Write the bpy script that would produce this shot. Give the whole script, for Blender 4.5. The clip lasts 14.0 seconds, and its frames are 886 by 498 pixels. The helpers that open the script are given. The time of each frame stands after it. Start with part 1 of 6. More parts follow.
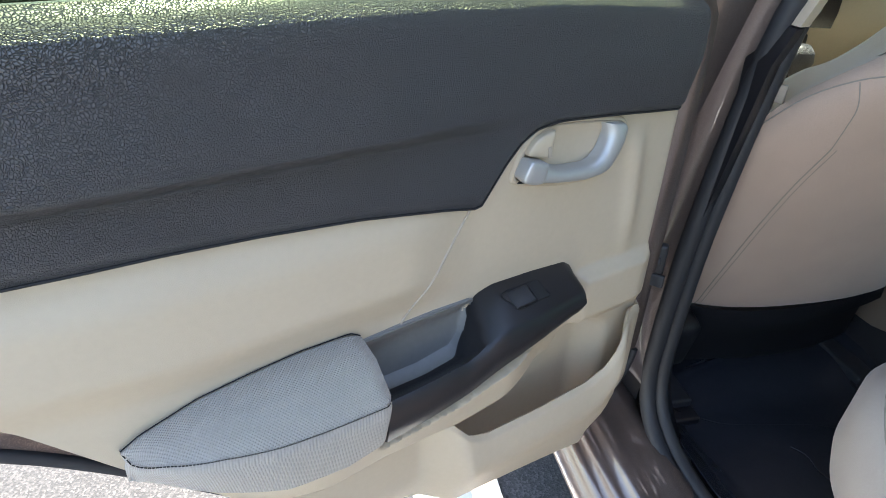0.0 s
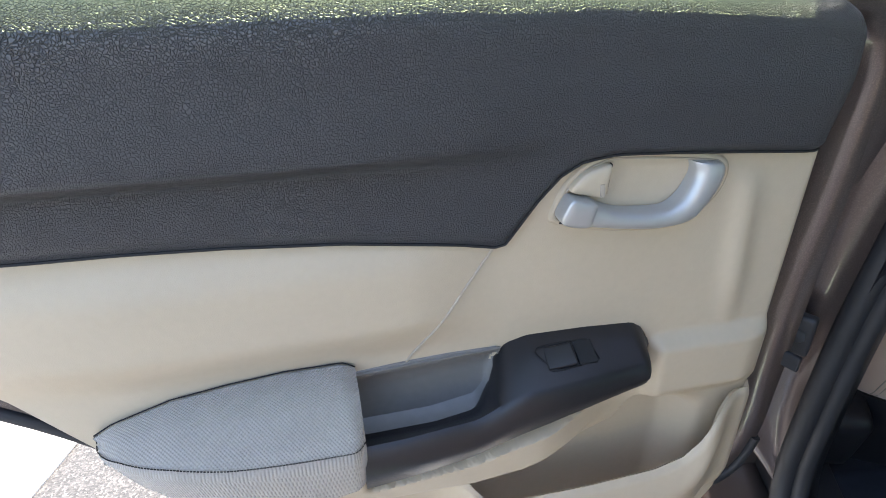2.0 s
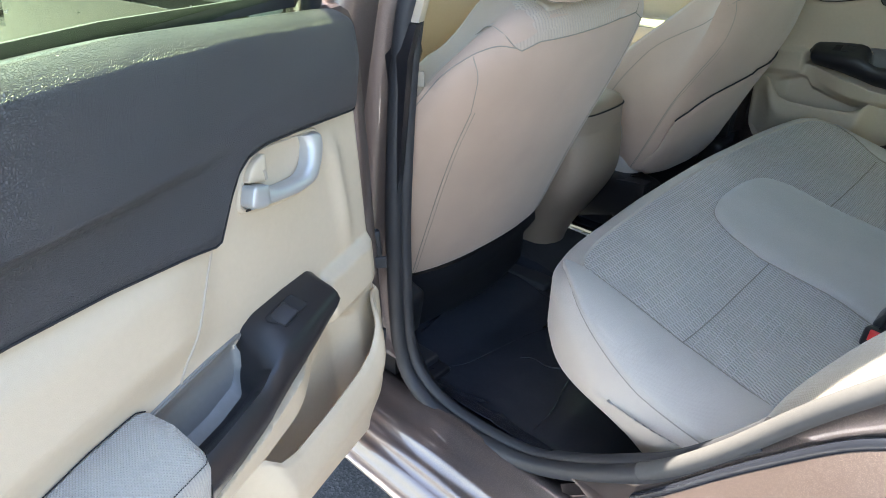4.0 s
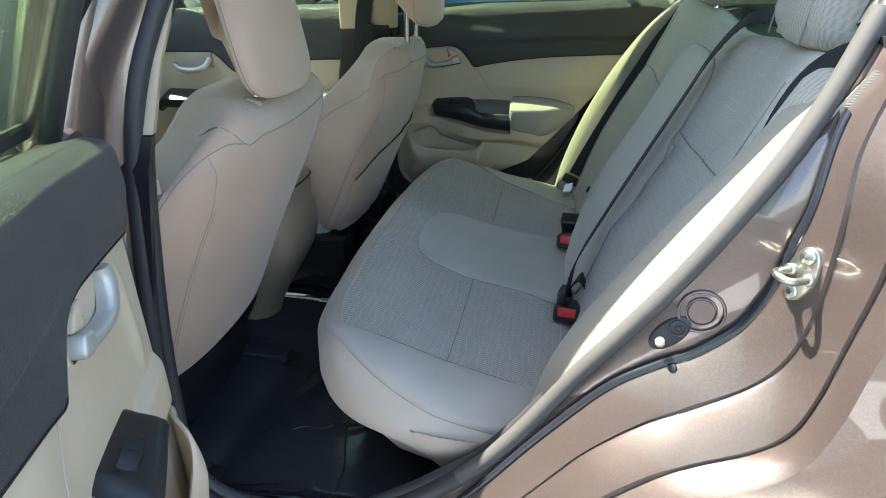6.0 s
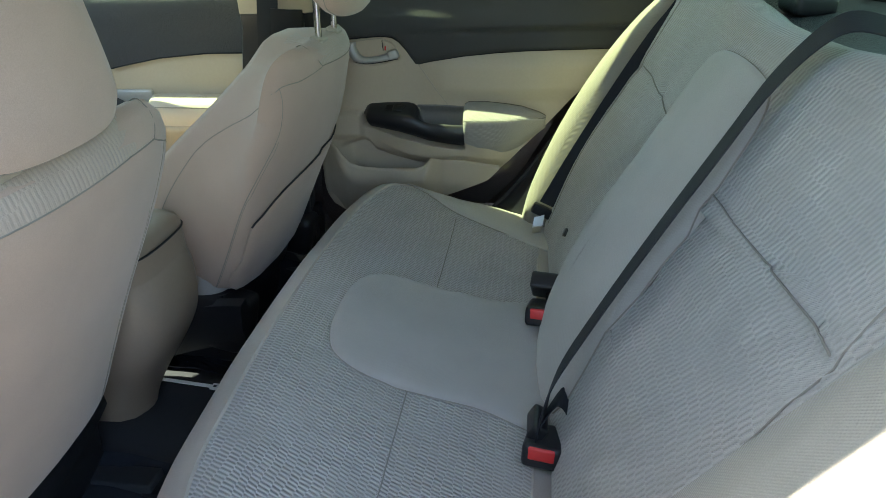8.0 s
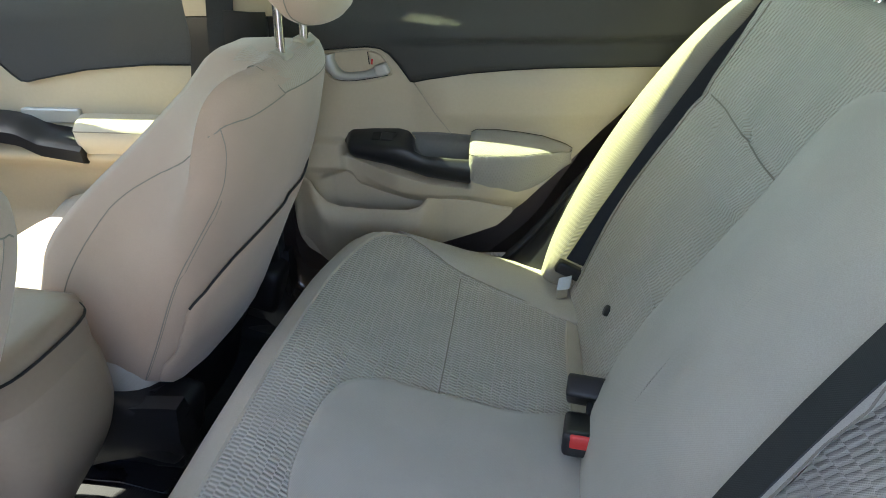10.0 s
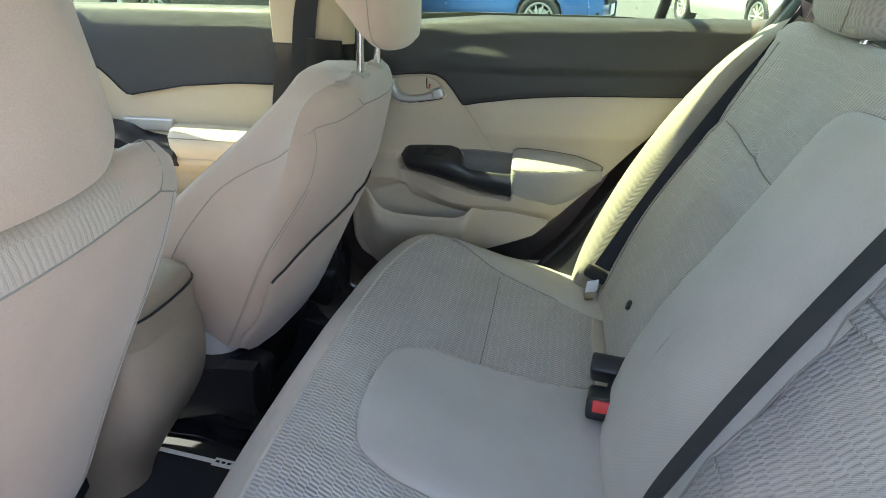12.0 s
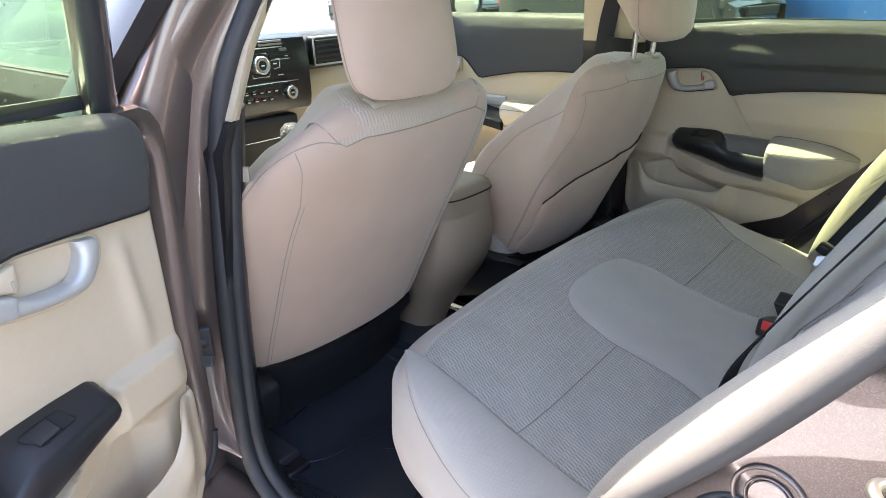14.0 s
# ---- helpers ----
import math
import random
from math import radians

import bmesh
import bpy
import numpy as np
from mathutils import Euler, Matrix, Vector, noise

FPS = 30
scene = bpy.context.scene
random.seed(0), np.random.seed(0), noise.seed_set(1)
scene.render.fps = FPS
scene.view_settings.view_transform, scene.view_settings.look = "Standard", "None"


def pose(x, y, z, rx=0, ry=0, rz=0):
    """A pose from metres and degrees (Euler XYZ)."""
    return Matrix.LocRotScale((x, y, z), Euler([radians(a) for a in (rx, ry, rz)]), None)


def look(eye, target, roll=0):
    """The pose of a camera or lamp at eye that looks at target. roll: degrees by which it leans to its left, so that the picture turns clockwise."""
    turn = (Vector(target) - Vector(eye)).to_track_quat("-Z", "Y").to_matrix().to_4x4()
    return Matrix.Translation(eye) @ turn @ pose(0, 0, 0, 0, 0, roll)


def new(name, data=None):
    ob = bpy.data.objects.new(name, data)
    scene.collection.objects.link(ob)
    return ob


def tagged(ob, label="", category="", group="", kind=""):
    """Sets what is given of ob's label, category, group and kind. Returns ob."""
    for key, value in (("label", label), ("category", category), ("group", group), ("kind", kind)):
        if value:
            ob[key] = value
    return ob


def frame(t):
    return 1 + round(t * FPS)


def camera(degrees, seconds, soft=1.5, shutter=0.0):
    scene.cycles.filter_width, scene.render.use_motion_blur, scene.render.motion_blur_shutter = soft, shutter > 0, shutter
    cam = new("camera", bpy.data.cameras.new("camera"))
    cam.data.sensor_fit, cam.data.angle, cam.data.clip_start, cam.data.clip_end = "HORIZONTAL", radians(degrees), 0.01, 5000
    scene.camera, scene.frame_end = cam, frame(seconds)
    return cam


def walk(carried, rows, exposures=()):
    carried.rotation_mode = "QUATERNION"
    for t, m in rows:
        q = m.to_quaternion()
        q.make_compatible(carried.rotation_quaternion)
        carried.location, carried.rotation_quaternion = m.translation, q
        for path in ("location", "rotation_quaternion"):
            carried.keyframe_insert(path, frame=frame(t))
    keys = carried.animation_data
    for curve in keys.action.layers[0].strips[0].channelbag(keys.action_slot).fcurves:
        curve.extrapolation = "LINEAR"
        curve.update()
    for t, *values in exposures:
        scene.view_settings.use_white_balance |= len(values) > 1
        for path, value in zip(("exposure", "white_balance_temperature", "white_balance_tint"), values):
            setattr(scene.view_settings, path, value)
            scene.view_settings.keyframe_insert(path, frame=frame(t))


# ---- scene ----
cam = camera(69.0, 14.0, soft=0.9)
PATH = [
    (0, (0.282, -1.131, 1.101), (-1.401, -0.757, 0.087), 2.5),
    (0.5, (0.245, -1.046, 1.105), (-1.479, -1.049, 0.091), 2.0),
    (1, (0.223, -0.989, 1.098), (-1.482, -1.213, 0.077), 0.9),
    (1.5, (0.214, -0.97, 1.096), (-1.478, -1.25, 0.067), -0.3),
    (2, (0.211, -0.973, 1.092), (-1.482, -1.252, 0.066), -0.3),
    (2.5, (0.211, -1.004, 1.098), (-1.499, -1.15, 0.071), -2.3),
    (3, (0.208, -1.082, 1.1), (-1.456, -0.702, 0.058), -3.1),
    (3.5, (0.238, -1.13, 1.105), (-1.265, -0.262, 0.111), -1.8),
    (4, (0.302, -1.199, 1.111), (-0.97, 0.012, 0.154), -2.6),
    (4.2, (0.323, -1.227, 1.123), (-0.869, 0.077, 0.185), -3.3),
    (6.3, (0.176, -1.342, 1.17), (-0.133, 0.448, 0.333), -1.1),
    (6.5, (0.173, -1.311, 1.167), (-0.12, 0.48, 0.328), -0.5),
    (7, (0.201, -1.162, 1.152), (-0.132, 0.617, 0.3), -1.4),
    (7.5, (0.219, -1.019, 1.138), (-0.154, 0.743, 0.268), -2.4),
    (8, (0.175, -0.871, 1.158), (-0.097, 0.884, 0.238), -1.9),
    (8.5, (0.125, -0.737, 1.173), (-0.085, 1.016, 0.233), -1.5),
    (9, (0.102, -0.588, 1.182), (-0.121, 1.143, 0.205), -1.3),
    (9.2, (0.108, -0.539, 1.172), (-0.135, 1.188, 0.192), -0.8),
    (11.3, (0.092, -0.563, 1.123), (-0.103, 1.24, 0.281), -0.9),
    (11.5, (0.092, -0.607, 1.131), (-0.113, 1.195, 0.288), -0.4),
    (12, (0.098, -0.713, 1.14), (-0.228, 1.077, 0.309), 0.4),
    (12.5, (0.145, -0.776, 1.149), (-0.481, 0.941, 0.337), -0.9),
    (13, (0.233, -0.845, 1.141), (-0.702, 0.733, 0.344), -1.0),
    (13.5, (0.296, -0.939, 1.131), (-0.816, 0.525, 0.344), -0.8),
    (14, (0.409, -1.071, 1.132), (-0.799, 0.326, 0.364), -1.5),
]
walk(cam, [(t, look(eye, target, roll)) for t, eye, target, roll in PATH],
     [(0.0, 2.48, 7050, 11), (2.5, 2.60, 7150, 14), (4.2, 3.08, 6900, 10), (6.4, 2.47, 6700, 6), (7.5, 2.42, 6600, 4), (8.0, 2.70, 6800, 7), (8.5, 3.20, 7000, 11), (9.2, 3.18, 7150, 15), (11.3, 3.24, 7050, 15), (12.5, 3.26, 7000, 18), (14.0, 3.14, 7200, 19)])

from mathutils.bvhtree import BVHTree
# ---- world, sun, exposure ----
world = bpy.data.worlds.new("sky")
scene.world = world
world.use_nodes = True
wn = world.node_tree
sky = wn.nodes.new("ShaderNodeTexSky")
sky.sky_type = 'NISHITA'
sky.sun_disc = False
SUN_DIR = Vector((-0.50, 0.06, 1.0)).normalized()
sky.sun_elevation = math.asin(SUN_DIR.z)
sky.sun_rotation = math.atan2(SUN_DIR.x, SUN_DIR.y)
wn.links.new(sky.outputs[0], wn.nodes["Background"].inputs[0])
wn.nodes["Background"].inputs[1].default_value = 0.15
sun = new("sun", bpy.data.lights.new("sun", 'SUN'))
sun.data.energy, sun.data.angle, sun.data.color = 4.5, radians(0.5), (1.0, 0.95, 0.87)
sun.matrix_world = look(SUN_DIR * 30, (0, 0, 0))


# ---- materials ----
def node(nt, kind, **values):
    n = nt.nodes.new("ShaderNode" + kind)
    for k, v in values.items():
        n.inputs[k.replace("_", " ")].default_value = v
    return n


def maths(nt, op, a, b=None, c=None):
    n = nt.nodes.new("ShaderNodeMath")
    n.operation = op
    for i, v in enumerate((a, b, c)):
        if v is None:
            continue
        if isinstance(v, (int, float)):
            n.inputs[i].default_value = v
        else:
            nt.links.new(v, n.inputs[i])
    return n.outputs[0]


def blend(nt, fac, a, b):
    n = nt.nodes.new("ShaderNodeMix")
    n.data_type = 'RGBA'
    for i, v in ((0, fac), (6, a), (7, b)):
        if isinstance(v, (int, float)):
            n.inputs[i].default_value = v
        elif isinstance(v, tuple):
            n.inputs[i].default_value = (*v, 1)
        else:
            nt.links.new(v, n.inputs[i])
    return n.outputs[2]


def start(name, rough, metal=0.0):
    m = bpy.data.materials.new(name)
    m.use_nodes = True
    nt = m.node_tree
    bsdf = nt.nodes["Principled BSDF"]
    bsdf.inputs["Roughness"].default_value = rough
    bsdf.inputs["Metallic"].default_value = metal
    co = nt.nodes.new("ShaderNodeTexCoord").outputs["Object"]
    return m, nt, bsdf, co


def noise_at(nt, co, scale, detail=3.0):
    n = node(nt, "TexNoise", Scale=scale, Detail=detail)
    nt.links.new(co, n.inputs["Vector"])
    return n.outputs["Fac"]


def bump(nt, bsdf, height, strength, distance):
    b = node(nt, "Bump", Strength=strength, Distance=distance)
    nt.links.new(height, b.inputs["Height"])
    nt.links.new(b.outputs[0], bsdf.inputs["Normal"])
    return b


def plain(name, colour, rough, metal=0.0, grain=900.0, relief=0.0004, vary=0.12, coat=0.0):
    """Paint, plastic or metal: two scales of variation in colour, a fine grain in relief."""
    m, nt, bsdf, co = start(name, rough, metal)
    big = noise_at(nt, co, 7.0)
    small = noise_at(nt, co, 160.0)
    both = maths(nt, 'ADD', maths(nt, 'MULTIPLY', big, 0.6), maths(nt, 'MULTIPLY', small, 0.4))
    dark = tuple(c * (1 - vary) for c in colour)
    light = tuple(min(1, c * (1 + vary)) for c in colour)
    ramp = maths(nt, 'MULTIPLY_ADD', maths(nt, 'SUBTRACT', both, 0.5), 2.2, 0.5)
    nt.links.new(blend(nt, ramp, dark, light), bsdf.inputs["Base Color"])
    nt.links.new(maths(nt, 'MULTIPLY_ADD', big, 0.16, rough - 0.08), bsdf.inputs["Roughness"])
    if relief:
        bump(nt, bsdf, noise_at(nt, co, grain, 2.0), 0.5, relief)
    bsdf.inputs["Coat Weight"].default_value = coat
    bsdf.inputs["Coat Roughness"].default_value = 0.04
    return m


def leather(name, colour, rough, cells=400.0, depth=0.0016):
    """Moulded grain: small cells with rounded tops."""
    m, nt, bsdf, co = start(name, rough)
    warp = node(nt, "TexNoise", Scale=90.0, Detail=2.0)
    nt.links.new(co, warp.inputs["Vector"])
    mixv = nt.nodes.new("ShaderNodeVectorMath")
    mixv.operation = 'MULTIPLY_ADD'
    nt.links.new(warp.outputs["Color"], mixv.inputs[0])
    mixv.inputs[1].default_value = (0.006, 0.006, 0.006)
    nt.links.new(co, mixv.inputs[2])
    v = node(nt, "TexVoronoi", Scale=cells)
    v.feature = 'DISTANCE_TO_EDGE'
    nt.links.new(mixv.outputs[0], v.inputs["Vector"])
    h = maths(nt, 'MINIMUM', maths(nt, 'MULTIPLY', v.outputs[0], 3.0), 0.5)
    bump(nt, bsdf, h, 1.0, depth)
    bsdf.inputs["Specular IOR Level"].default_value = 0.5
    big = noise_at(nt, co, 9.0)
    # patchy tone, plus shade painted into the colour: grooves between cells are darker
    tone_shade = maths(nt, 'ADD', maths(nt, 'MULTIPLY', big, 0.35), maths(nt, 'MULTIPLY', h, 1.3))
    nt.links.new(blend(nt, tone_shade, tuple(c * 0.62 for c in colour), tuple(c * 1.42 for c in colour)), bsdf.inputs["Base Color"])
    nt.links.new(maths(nt, 'MULTIPLY_ADD', big, 0.2, rough - 0.1), bsdf.inputs["Roughness"])
    return m


def cloth(name, colour, axes, wave=0.0, weave=900.0, relief=0.0010, fine_share=0.18, pitch=0.0125, rows=0.00625):
    """Woven seat cloth: a fine weave, and where wave is given columns of short slanted dashes, staggered from column to column.
    axes: the object axes along a dash and across it."""
    m, nt, bsdf, co = start(name, 0.92)
    sep = nt.nodes.new("ShaderNodeSeparateXYZ")
    nt.links.new(co, sep.inputs[0])
    u, v = sep.outputs[axes[0]], sep.outputs[axes[1]]
    su = maths(nt, 'SINE', maths(nt, 'MULTIPLY', u, weave * 3.1))
    sv = maths(nt, 'SINE', maths(nt, 'MULTIPLY', v, weave * 3.1))
    fine = maths(nt, 'MULTIPLY_ADD', maths(nt, 'MULTIPLY', su, sv), 0.5, 0.5)
    soft = noise_at(nt, co, 11.0)
    tone = maths(nt, 'MULTIPLY_ADD', maths(nt, 'SUBTRACT', soft, 0.5), 0.45, 0.5)
    speck = noise_at(nt, co, 900.0, 1.0)
    tone = maths(nt, 'ADD', tone, maths(nt, 'MULTIPLY', maths(nt, 'SUBTRACT', speck, 0.5), 0.6))
    height = maths(nt, 'MULTIPLY', fine, fine_share)
    if wave:
        wobble = maths(nt, 'MULTIPLY', maths(nt, 'SUBTRACT', noise_at(nt, co, 30.0, 1.0), 0.5), 0.012)
        cell = maths(nt, 'DIVIDE', maths(nt, 'ADD', u, wobble), pitch)
        col = maths(nt, 'FLOOR', cell)
        f = maths(nt, 'FRACT', cell)
        row = maths(nt, 'ADD', maths(nt, 'DIVIDE', v, rows), maths(nt, 'ADD', maths(nt, 'MULTIPLY', col, 0.14), maths(nt, 'MULTIPLY', f, 0.62)))
        tri = maths(nt, 'MULTIPLY', maths(nt, 'ABSOLUTE', maths(nt, 'SUBTRACT', maths(nt, 'FRACT', row), 0.5)), 2.0)
        body = maths(nt, 'MULTIPLY_ADD', maths(nt, 'MINIMUM', maths(nt, 'MULTIPLY', maths(nt, 'MULTIPLY', f, maths(nt, 'SUBTRACT', 1.0, f)), 7.0), 1.0), 0.5, 0.5)
        dash = maths(nt, 'SUBTRACT', 1.0, maths(nt, 'MULTIPLY', maths(nt, 'POWER', tri, 1.6), body))
        patch = maths(nt, 'MULTIPLY_ADD', noise_at(nt, co, 22.0, 3.0), 2.4, -0.35)
        dash = maths(nt, 'MULTIPLY', maths(nt, 'SUBTRACT', dash, 0.55), patch)
        tone = maths(nt, 'ADD', tone, maths(nt, 'MULTIPLY', dash, wave))
        height = maths(nt, 'ADD', height, dash)
    tone_n = nt.nodes.new("ShaderNodeClamp")
    nt.links.new(tone, tone_n.inputs[0])
    nt.links.new(blend(nt, tone_n.outputs[0], tuple(c * 0.72 for c in colour), tuple(c * 1.25 for c in colour)), bsdf.inputs["Base Color"])
    bump(nt, bsdf, height, 1.0, relief)
    bsdf.inputs["Sheen Weight"].default_value = 0.25 if colour[0] > 0.1 else 0.0
    return m


def flake_paint(name, colour):
    """Metallic paint: fine flakes under a clear coat."""
    m, nt, bsdf, co = start(name, 0.25, 0.62)
    fl = node(nt, "TexVoronoi", Scale=1700.0)
    nt.links.new(co, fl.inputs["Vector"])
    sepc = nt.nodes.new("ShaderNodeSeparateColor")
    nt.links.new(fl.outputs["Color"], sepc.inputs[0])
    f = maths(nt, 'POWER', sepc.outputs[0], 3.0)
    nt.links.new(blend(nt, f, tuple(c * 0.88 for c in colour), tuple(min(1, c * 1.5) for c in colour)), bsdf.inputs["Base Color"])
    dust = noise_at(nt, co, 14.0, 5.0)
    nt.links.new(maths(nt, 'MULTIPLY_ADD', dust, 0.25, 0.2), bsdf.inputs["Roughness"])
    bsdf.inputs["Coat Weight"].default_value = 1.0
    bsdf.inputs["Coat Roughness"].default_value = 0.03
    return m


def pane(name, tint, gloss=0.02, dirt=0.35):
    m = bpy.data.materials.new(name)
    m.use_nodes = True
    nt = m.node_tree
    nt.nodes.remove(nt.nodes["Principled BSDF"])
    clear = node(nt, "BsdfTransparent", Color=(*tint, 1))
    shine = node(nt, "BsdfGlossy", Roughness=gloss)
    facing = node(nt, "LayerWeight", Blend=0.5)
    gloss_share = maths(nt, 'MULTIPLY_ADD', maths(nt, 'POWER', facing.outputs["Facing"], 5.0), 0.9, 0.035)
    mix = nt.nodes.new("ShaderNodeMixShader")
    nt.links.new(gloss_share, mix.inputs[0])
    nt.links.new(clear.outputs[0], mix.inputs[1])
    nt.links.new(shine.outputs[0], mix.inputs[2])
    # dust specks
    co = nt.nodes.new("ShaderNodeTexCoord").outputs["Object"]
    spots = node(nt, "TexVoronoi", Scale=85.0)
    nt.links.new(co, spots.inputs["Vector"])
    sepc = nt.nodes.new("ShaderNodeSeparateColor")
    nt.links.new(spots.outputs["Color"], sepc.inputs[0])
    size = maths(nt, 'MULTIPLY', maths(nt, 'POWER', sepc.outputs[0], 4.0), 0.16)
    dust = node(nt, "BsdfDiffuse", Color=(0.6, 0.6, 0.55, 1))
    film = node(nt, "MixShader")
    share = maths(nt, 'MULTIPLY_ADD', maths(nt, 'LESS_THAN', spots.outputs["Distance"], size), dirt, dirt * 0.04)
    nt.links.new(share, film.inputs[0])
    nt.links.new(mix.outputs[0], film.inputs[1])
    nt.links.new(dust.outputs[0], film.inputs[2])
    nt.links.new(film.outputs[0], nt.nodes["Material Output"].inputs[0])
    return m


def asphalt_mat():
    m, nt, bsdf, co = start("asphalt", 0.9)
    st = node(nt, "TexVoronoi", Scale=240.0)
    nt.links.new(co, st.inputs["Vector"])
    sepc = nt.nodes.new("ShaderNodeSeparateColor")
    nt.links.new(st.outputs["Color"], sepc.inputs[0])
    big = noise_at(nt, co, 0.6, 5.0)
    c1 = blend(nt, maths(nt, 'POWER', sepc.outputs[0], 2.0), (0.036, 0.038, 0.042), (0.13, 0.13, 0.13))
    nt.links.new(blend(nt, maths(nt, 'MULTIPLY', big, 0.5), c1, (0.07, 0.07, 0.07)), bsdf.inputs["Base Color"])
    bump(nt, bsdf, st.outputs["Distance"], 0.8, 0.002)
    return m


BEIGE = plain("beige_plastic", (0.50, 0.415, 0.305), 0.52, grain=1500.0, relief=0.0003, vary=0.05)
BEIGE_DARK = plain("taupe_plastic", (0.40, 0.34, 0.27), 0.5, vary=0.06)
CONSOLE = plain("taupe_console_plastic", (0.255, 0.196, 0.152), 0.45, grain=1400.0, relief=0.0003, vary=0.06)
VINYL = plain("beige_vinyl", (0.56, 0.485, 0.385), 0.6, grain=700.0, relief=0.0005, vary=0.05)
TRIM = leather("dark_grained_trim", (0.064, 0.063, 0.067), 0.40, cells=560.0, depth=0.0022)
PLATE = plain("black_satin_plastic", (0.014, 0.014, 0.017), 0.38, grain=1800.0, relief=0.0002)
RUBBER = plain("black_rubber", (0.028, 0.029, 0.033), 0.55, relief=0.0002)
# near-black standing in for the shaded riser of the rear jamb
STEP_SHADE = plain("glossy_step_shade", (0.016, 0.018, 0.024), 0.22, grain=300.0, relief=0.0003)
GREY_SEAL = plain("grey_flocked_seal", (0.062, 0.060, 0.058), 0.8)
SILVER = plain("silver_paint", (0.47, 0.465, 0.45), 0.40, 0.45, relief=0.0, vary=0.04)
CHROME = plain("polished_chrome", (0.8, 0.8, 0.8), 0.12, 1.0, relief=0.0, vary=0.03)
STEEL = plain("zinc_plated_steel", (0.44, 0.43, 0.375), 0.3, 0.95, relief=0.0003, vary=0.15)
SEAM = plain("seam_thread", (0.255, 0.225, 0.19), 0.9, relief=0.0)
CUP_GREY = plain("grey_satin_plastic", (0.20, 0.19, 0.18), 0.36, grain=1500.0, relief=0.0002)
SEAM_DARK = plain("dark_gap", (0.012, 0.012, 0.013), 0.8, relief=0.0)
CLOTH_X = cloth("seat_cloth_plain_flat", (0.40, 0.365, 0.325), (1, 0), relief=0.0006)
CLOTH_Z = cloth("seat_cloth_plain_upright", (0.40, 0.365, 0.325), (1, 2), relief=0.0006)
CLOTH_MESH = cloth("bolster_cloth_mesh", (0.285, 0.252, 0.200), (1, 2), weave=760.0, relief=0.0007, fine_share=0.35)
CLOTH_DOOR = cloth("door_cloth_mesh", (0.36, 0.33, 0.295), (0, 1), weave=760.0, relief=0.0010, fine_share=0.6)
WAVE_X = cloth("seat_cloth_waved_flat", (0.385, 0.35, 0.315), (0, 1), 1.7, relief=0.0022)
WAVE_Z = cloth("seat_cloth_waved_upright", (0.385, 0.35, 0.315), (2, 1), 0.75, relief=0.0013, pitch=0.0135, rows=0.0078)
WAVE_CAP = cloth("seat_cloth_waved_cap", (0.42, 0.330, 0.262), (0, 1), 0.20, relief=0.0007, pitch=0.012)
SHELL = cloth("seat_back_vinyl", (0.445, 0.320, 0.246), (1, 2), weave=1500.0, relief=0.0004, fine_share=0.06)
SKIRT = cloth("seat_skirt_cloth", (0.435, 0.375, 0.315), (1, 2), relief=0.0004, fine_share=0.1)
PAINT = flake_paint("bronze_grey_paint", (0.135, 0.105, 0.096))
CARPET = cloth("black_carpet", (0.030, 0.030, 0.033), (0, 1), weave=700.0)
FILM = plain("black_glossy_floor_cover", (0.026, 0.030, 0.038), 0.16, grain=26.0, relief=0.0016)
WEBBING = cloth("black_belt_webbing", (0.022, 0.024, 0.028), (1, 2), weave=900.0)
RED = plain("red_button_plastic", (0.62, 0.03, 0.03), 0.4, relief=0.0)
WHITE = plain("white_paint", (0.8, 0.8, 0.78), 0.7)
GLASS = pane("green_tinted_glass", (0.67, 0.765, 0.61))
CLEAR = pane("windscreen_glass", (0.86, 0.92, 0.88))
ASPHALT = asphalt_mat()
GREEN_LED = plain("green_marking", (0.1, 0.6, 0.3), 0.5, relief=0.0)


# ---- shape helpers ----
def catmull(points, n=6, closed=False):
    """A smooth line through the points."""
    p = [Vector(q) for q in points]
    k = len(p)
    out = []
    for i in range(k if closed else k - 1):
        a, b, c, d = (p[(i + j) % k] if closed else p[min(max(i + j, 0), k - 1)] for j in (-1, 0, 1, 2))
        for s in range(n):
            t = s / n
            out.append(0.5 * ((2 * b) + (c - a) * t + (2 * a - 5 * b + 4 * c - d) * t * t + (3 * b - a - 3 * c + d) * t ** 3))
    if not closed:
        out.append(p[-1])
    return out


def line_at(points, x):
    """The second coordinate of a line of points at x."""
    return float(np.interp(x, [q[0] for q in points], [q[1] for q in points]))


def loft(loops, ring=False, tube_way=False, caps=False):
    """Faces between loops of equal length. ring: each loop is closed; tube_way: the last loop joins the first."""
    bm = bmesh.new()
    rows = [[bm.verts.new(q) for q in lp] for lp in loops]
    k = len(rows[0])
    for i in range(len(rows) if tube_way else len(rows) - 1):
        a, b = rows[i], rows[(i + 1) % len(rows)]
        for j in range(k if ring else k - 1):
            f = (a[j], a[(j + 1) % k], b[(j + 1) % k], b[j])
            if len(set(f)) == 4:
                bm.faces.new(f)
    if caps and ring:
        bm.faces.new(rows[0][::-1])
        bm.faces.new(rows[-1])
    bmesh.ops.recalc_face_normals(bm, faces=bm.faces)
    return bm


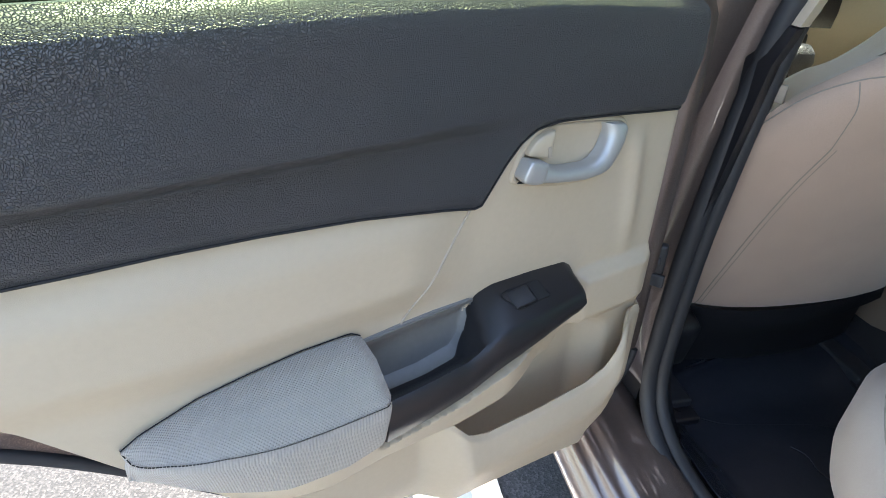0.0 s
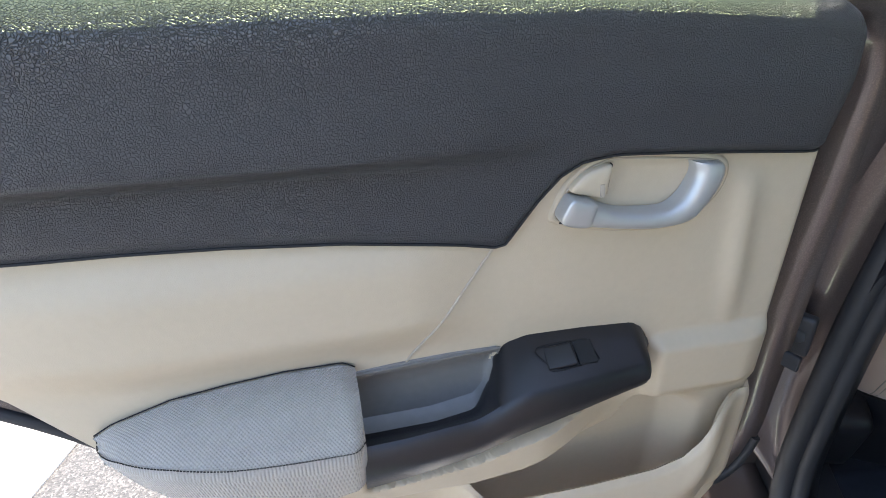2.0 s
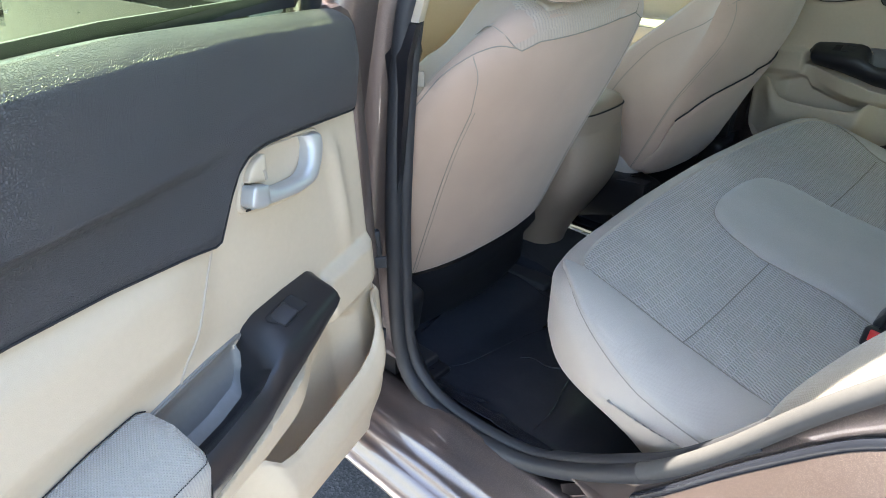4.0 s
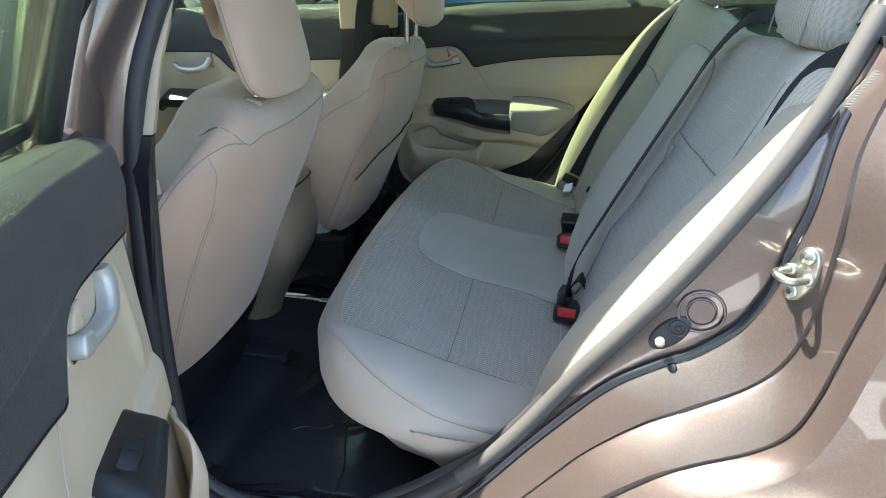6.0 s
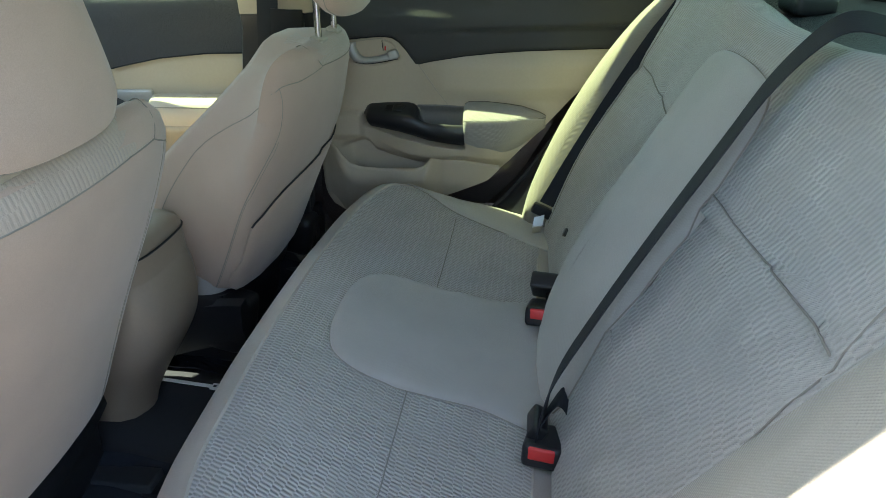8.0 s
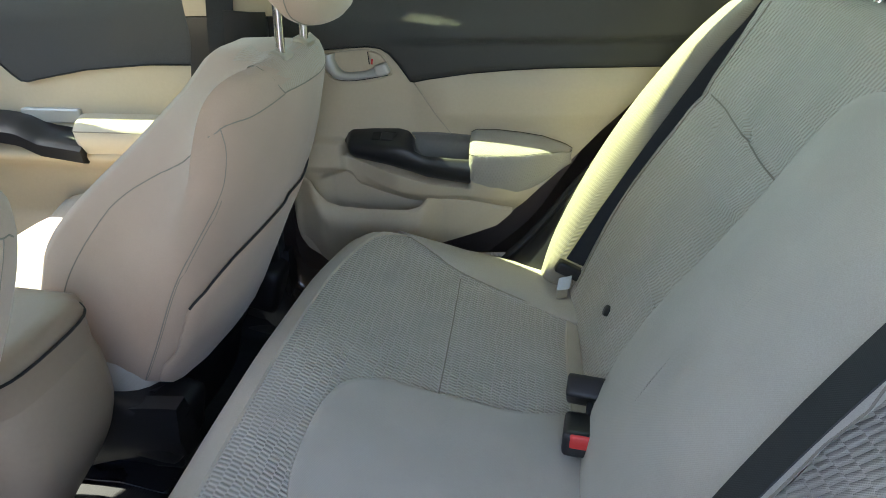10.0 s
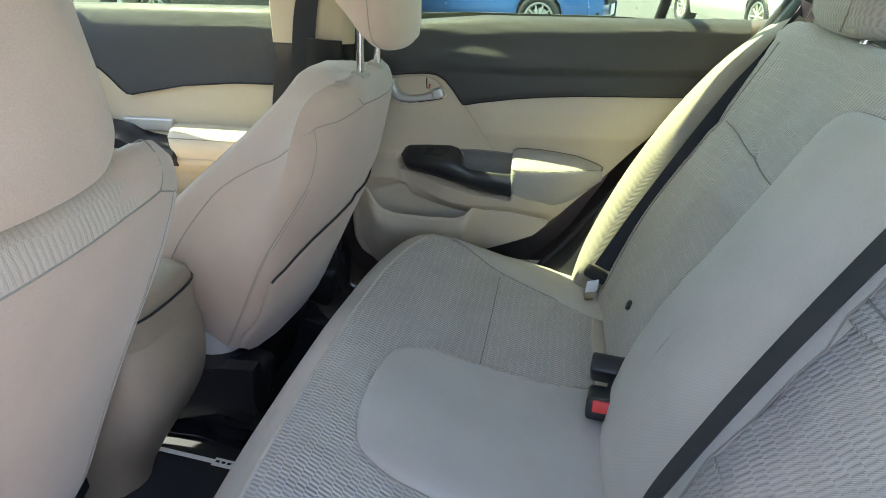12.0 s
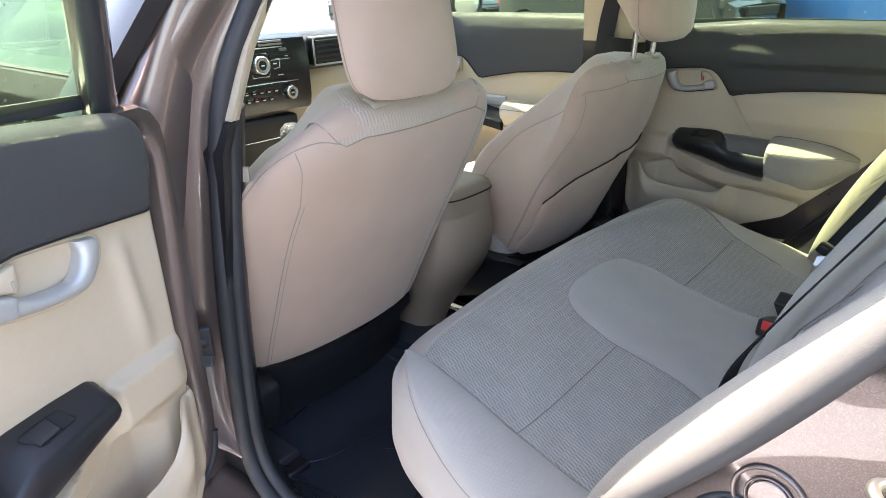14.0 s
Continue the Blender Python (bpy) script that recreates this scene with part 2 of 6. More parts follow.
def pillow(outline, spine, rings, place, end=0.04):
    """A cushion-like shape: the outline drawn in towards a spine, ring by ring. rings: (inward metres, height); then the top closes.
    place(u, v, w) gives the point in space; w may be a function of u, v in rings."""
    a, b = Vector(spine[0]), Vector(spine[1])
    loops = []

    def near(p):
        ab = b - a
        t = 0 if ab.length < 1e-6 else max(0, min(1, (p - a).dot(ab) / ab.length_squared))
        return a + ab * t
    for d, w in rings:
        lp = []
        for p in outline:
            p = Vector(p)
            q = near(p)
            r = p - q
            s = d if isinstance(d, str) else None
            f = float(s) if s else max(end, 1 - d / max(r.length, 1e-6))
            x = q + r * f
            lp.append(place(x[0], x[1], w))
        loops.append(lp)
    return loft(loops, ring=True, caps=True)


def tube(points, r, n=8, closed=False, flat=1.0):
    p = [Vector(q) for q in points]
    k = len(p)
    loops = []
    up = Vector((0.13, 0.21, 0.97)).normalized()
    last = None
    for i in range(k):
        if closed:
            d = p[(i + 1) % k] - p[i - 1]
        else:
            d = p[min(i + 1, k - 1)] - p[max(i - 1, 0)]
        d.normalize()
        if last is not None and flat == 1.0:
            s = last - d * last.dot(d)
        else:
            s = d.cross(up)
        if s.length < 1e-3:
            s = d.cross(Vector((1, 0, 0)))
        s.normalize()
        last = s
        t = s.cross(d)
        loops.append([p[i] + s * math.cos(2 * math.pi * j / n) * r + t * math.sin(2 * math.pi * j / n) * r * flat for j in range(n)])
    return loft(loops, ring=True, tube_way=closed, caps=not closed)


def ribbon(points, sides, half, thick):
    """A flat band along points; sides: the band's cross direction, one or per point."""
    p = [Vector(q) for q in points]
    loops = []
    for i, q in enumerate(p):
        s = Vector(sides[i] if isinstance(sides, list) else sides).normalized()
        d = p[min(i + 1, len(p) - 1)] - p[max(i - 1, 0)]
        n = s.cross(d.normalized()).normalized()
        loops.append([q + s * half + n * thick, q + s * half * 0.5 + n * thick * 1.3, q - s * half * 0.5 + n * thick * 1.3, q - s * half + n * thick, q - s * half - n * thick, q + s * half - n * thick])
    return loft(loops, ring=True, caps=True)


def block(size, at, edge=0.004, turn=None, taper=1.0):
    bm = bmesh.new()
    bmesh.ops.create_cube(bm, size=1.0)
    for v in bm.verts:
        f = taper if v.co.z > 0 else 1.0
        v.co = Vector((v.co.x * size[0] * f, v.co.y * size[1] * f, v.co.z * size[2]))
    if edge:
        bmesh.ops.bevel(bm, geom=list(bm.edges), offset=edge, segments=3, affect='EDGES', profile=0.6)
    m = Matrix.Translation(at) @ (turn or Matrix())
    bmesh.ops.transform(bm, matrix=m, verts=bm.verts)
    return bm


def disc(r, depth, at, axis, n=24, inner=0.0, edge=0.0):
    """A short cylinder, or a ring where inner is given, its axis along axis."""
    w = Vector(axis).normalized()
    u = w.orthogonal().normalized()
    v = w.cross(u)
    at = Vector(at)

    def loop(rr, d):
        return [at + (u * math.cos(2 * math.pi * i / n) + v * math.sin(2 * math.pi * i / n)) * rr + w * d for i in range(n)]
    e = edge or depth * 0.15
    if inner:
        return loft([loop(inner, -depth / 2), loop(r, -depth / 2), loop(r, depth / 2 - e), loop(r - e, depth / 2), loop(inner + e, depth / 2), loop(inner, depth / 2 - e)], ring=True, tube_way=True)
    return loft([loop(r, -depth / 2), loop(r, depth / 2 - e), loop(r - e, depth / 2)], ring=True, caps=True)


def join(*bms):
    out = bmesh.new()
    for b in bms:
        me = bpy.data.meshes.new("join")
        b.to_mesh(me)
        out.from_mesh(me)
        bpy.data.meshes.remove(me)
        b.free()
    return out


def thicken(bm, t):
    """Gives a sheet its thickness, against its normals."""
    bm.normal_update()
    faces = list(bm.faces)
    rim = [e for e in bm.edges if len(e.link_faces) == 1]
    back = {v: bm.verts.new(v.co - v.normal * t) for v in list(bm.verts)}
    for f in faces:
        bm.faces.new([back[v] for v in reversed(f.verts)])
    for e in rim:
        p, q = e.verts
        bm.faces.new((q, p, back[p], back[q]))
    return bm


ORIGIN = {}


def thing(name, at, label, category, group="", kind=""):
    ob = new(name)
    ob.location = at
    ob.empty_display_size = 0.05
    ORIGIN[ob.name] = Vector(at)
    return tagged(ob, label, category, group, kind)


def part(name, bm, material, parent, label="", smooth=52):
    """One mesh object under a thing or a part, built in the car's coordinates."""
    base = ORIGIN[parent.name]
    me = bpy.data.meshes.new(name)
    bmesh.ops.translate(bm, vec=-base, verts=bm.verts)
    bm.to_mesh(me)
    bm.free()
    me.materials.append(material)
    me.polygons.foreach_set("use_smooth", [True] * len(me.polygons))
    me.set_sharp_from_angle(angle=radians(smooth))
    ob = new(name, me)
    ob.parent = parent
    ORIGIN[ob.name] = base
    if label:
        ob["label"] = label
    return ob


def single(name, bm, material, at, label, category, group="", kind="", smooth=35):
    """A thing that is one mesh."""
    me = bpy.data.meshes.new(name)
    bmesh.ops.translate(bm, vec=-Vector(at), verts=bm.verts)
    bm.to_mesh(me)
    bm.free()
    me.materials.append(material)
    me.polygons.foreach_set("use_smooth", [True] * len(me.polygons))
    me.set_sharp_from_angle(angle=radians(smooth))
    ob = new(name, me)
    ob.location = at
    ORIGIN[ob.name] = Vector(at)
    return tagged(ob, label, category, group, kind)


def smoothstep(a, b, x):
    t = min(1.0, max(0.0, (x - a) / (b - a)))
    return t * t * (3 - 2 * t)


def distance_in(poly, x, z):
    """Signed distance to a closed outline, positive inside."""
    best, inside = 9.0, False
    k = len(poly)
    for i in range(k):
        (x1, z1), (x2, z2) = poly[i], poly[(i + 1) % k]
        dx, dz = x2 - x1, z2 - z1
        t = max(0, min(1, ((x - x1) * dx + (z - z1) * dz) / (dx * dx + dz * dz + 1e-12)))
        best = min(best, math.hypot(x - x1 - dx * t, z - z1 - dz * t))
        if (z1 > z) != (z2 > z) and x < x1 + dx * (z - z1) / (z2 - z1):
            inside = not inside
    return best if inside else -best


# ---- ground ----
def ground_sheet():
    bm = bmesh.new()
    n = 24
    xs = [-400, -60, -20, -8] + [-8 + 16 * i / n for i in range(1, n)] + [8, 20, 60, 400]
    rows = [[bm.verts.new((x, y, 0)) for y in xs] for x in xs]
    for i in range(len(xs) - 1):
        for j in range(len(xs) - 1):
            bm.faces.new((rows[i][j], rows[i + 1][j], rows[i + 1][j + 1], rows[i][j + 1]))
    return bm


single("ground", ground_sheet(), ASPHALT, (0, 0, 0), "grey asphalt of a sunlit parking lot", "ground", kind="structure")


def stripe(x0, x1, y0, y1):
    return single("parking_line", block((x1 - x0, y1 - y0, 0.008), ((x0 + x1) / 2, (y0 + y1) / 2, 0.004), 0.002), WHITE, ((x0 + x1) / 2, (y0 + y1) / 2, 0),
                  "worn white painted parking line on the asphalt", "parking line", "parking lines", kind="structure")


stripe(-4.0, 1.0, -0.98, -0.80)
stripe(-4.0, 1.0, -2.35, -1.93)
stripe(-4.0, 1.0, 1.9, 2.0)

# ---- rear doors ----
TRIM_LOW = [(-0.43, 0.893), (-0.344, 0.904), (-0.228, 0.915), (-0.174, 0.919), (-0.149, 0.916), (-0.133, 0.906), (-0.117, 0.888), (-0.101, 0.865), (-0.093, 0.854),
            (-0.06, 0.861), (0.02, 0.873), (0.094, 0.880), (0.16, 0.884), (0.23, 0.886), (0.35, 0.886), (0.47, 0.884)]
PANEL_LOW = [(-0.385, 0.60), (-0.375, 0.56), (-0.335, 0.49), (-0.291, 0.459), (-0.163, 0.485), (-0.057, 0.507), (0.075, 0.566), (0.205, 0.696), (0.275, 0.773), (0.37, 0.88)]
RECESS = [(-0.134, 0.870), (-0.147, 0.8645), (-0.181, 0.8565), (-0.214, 0.853), (-0.241, 0.8555), (-0.257, 0.8675), (-0.266, 0.881), (-0.2675, 0.894), (-0.262, 0.901), (-0.250, 0.904), (-0.213, 0.909), (-0.177, 0.912), (-0.164, 0.9095), (-0.154, 0.9045), (-0.1455, 0.896), (-0.139, 0.885)]
PLATE_TOP = [(-0.232, 0.733), (-0.226, 0.750), (-0.214, 0.758), (-0.17, 0.761), (-0.12, 0.762), (-0.102, 0.757), (-0.093, 0.745), (-0.088, 0.722), (-0.078, 0.708), (-0.04, 0.701), (0.022, 0.700)]
CUP = [(-0.092, 0.750), (-0.018, 0.747), (0.030, 0.744), (0.030, 0.690), (-0.080, 0.692), (-0.091, 0.715)]


BEAM_LOW = [(-0.30, 0.655), (-0.243, 0.674), (-0.226, 0.668), (-0.212, 0.648), (-0.168, 0.632), (-0.114, 0.617), (-0.07, 0.612), (0.014, 0.615), (0.108, 0.604)]
PLATE_LOW = [(-0.25, 0.734), (-0.205, 0.725), (-0.141, 0.713), (-0.10, 0.703), (-0.066, 0.693), (0.036, 0.681), (0.12, 0.677)]
LIP_TOP = [(-0.350, 0.66), (-0.325, 0.662), (-0.305, 0.655), (-0.289, 0.634), (-0.272, 0.615), (-0.245, 0.606), (-0.18, 0.602), (-0.106, 0.603), (-0.082, 0.611), (-0.066, 0.628), (-0.045, 0.629), (0.014, 0.620), (0.075, 0.608), (0.105, 0.604)]


def rear_panel_depth(x, z):
    """How far from the car's middle the beige door panel lies."""
    y = 0.659
    y += 0.030 * smoothstep(-0.345, -0.364, x) ** 2
    y += 0.020 * smoothstep(0.15, 0.34, x)
    # swelling of the insert between trim and armrest
    y -= 0.010 * smoothstep(-0.10, -0.02, x) * smoothstep(0.76, 0.80, z) * smoothstep(0.885, 0.84, z)
    # shelf in front of the switch plate, above the map pocket
    y -= 0.014 * smoothstep(0.744, 0.728, z) * smoothstep(-0.232, -0.245, x) * smoothstep(-0.37, -0.325, x) * smoothstep(0.66, 0.685, z)
    # beam under the plate
    lo, hi = line_at(BEAM_LOW, x), line_at(PLATE_LOW, x)
    y -= 0.040 * (0.75 * smoothstep(lo - 0.006, lo + 0.026, z) + 0.25 * smoothstep(lo, hi - 0.004, z)) * smoothstep(-0.228, -0.12, x) * smoothstep(0.16, 0.06, x) * smoothstep(hi + 0.012, hi - 0.002, z)
    y += 0.040 * smoothstep(-0.002, 0.006, distance_in(CUP, x, z))
    # the panel steps back behind plate and armrest
    pt = line_at(PLATE_TOP, x)
    y += 0.030 * smoothstep(-0.238, -0.230, x) * smoothstep(0.022, 0.014, x) * smoothstep(pt - 0.004, pt - 0.010, z) * smoothstep(hi - 0.030, hi - 0.024, z)
    # hollow of the map pocket, behind its lip
    y += 0.026 * smoothstep(lo + 0.002, lo - 0.016, z) * smoothstep(-0.31, -0.27, x) * smoothstep(-0.04, -0.08, x)
    # soft fold running down from the pull
    y -= 0.006 * math.exp(-((x + 0.292 + 0.10 * (0.89 - z)) / 0.012) ** 2) * smoothstep(0.72, 0.80, z) * smoothstep(0.90, 0.86, z)
    return y


def pocket_lip_depth(x, z):
    """The bowed lower shell that forms the map pocket."""
    top = line_at(LIP_TOP, x)
    f = smoothstep(-0.345, -0.285, x) * smoothstep(-0.035, -0.085, x)
    y = 0.650 - 0.026 * f - 0.010 * math.exp(-((z - top + 0.035) / 0.03) ** 2) * f
    y += 0.030 * smoothstep(0.56, 0.45, z)
    y += 0.030 * smoothstep(-0.345, -0.364, x) ** 2
    y += 0.004 * smoothstep(top - 0.006, top, z)
    return y


def sheet(xs, low, high, depth, rows, thick, side, lean=0.0):
    """A curved panel: columns at xs, from low(x) to high(x), at the distance depth(x, z) from the car's middle."""
    loops = []
    for x in xs:
        a, b = low(x), high(x)
        loops.append([(x, side * depth(x, a + (b - a) * i / rows), a + (b - a) * i / rows) for i in range(rows + 1)])
    bm = loft(loops)
    n = sum((f.normal.y for f in bm.faces), 0.0)
    if n * side > 0:
        bmesh.ops.reverse_faces(bm, faces=bm.faces)
    return thicken(bm, thick) if thick else bm


def spread(a, b, n):
    return [a + (b - a) * i / n for i in range(n + 1)]


def rear_trim_depth(x, z, lo, hi):
    """Face of the dark trim: a fold runs along it and dies out towards the pull; the top rolls over to the glass."""
    s = (z - lo) / (hi - lo)
    cz = 0.933 + 0.012 * (x + 0.1)
    fold = smoothstep(-0.16, 0.02, x)
    y = 0.651 - 0.004 * smoothstep(0.0, 0.06, s)
    y -= 0.018 * fold * smoothstep(cz - 0.012, cz + 0.006, z)
    y += 0.0015 * fold * math.exp(-((z - cz + 0.014) / 0.010) ** 2)
    y -= 0.010 * (1 - fold) * smoothstep(0.90, 0.97, z)
    y += 0.002 * smoothstep(0.95, 0.99, z)
    y += 0.020 * max(0.0, (s - 0.6) / 0.4) ** 8
    y += 0.040 * smoothstep(-0.325, -0.376, x) ** 2
    y += 0.030 * smoothstep(0.20, 0.47, x)
    return y


def mirrored(pts, side):
    return [(p[0], side * p[1], p[2]) for p in pts]


def rear_door(side, label):
    hinge = (-0.40, side * 0.75, 0.30)
    d = thing("rear_door", hinge, label, "car door", "rear doors")

    def high_trim(x):
        return 1.036 + 0.08 * min(x + 0.05, 0.0) - 0.035 * smoothstep(-0.315, -0.376, x) ** 2
    low_t = lambda x: line_at(TRIM_LOW, x)
    xs = spread(-0.376, 0.46, 110)
    low_p = lambda x: line_at(PANEL_LOW, x)
    bm = sheet(spread(-0.364, 0.368, 240), low_p, lambda x: max(low_p(x) + 0.004, low_t(x) + 0.006), rear_panel_depth, 180, 0, side)
    hole = []
    for fc in bm.faces:
        c = fc.calc_center_median()
        pt, lo = line_at(PLATE_TOP, c.x), line_at(PLATE_LOW, c.x)
        if distance_in(RECESS, c.x, c.z) > 0.001 or distance_in(CUP, c.x, c.z) > -0.001 or (-0.226 < c.x < 0.016 and lo + 0.012 < c.z < pt - 0.007):
            hole.append(fc)
    bmesh.ops.delete(bm, geom=hole, context='FACES')
    part("inner_panel", thicken(bm, 0.003), BEIGE, d, "beige moulded plastic panel")
    part("pocket_shell", sheet(spread(-0.360, 0.104, 90), low_p, lambda x: max(line_at(LIP_TOP, x), low_p(x) + 0.003), pocket_lip_depth, 50, 0.004, side), BEIGE, d, "beige map pocket shell")
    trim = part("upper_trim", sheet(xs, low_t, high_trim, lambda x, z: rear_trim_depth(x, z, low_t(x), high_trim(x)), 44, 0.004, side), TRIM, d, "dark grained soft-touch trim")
    # ledge that closes the door between the trim and the glass
    ledge = []
    for x in xs:
        h = high_trim(x)
        y = rear_trim_depth(x, h, low_t(x), h)
        ledge.append([(x, side * (y - 0.001), h - 0.004), (x, side * (y + 0.004), h + 0.0005), (x, side * (y + 0.012), h), (x, side * 0.738, h - 0.012), (x, side * 0.746, h - 0.045)])
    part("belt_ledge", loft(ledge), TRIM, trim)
    # edge of the trim against the beige panel
    edge = [(x, side * (rear_trim_depth(x, low_t(x), low_t(x), 1.02) - 0.0005), low_t(x) - 0.0005) for x in xs[4:]]
    part("trim_gap", tube(edge, 0.0011, 6), SEAM_DARK, d)
    # seam of the cloth insert
    seam = [(-0.090 + 0.075 * t, side * (rear_panel_depth(-0.090 + 0.075 * t, 0.852 - 0.105 * t) - 0.0006), 0.852 - 0.105 * t) for t in spread(0, 1, 16)]
    part("seam", tube(seam, 0.0011, 6), BEIGE_DARK, d)

    # switch plate: level top, rounded lip
    loops = []
    for x in spread(-0.232, 0.022, 60):
        zt = line_at(PLATE_TOP, x)
        inner = 0.664 - 0.022 * smoothstep(-0.10, -0.07, x)
        nose = smoothstep(-0.232, -0.215, x)
        lip = 0.612 - 0.006 * smoothstep(-0.12, 0.0, x) + 0.035 * (1 - nose) + 0.010 * smoothstep(-0.12, -0.23, x)
        zr = 0.739 - 0.020 * smoothstep(-0.115, -0.06, x) - 0.003 * smoothstep(-0.06, 0.02, x)
        zb = line_at([(-0.232, 0.731), (-0.212, 0.720), (-0.141, 0.709), (-0.10, 0.698), (-0.066, 0.688), (0.034, 0.676)], x)
        loops.append([(x, side * (inner + 0.006), zt - 0.006), (x, side * inner, zt), (x, side * (inner - 0.005), zt + 0.0005), (x, side * (inner * 0.5 + lip * 0.5), (zt * 0.5 + zr * 0.5) + 0.001), (x, side * (lip + 0.006), zr + 0.003), (x, side * (lip + 0.001), zr - 0.001),
                      (x, side * (lip - 0.002), (zr + zb) / 2), (x, side * (lip + 0.002), zb), (x, side * (lip + 0.022), zb - 0.014)])
    plate = part("switch_plate", loft(loops, ring=True, caps=True), PLATE, d, "satin black armrest plate")
    # window switch in its well
    def on_plate(x, f, lift):
        """A point of the plate's top: f runs from the panel to the lip."""
        zt, lip = line_at(PLATE_TOP, x), 0.612 + 0.010 * smoothstep(-0.12, -0.23, x)
        y = 0.659 + (lip + 0.006 - 0.659) * f
        return (x, side * (y - lift * 0.4), zt + (0.742 - zt) * f + 0.0008 + lift * 0.9)
    well = [(-0.125, 0.28), (-0.166, 0.26), (-0.169, 0.35), (-0.174, 0.66), (-0.170, 0.74), (-0.134, 0.76), (-0.130, 0.62)]
    part("switch_rim", tube([on_plate(q[0], q[1], 0.0) for q in catmull(well, 4, True)], 0.0006, 6, True), SEAM_DARK, plate)
    tilt = Matrix.Rotation(side * 0.40, 4, 'X')
    part("window_switch", block((0.025, 0.020, 0.006), on_plate(-0.1420, 0.51, -0.0014), 0.002, tilt @ Matrix.Rotation(0.14, 4, 'Y')), PLATE, plate, "black window switch")
    part("switch_well", block((0.016, 0.021, 0.004), on_plate(-0.1640, 0.51, -0.0012), 0.001, tilt), SEAM_DARK, plate)
    # grab cup behind the plate
    loops = []
    for x in spread(-0.097, 0.022, 30):
        top = line_at([(-0.097, 0.750), (-0.016, 0.747), (0.022, 0.7445)], x)
        pl = line_at(PLATE_TOP, x)
        loops.append([(x, side * 0.6572, top + 0.0065), (x, side * 0.6576, top + 0.0035), (x, side * 0.6625, top), (x, side * 0.6665, top * 0.6 + pl * 0.4), (x, side * 0.6640, pl - 0.003), (x, side * 0.652, pl - 0.011), (x, side * 0.640, pl - 0.012)])
    part("grab_cup", thicken(loft(loops), 0.002), CUP_GREY, d, "smooth grey grab cup")
    part("cup_rim", tube([(x, side * (rear_panel_depth(x, z + 0.004) - 0.0004), z) for x, z in ((-0.098, 0.744), (-0.094, 0.7550), (-0.055, 0.7555), (-0.018, 0.754), (0.022, 0.7510))], 0.0014, 6), CUP_GREY, d)
    # padded armrest
    loops = []
    for x in spread(0.020, 0.214, 44):
        t = (x - 0.020) / 0.194
        f = math.sqrt(max(0.0, 1 - t ** 3.0))
        r = smoothstep(0.020, 0.027, x)
        zt = line_at([(0.02, 0.759), (0.03, 0.763), (0.073, 0.763), (0.115, 0.759), (0.156, 0.753), (0.199, 0.739), (0.228, 0.722)], x)
        ys = 0.660 - (0.066 * f) * (0.86 + 0.14 * r)
        zs = line_at([(0.02, 0.7325), (0.117, 0.733), (0.153, 0.736), (0.19, 0.735), (0.228, 0.722)], x)
        zl = line_at([(0.02, 0.645), (0.06, 0.628), (0.11, 0.630), (0.16, 0.66), (0.228, 0.715)], x)
        loops.append([(x, side * 0.672, zt - 0.012), (x, side * 0.660, zt - 0.002), (x, side * 0.654, zt + 0.002 * r), (x, side * ((0.655 + ys) / 2), (zt + zs) / 2 + 0.008 * f), (x, side * (ys + 0.008), zs + 0.006 * f), (x, side * (ys + 0.001), zs),
                      (x, side * ys, zs - 0.010 * f), (x, side * (ys + 0.010), (zs * 0.45 + zl * 0.55)), (x, side * 0.655, zl), (x, side * 0.668, zl - 0.002)])
    arm = part("armrest_pad", loft(loops, ring=True, caps=True), CLOTH_DOOR, d, "grey cloth armrest pad with dark stitching")
    st = [(q[5][0], q[5][1] - side * 0.0005, q[5][2] + 0.001) for q in loops]
    part("stitching", join(*[tube([Vector(st[i]).lerp(Vector(st[i + 1]), f), Vector(st[i]).lerp(Vector(st[i + 1]), f + 0.33)], 0.0005, 5) for i in range(len(st) - 1) for f in (0.05, 0.55)]), SEAM_DARK, arm)
    part("pad_gap", tube([(q[2][0], q[2][1] + side * 0.003, q[2][2]) for q in loops], 0.0006, 5), SEAM_DARK, arm)

    # inside pull: a dished recess with a raised rim, and in it a silver J-shaped bail, its lever and the lock tab
    ro = [(p[0], p[1]) for p in catmull(RECESS, 4, True)]
    mid = ((-0.165, 0.886), (-0.238, 0.882))
    part("recess_dish", pillow(ro, mid, [(-0.0055, 0.6605), (-0.004, 0.6570), (-0.002, 0.6562), (0.0, 0.6570), (0.0012, 0.661), (0.003, 0.671), (0.009, 0.678), (0.018, 0.681), ("0.4", 0.683), ("0.1", 0.683)],
                               lambda u, v, w: (u, side * w, v)), BEIGE, d, "beige dished recess behind the pull")
    part("recess_shadow_gap", tube([(x, side * 0.6563, z) for x, z in ro], 0.0009, 6, True), BEIGE_DARK, d)
    out = catmull([(-0.138, 0.868, 0), (-0.179, 0.8605, 0), (-0.211, 0.8570, 0), (-0.238, 0.8600, 0), (-0.2505, 0.8720, 0), (-0.259, 0.8860, 0), (-0.2625, 0.8980, 0), (-0.2590, 0.9030, 0)], 5)
    inn = catmull([(-0.158, 0.8830, 0), (-0.177, 0.8740, 0), (-0.195, 0.8712, 0), (-0.218, 0.8702, 0), (-0.2305, 0.8775, 0), (-0.2380, 0.8905, 0), (-0.2392, 0.8980, 0), (-0.2370, 0.9050, 0)], 5)
    loops = []
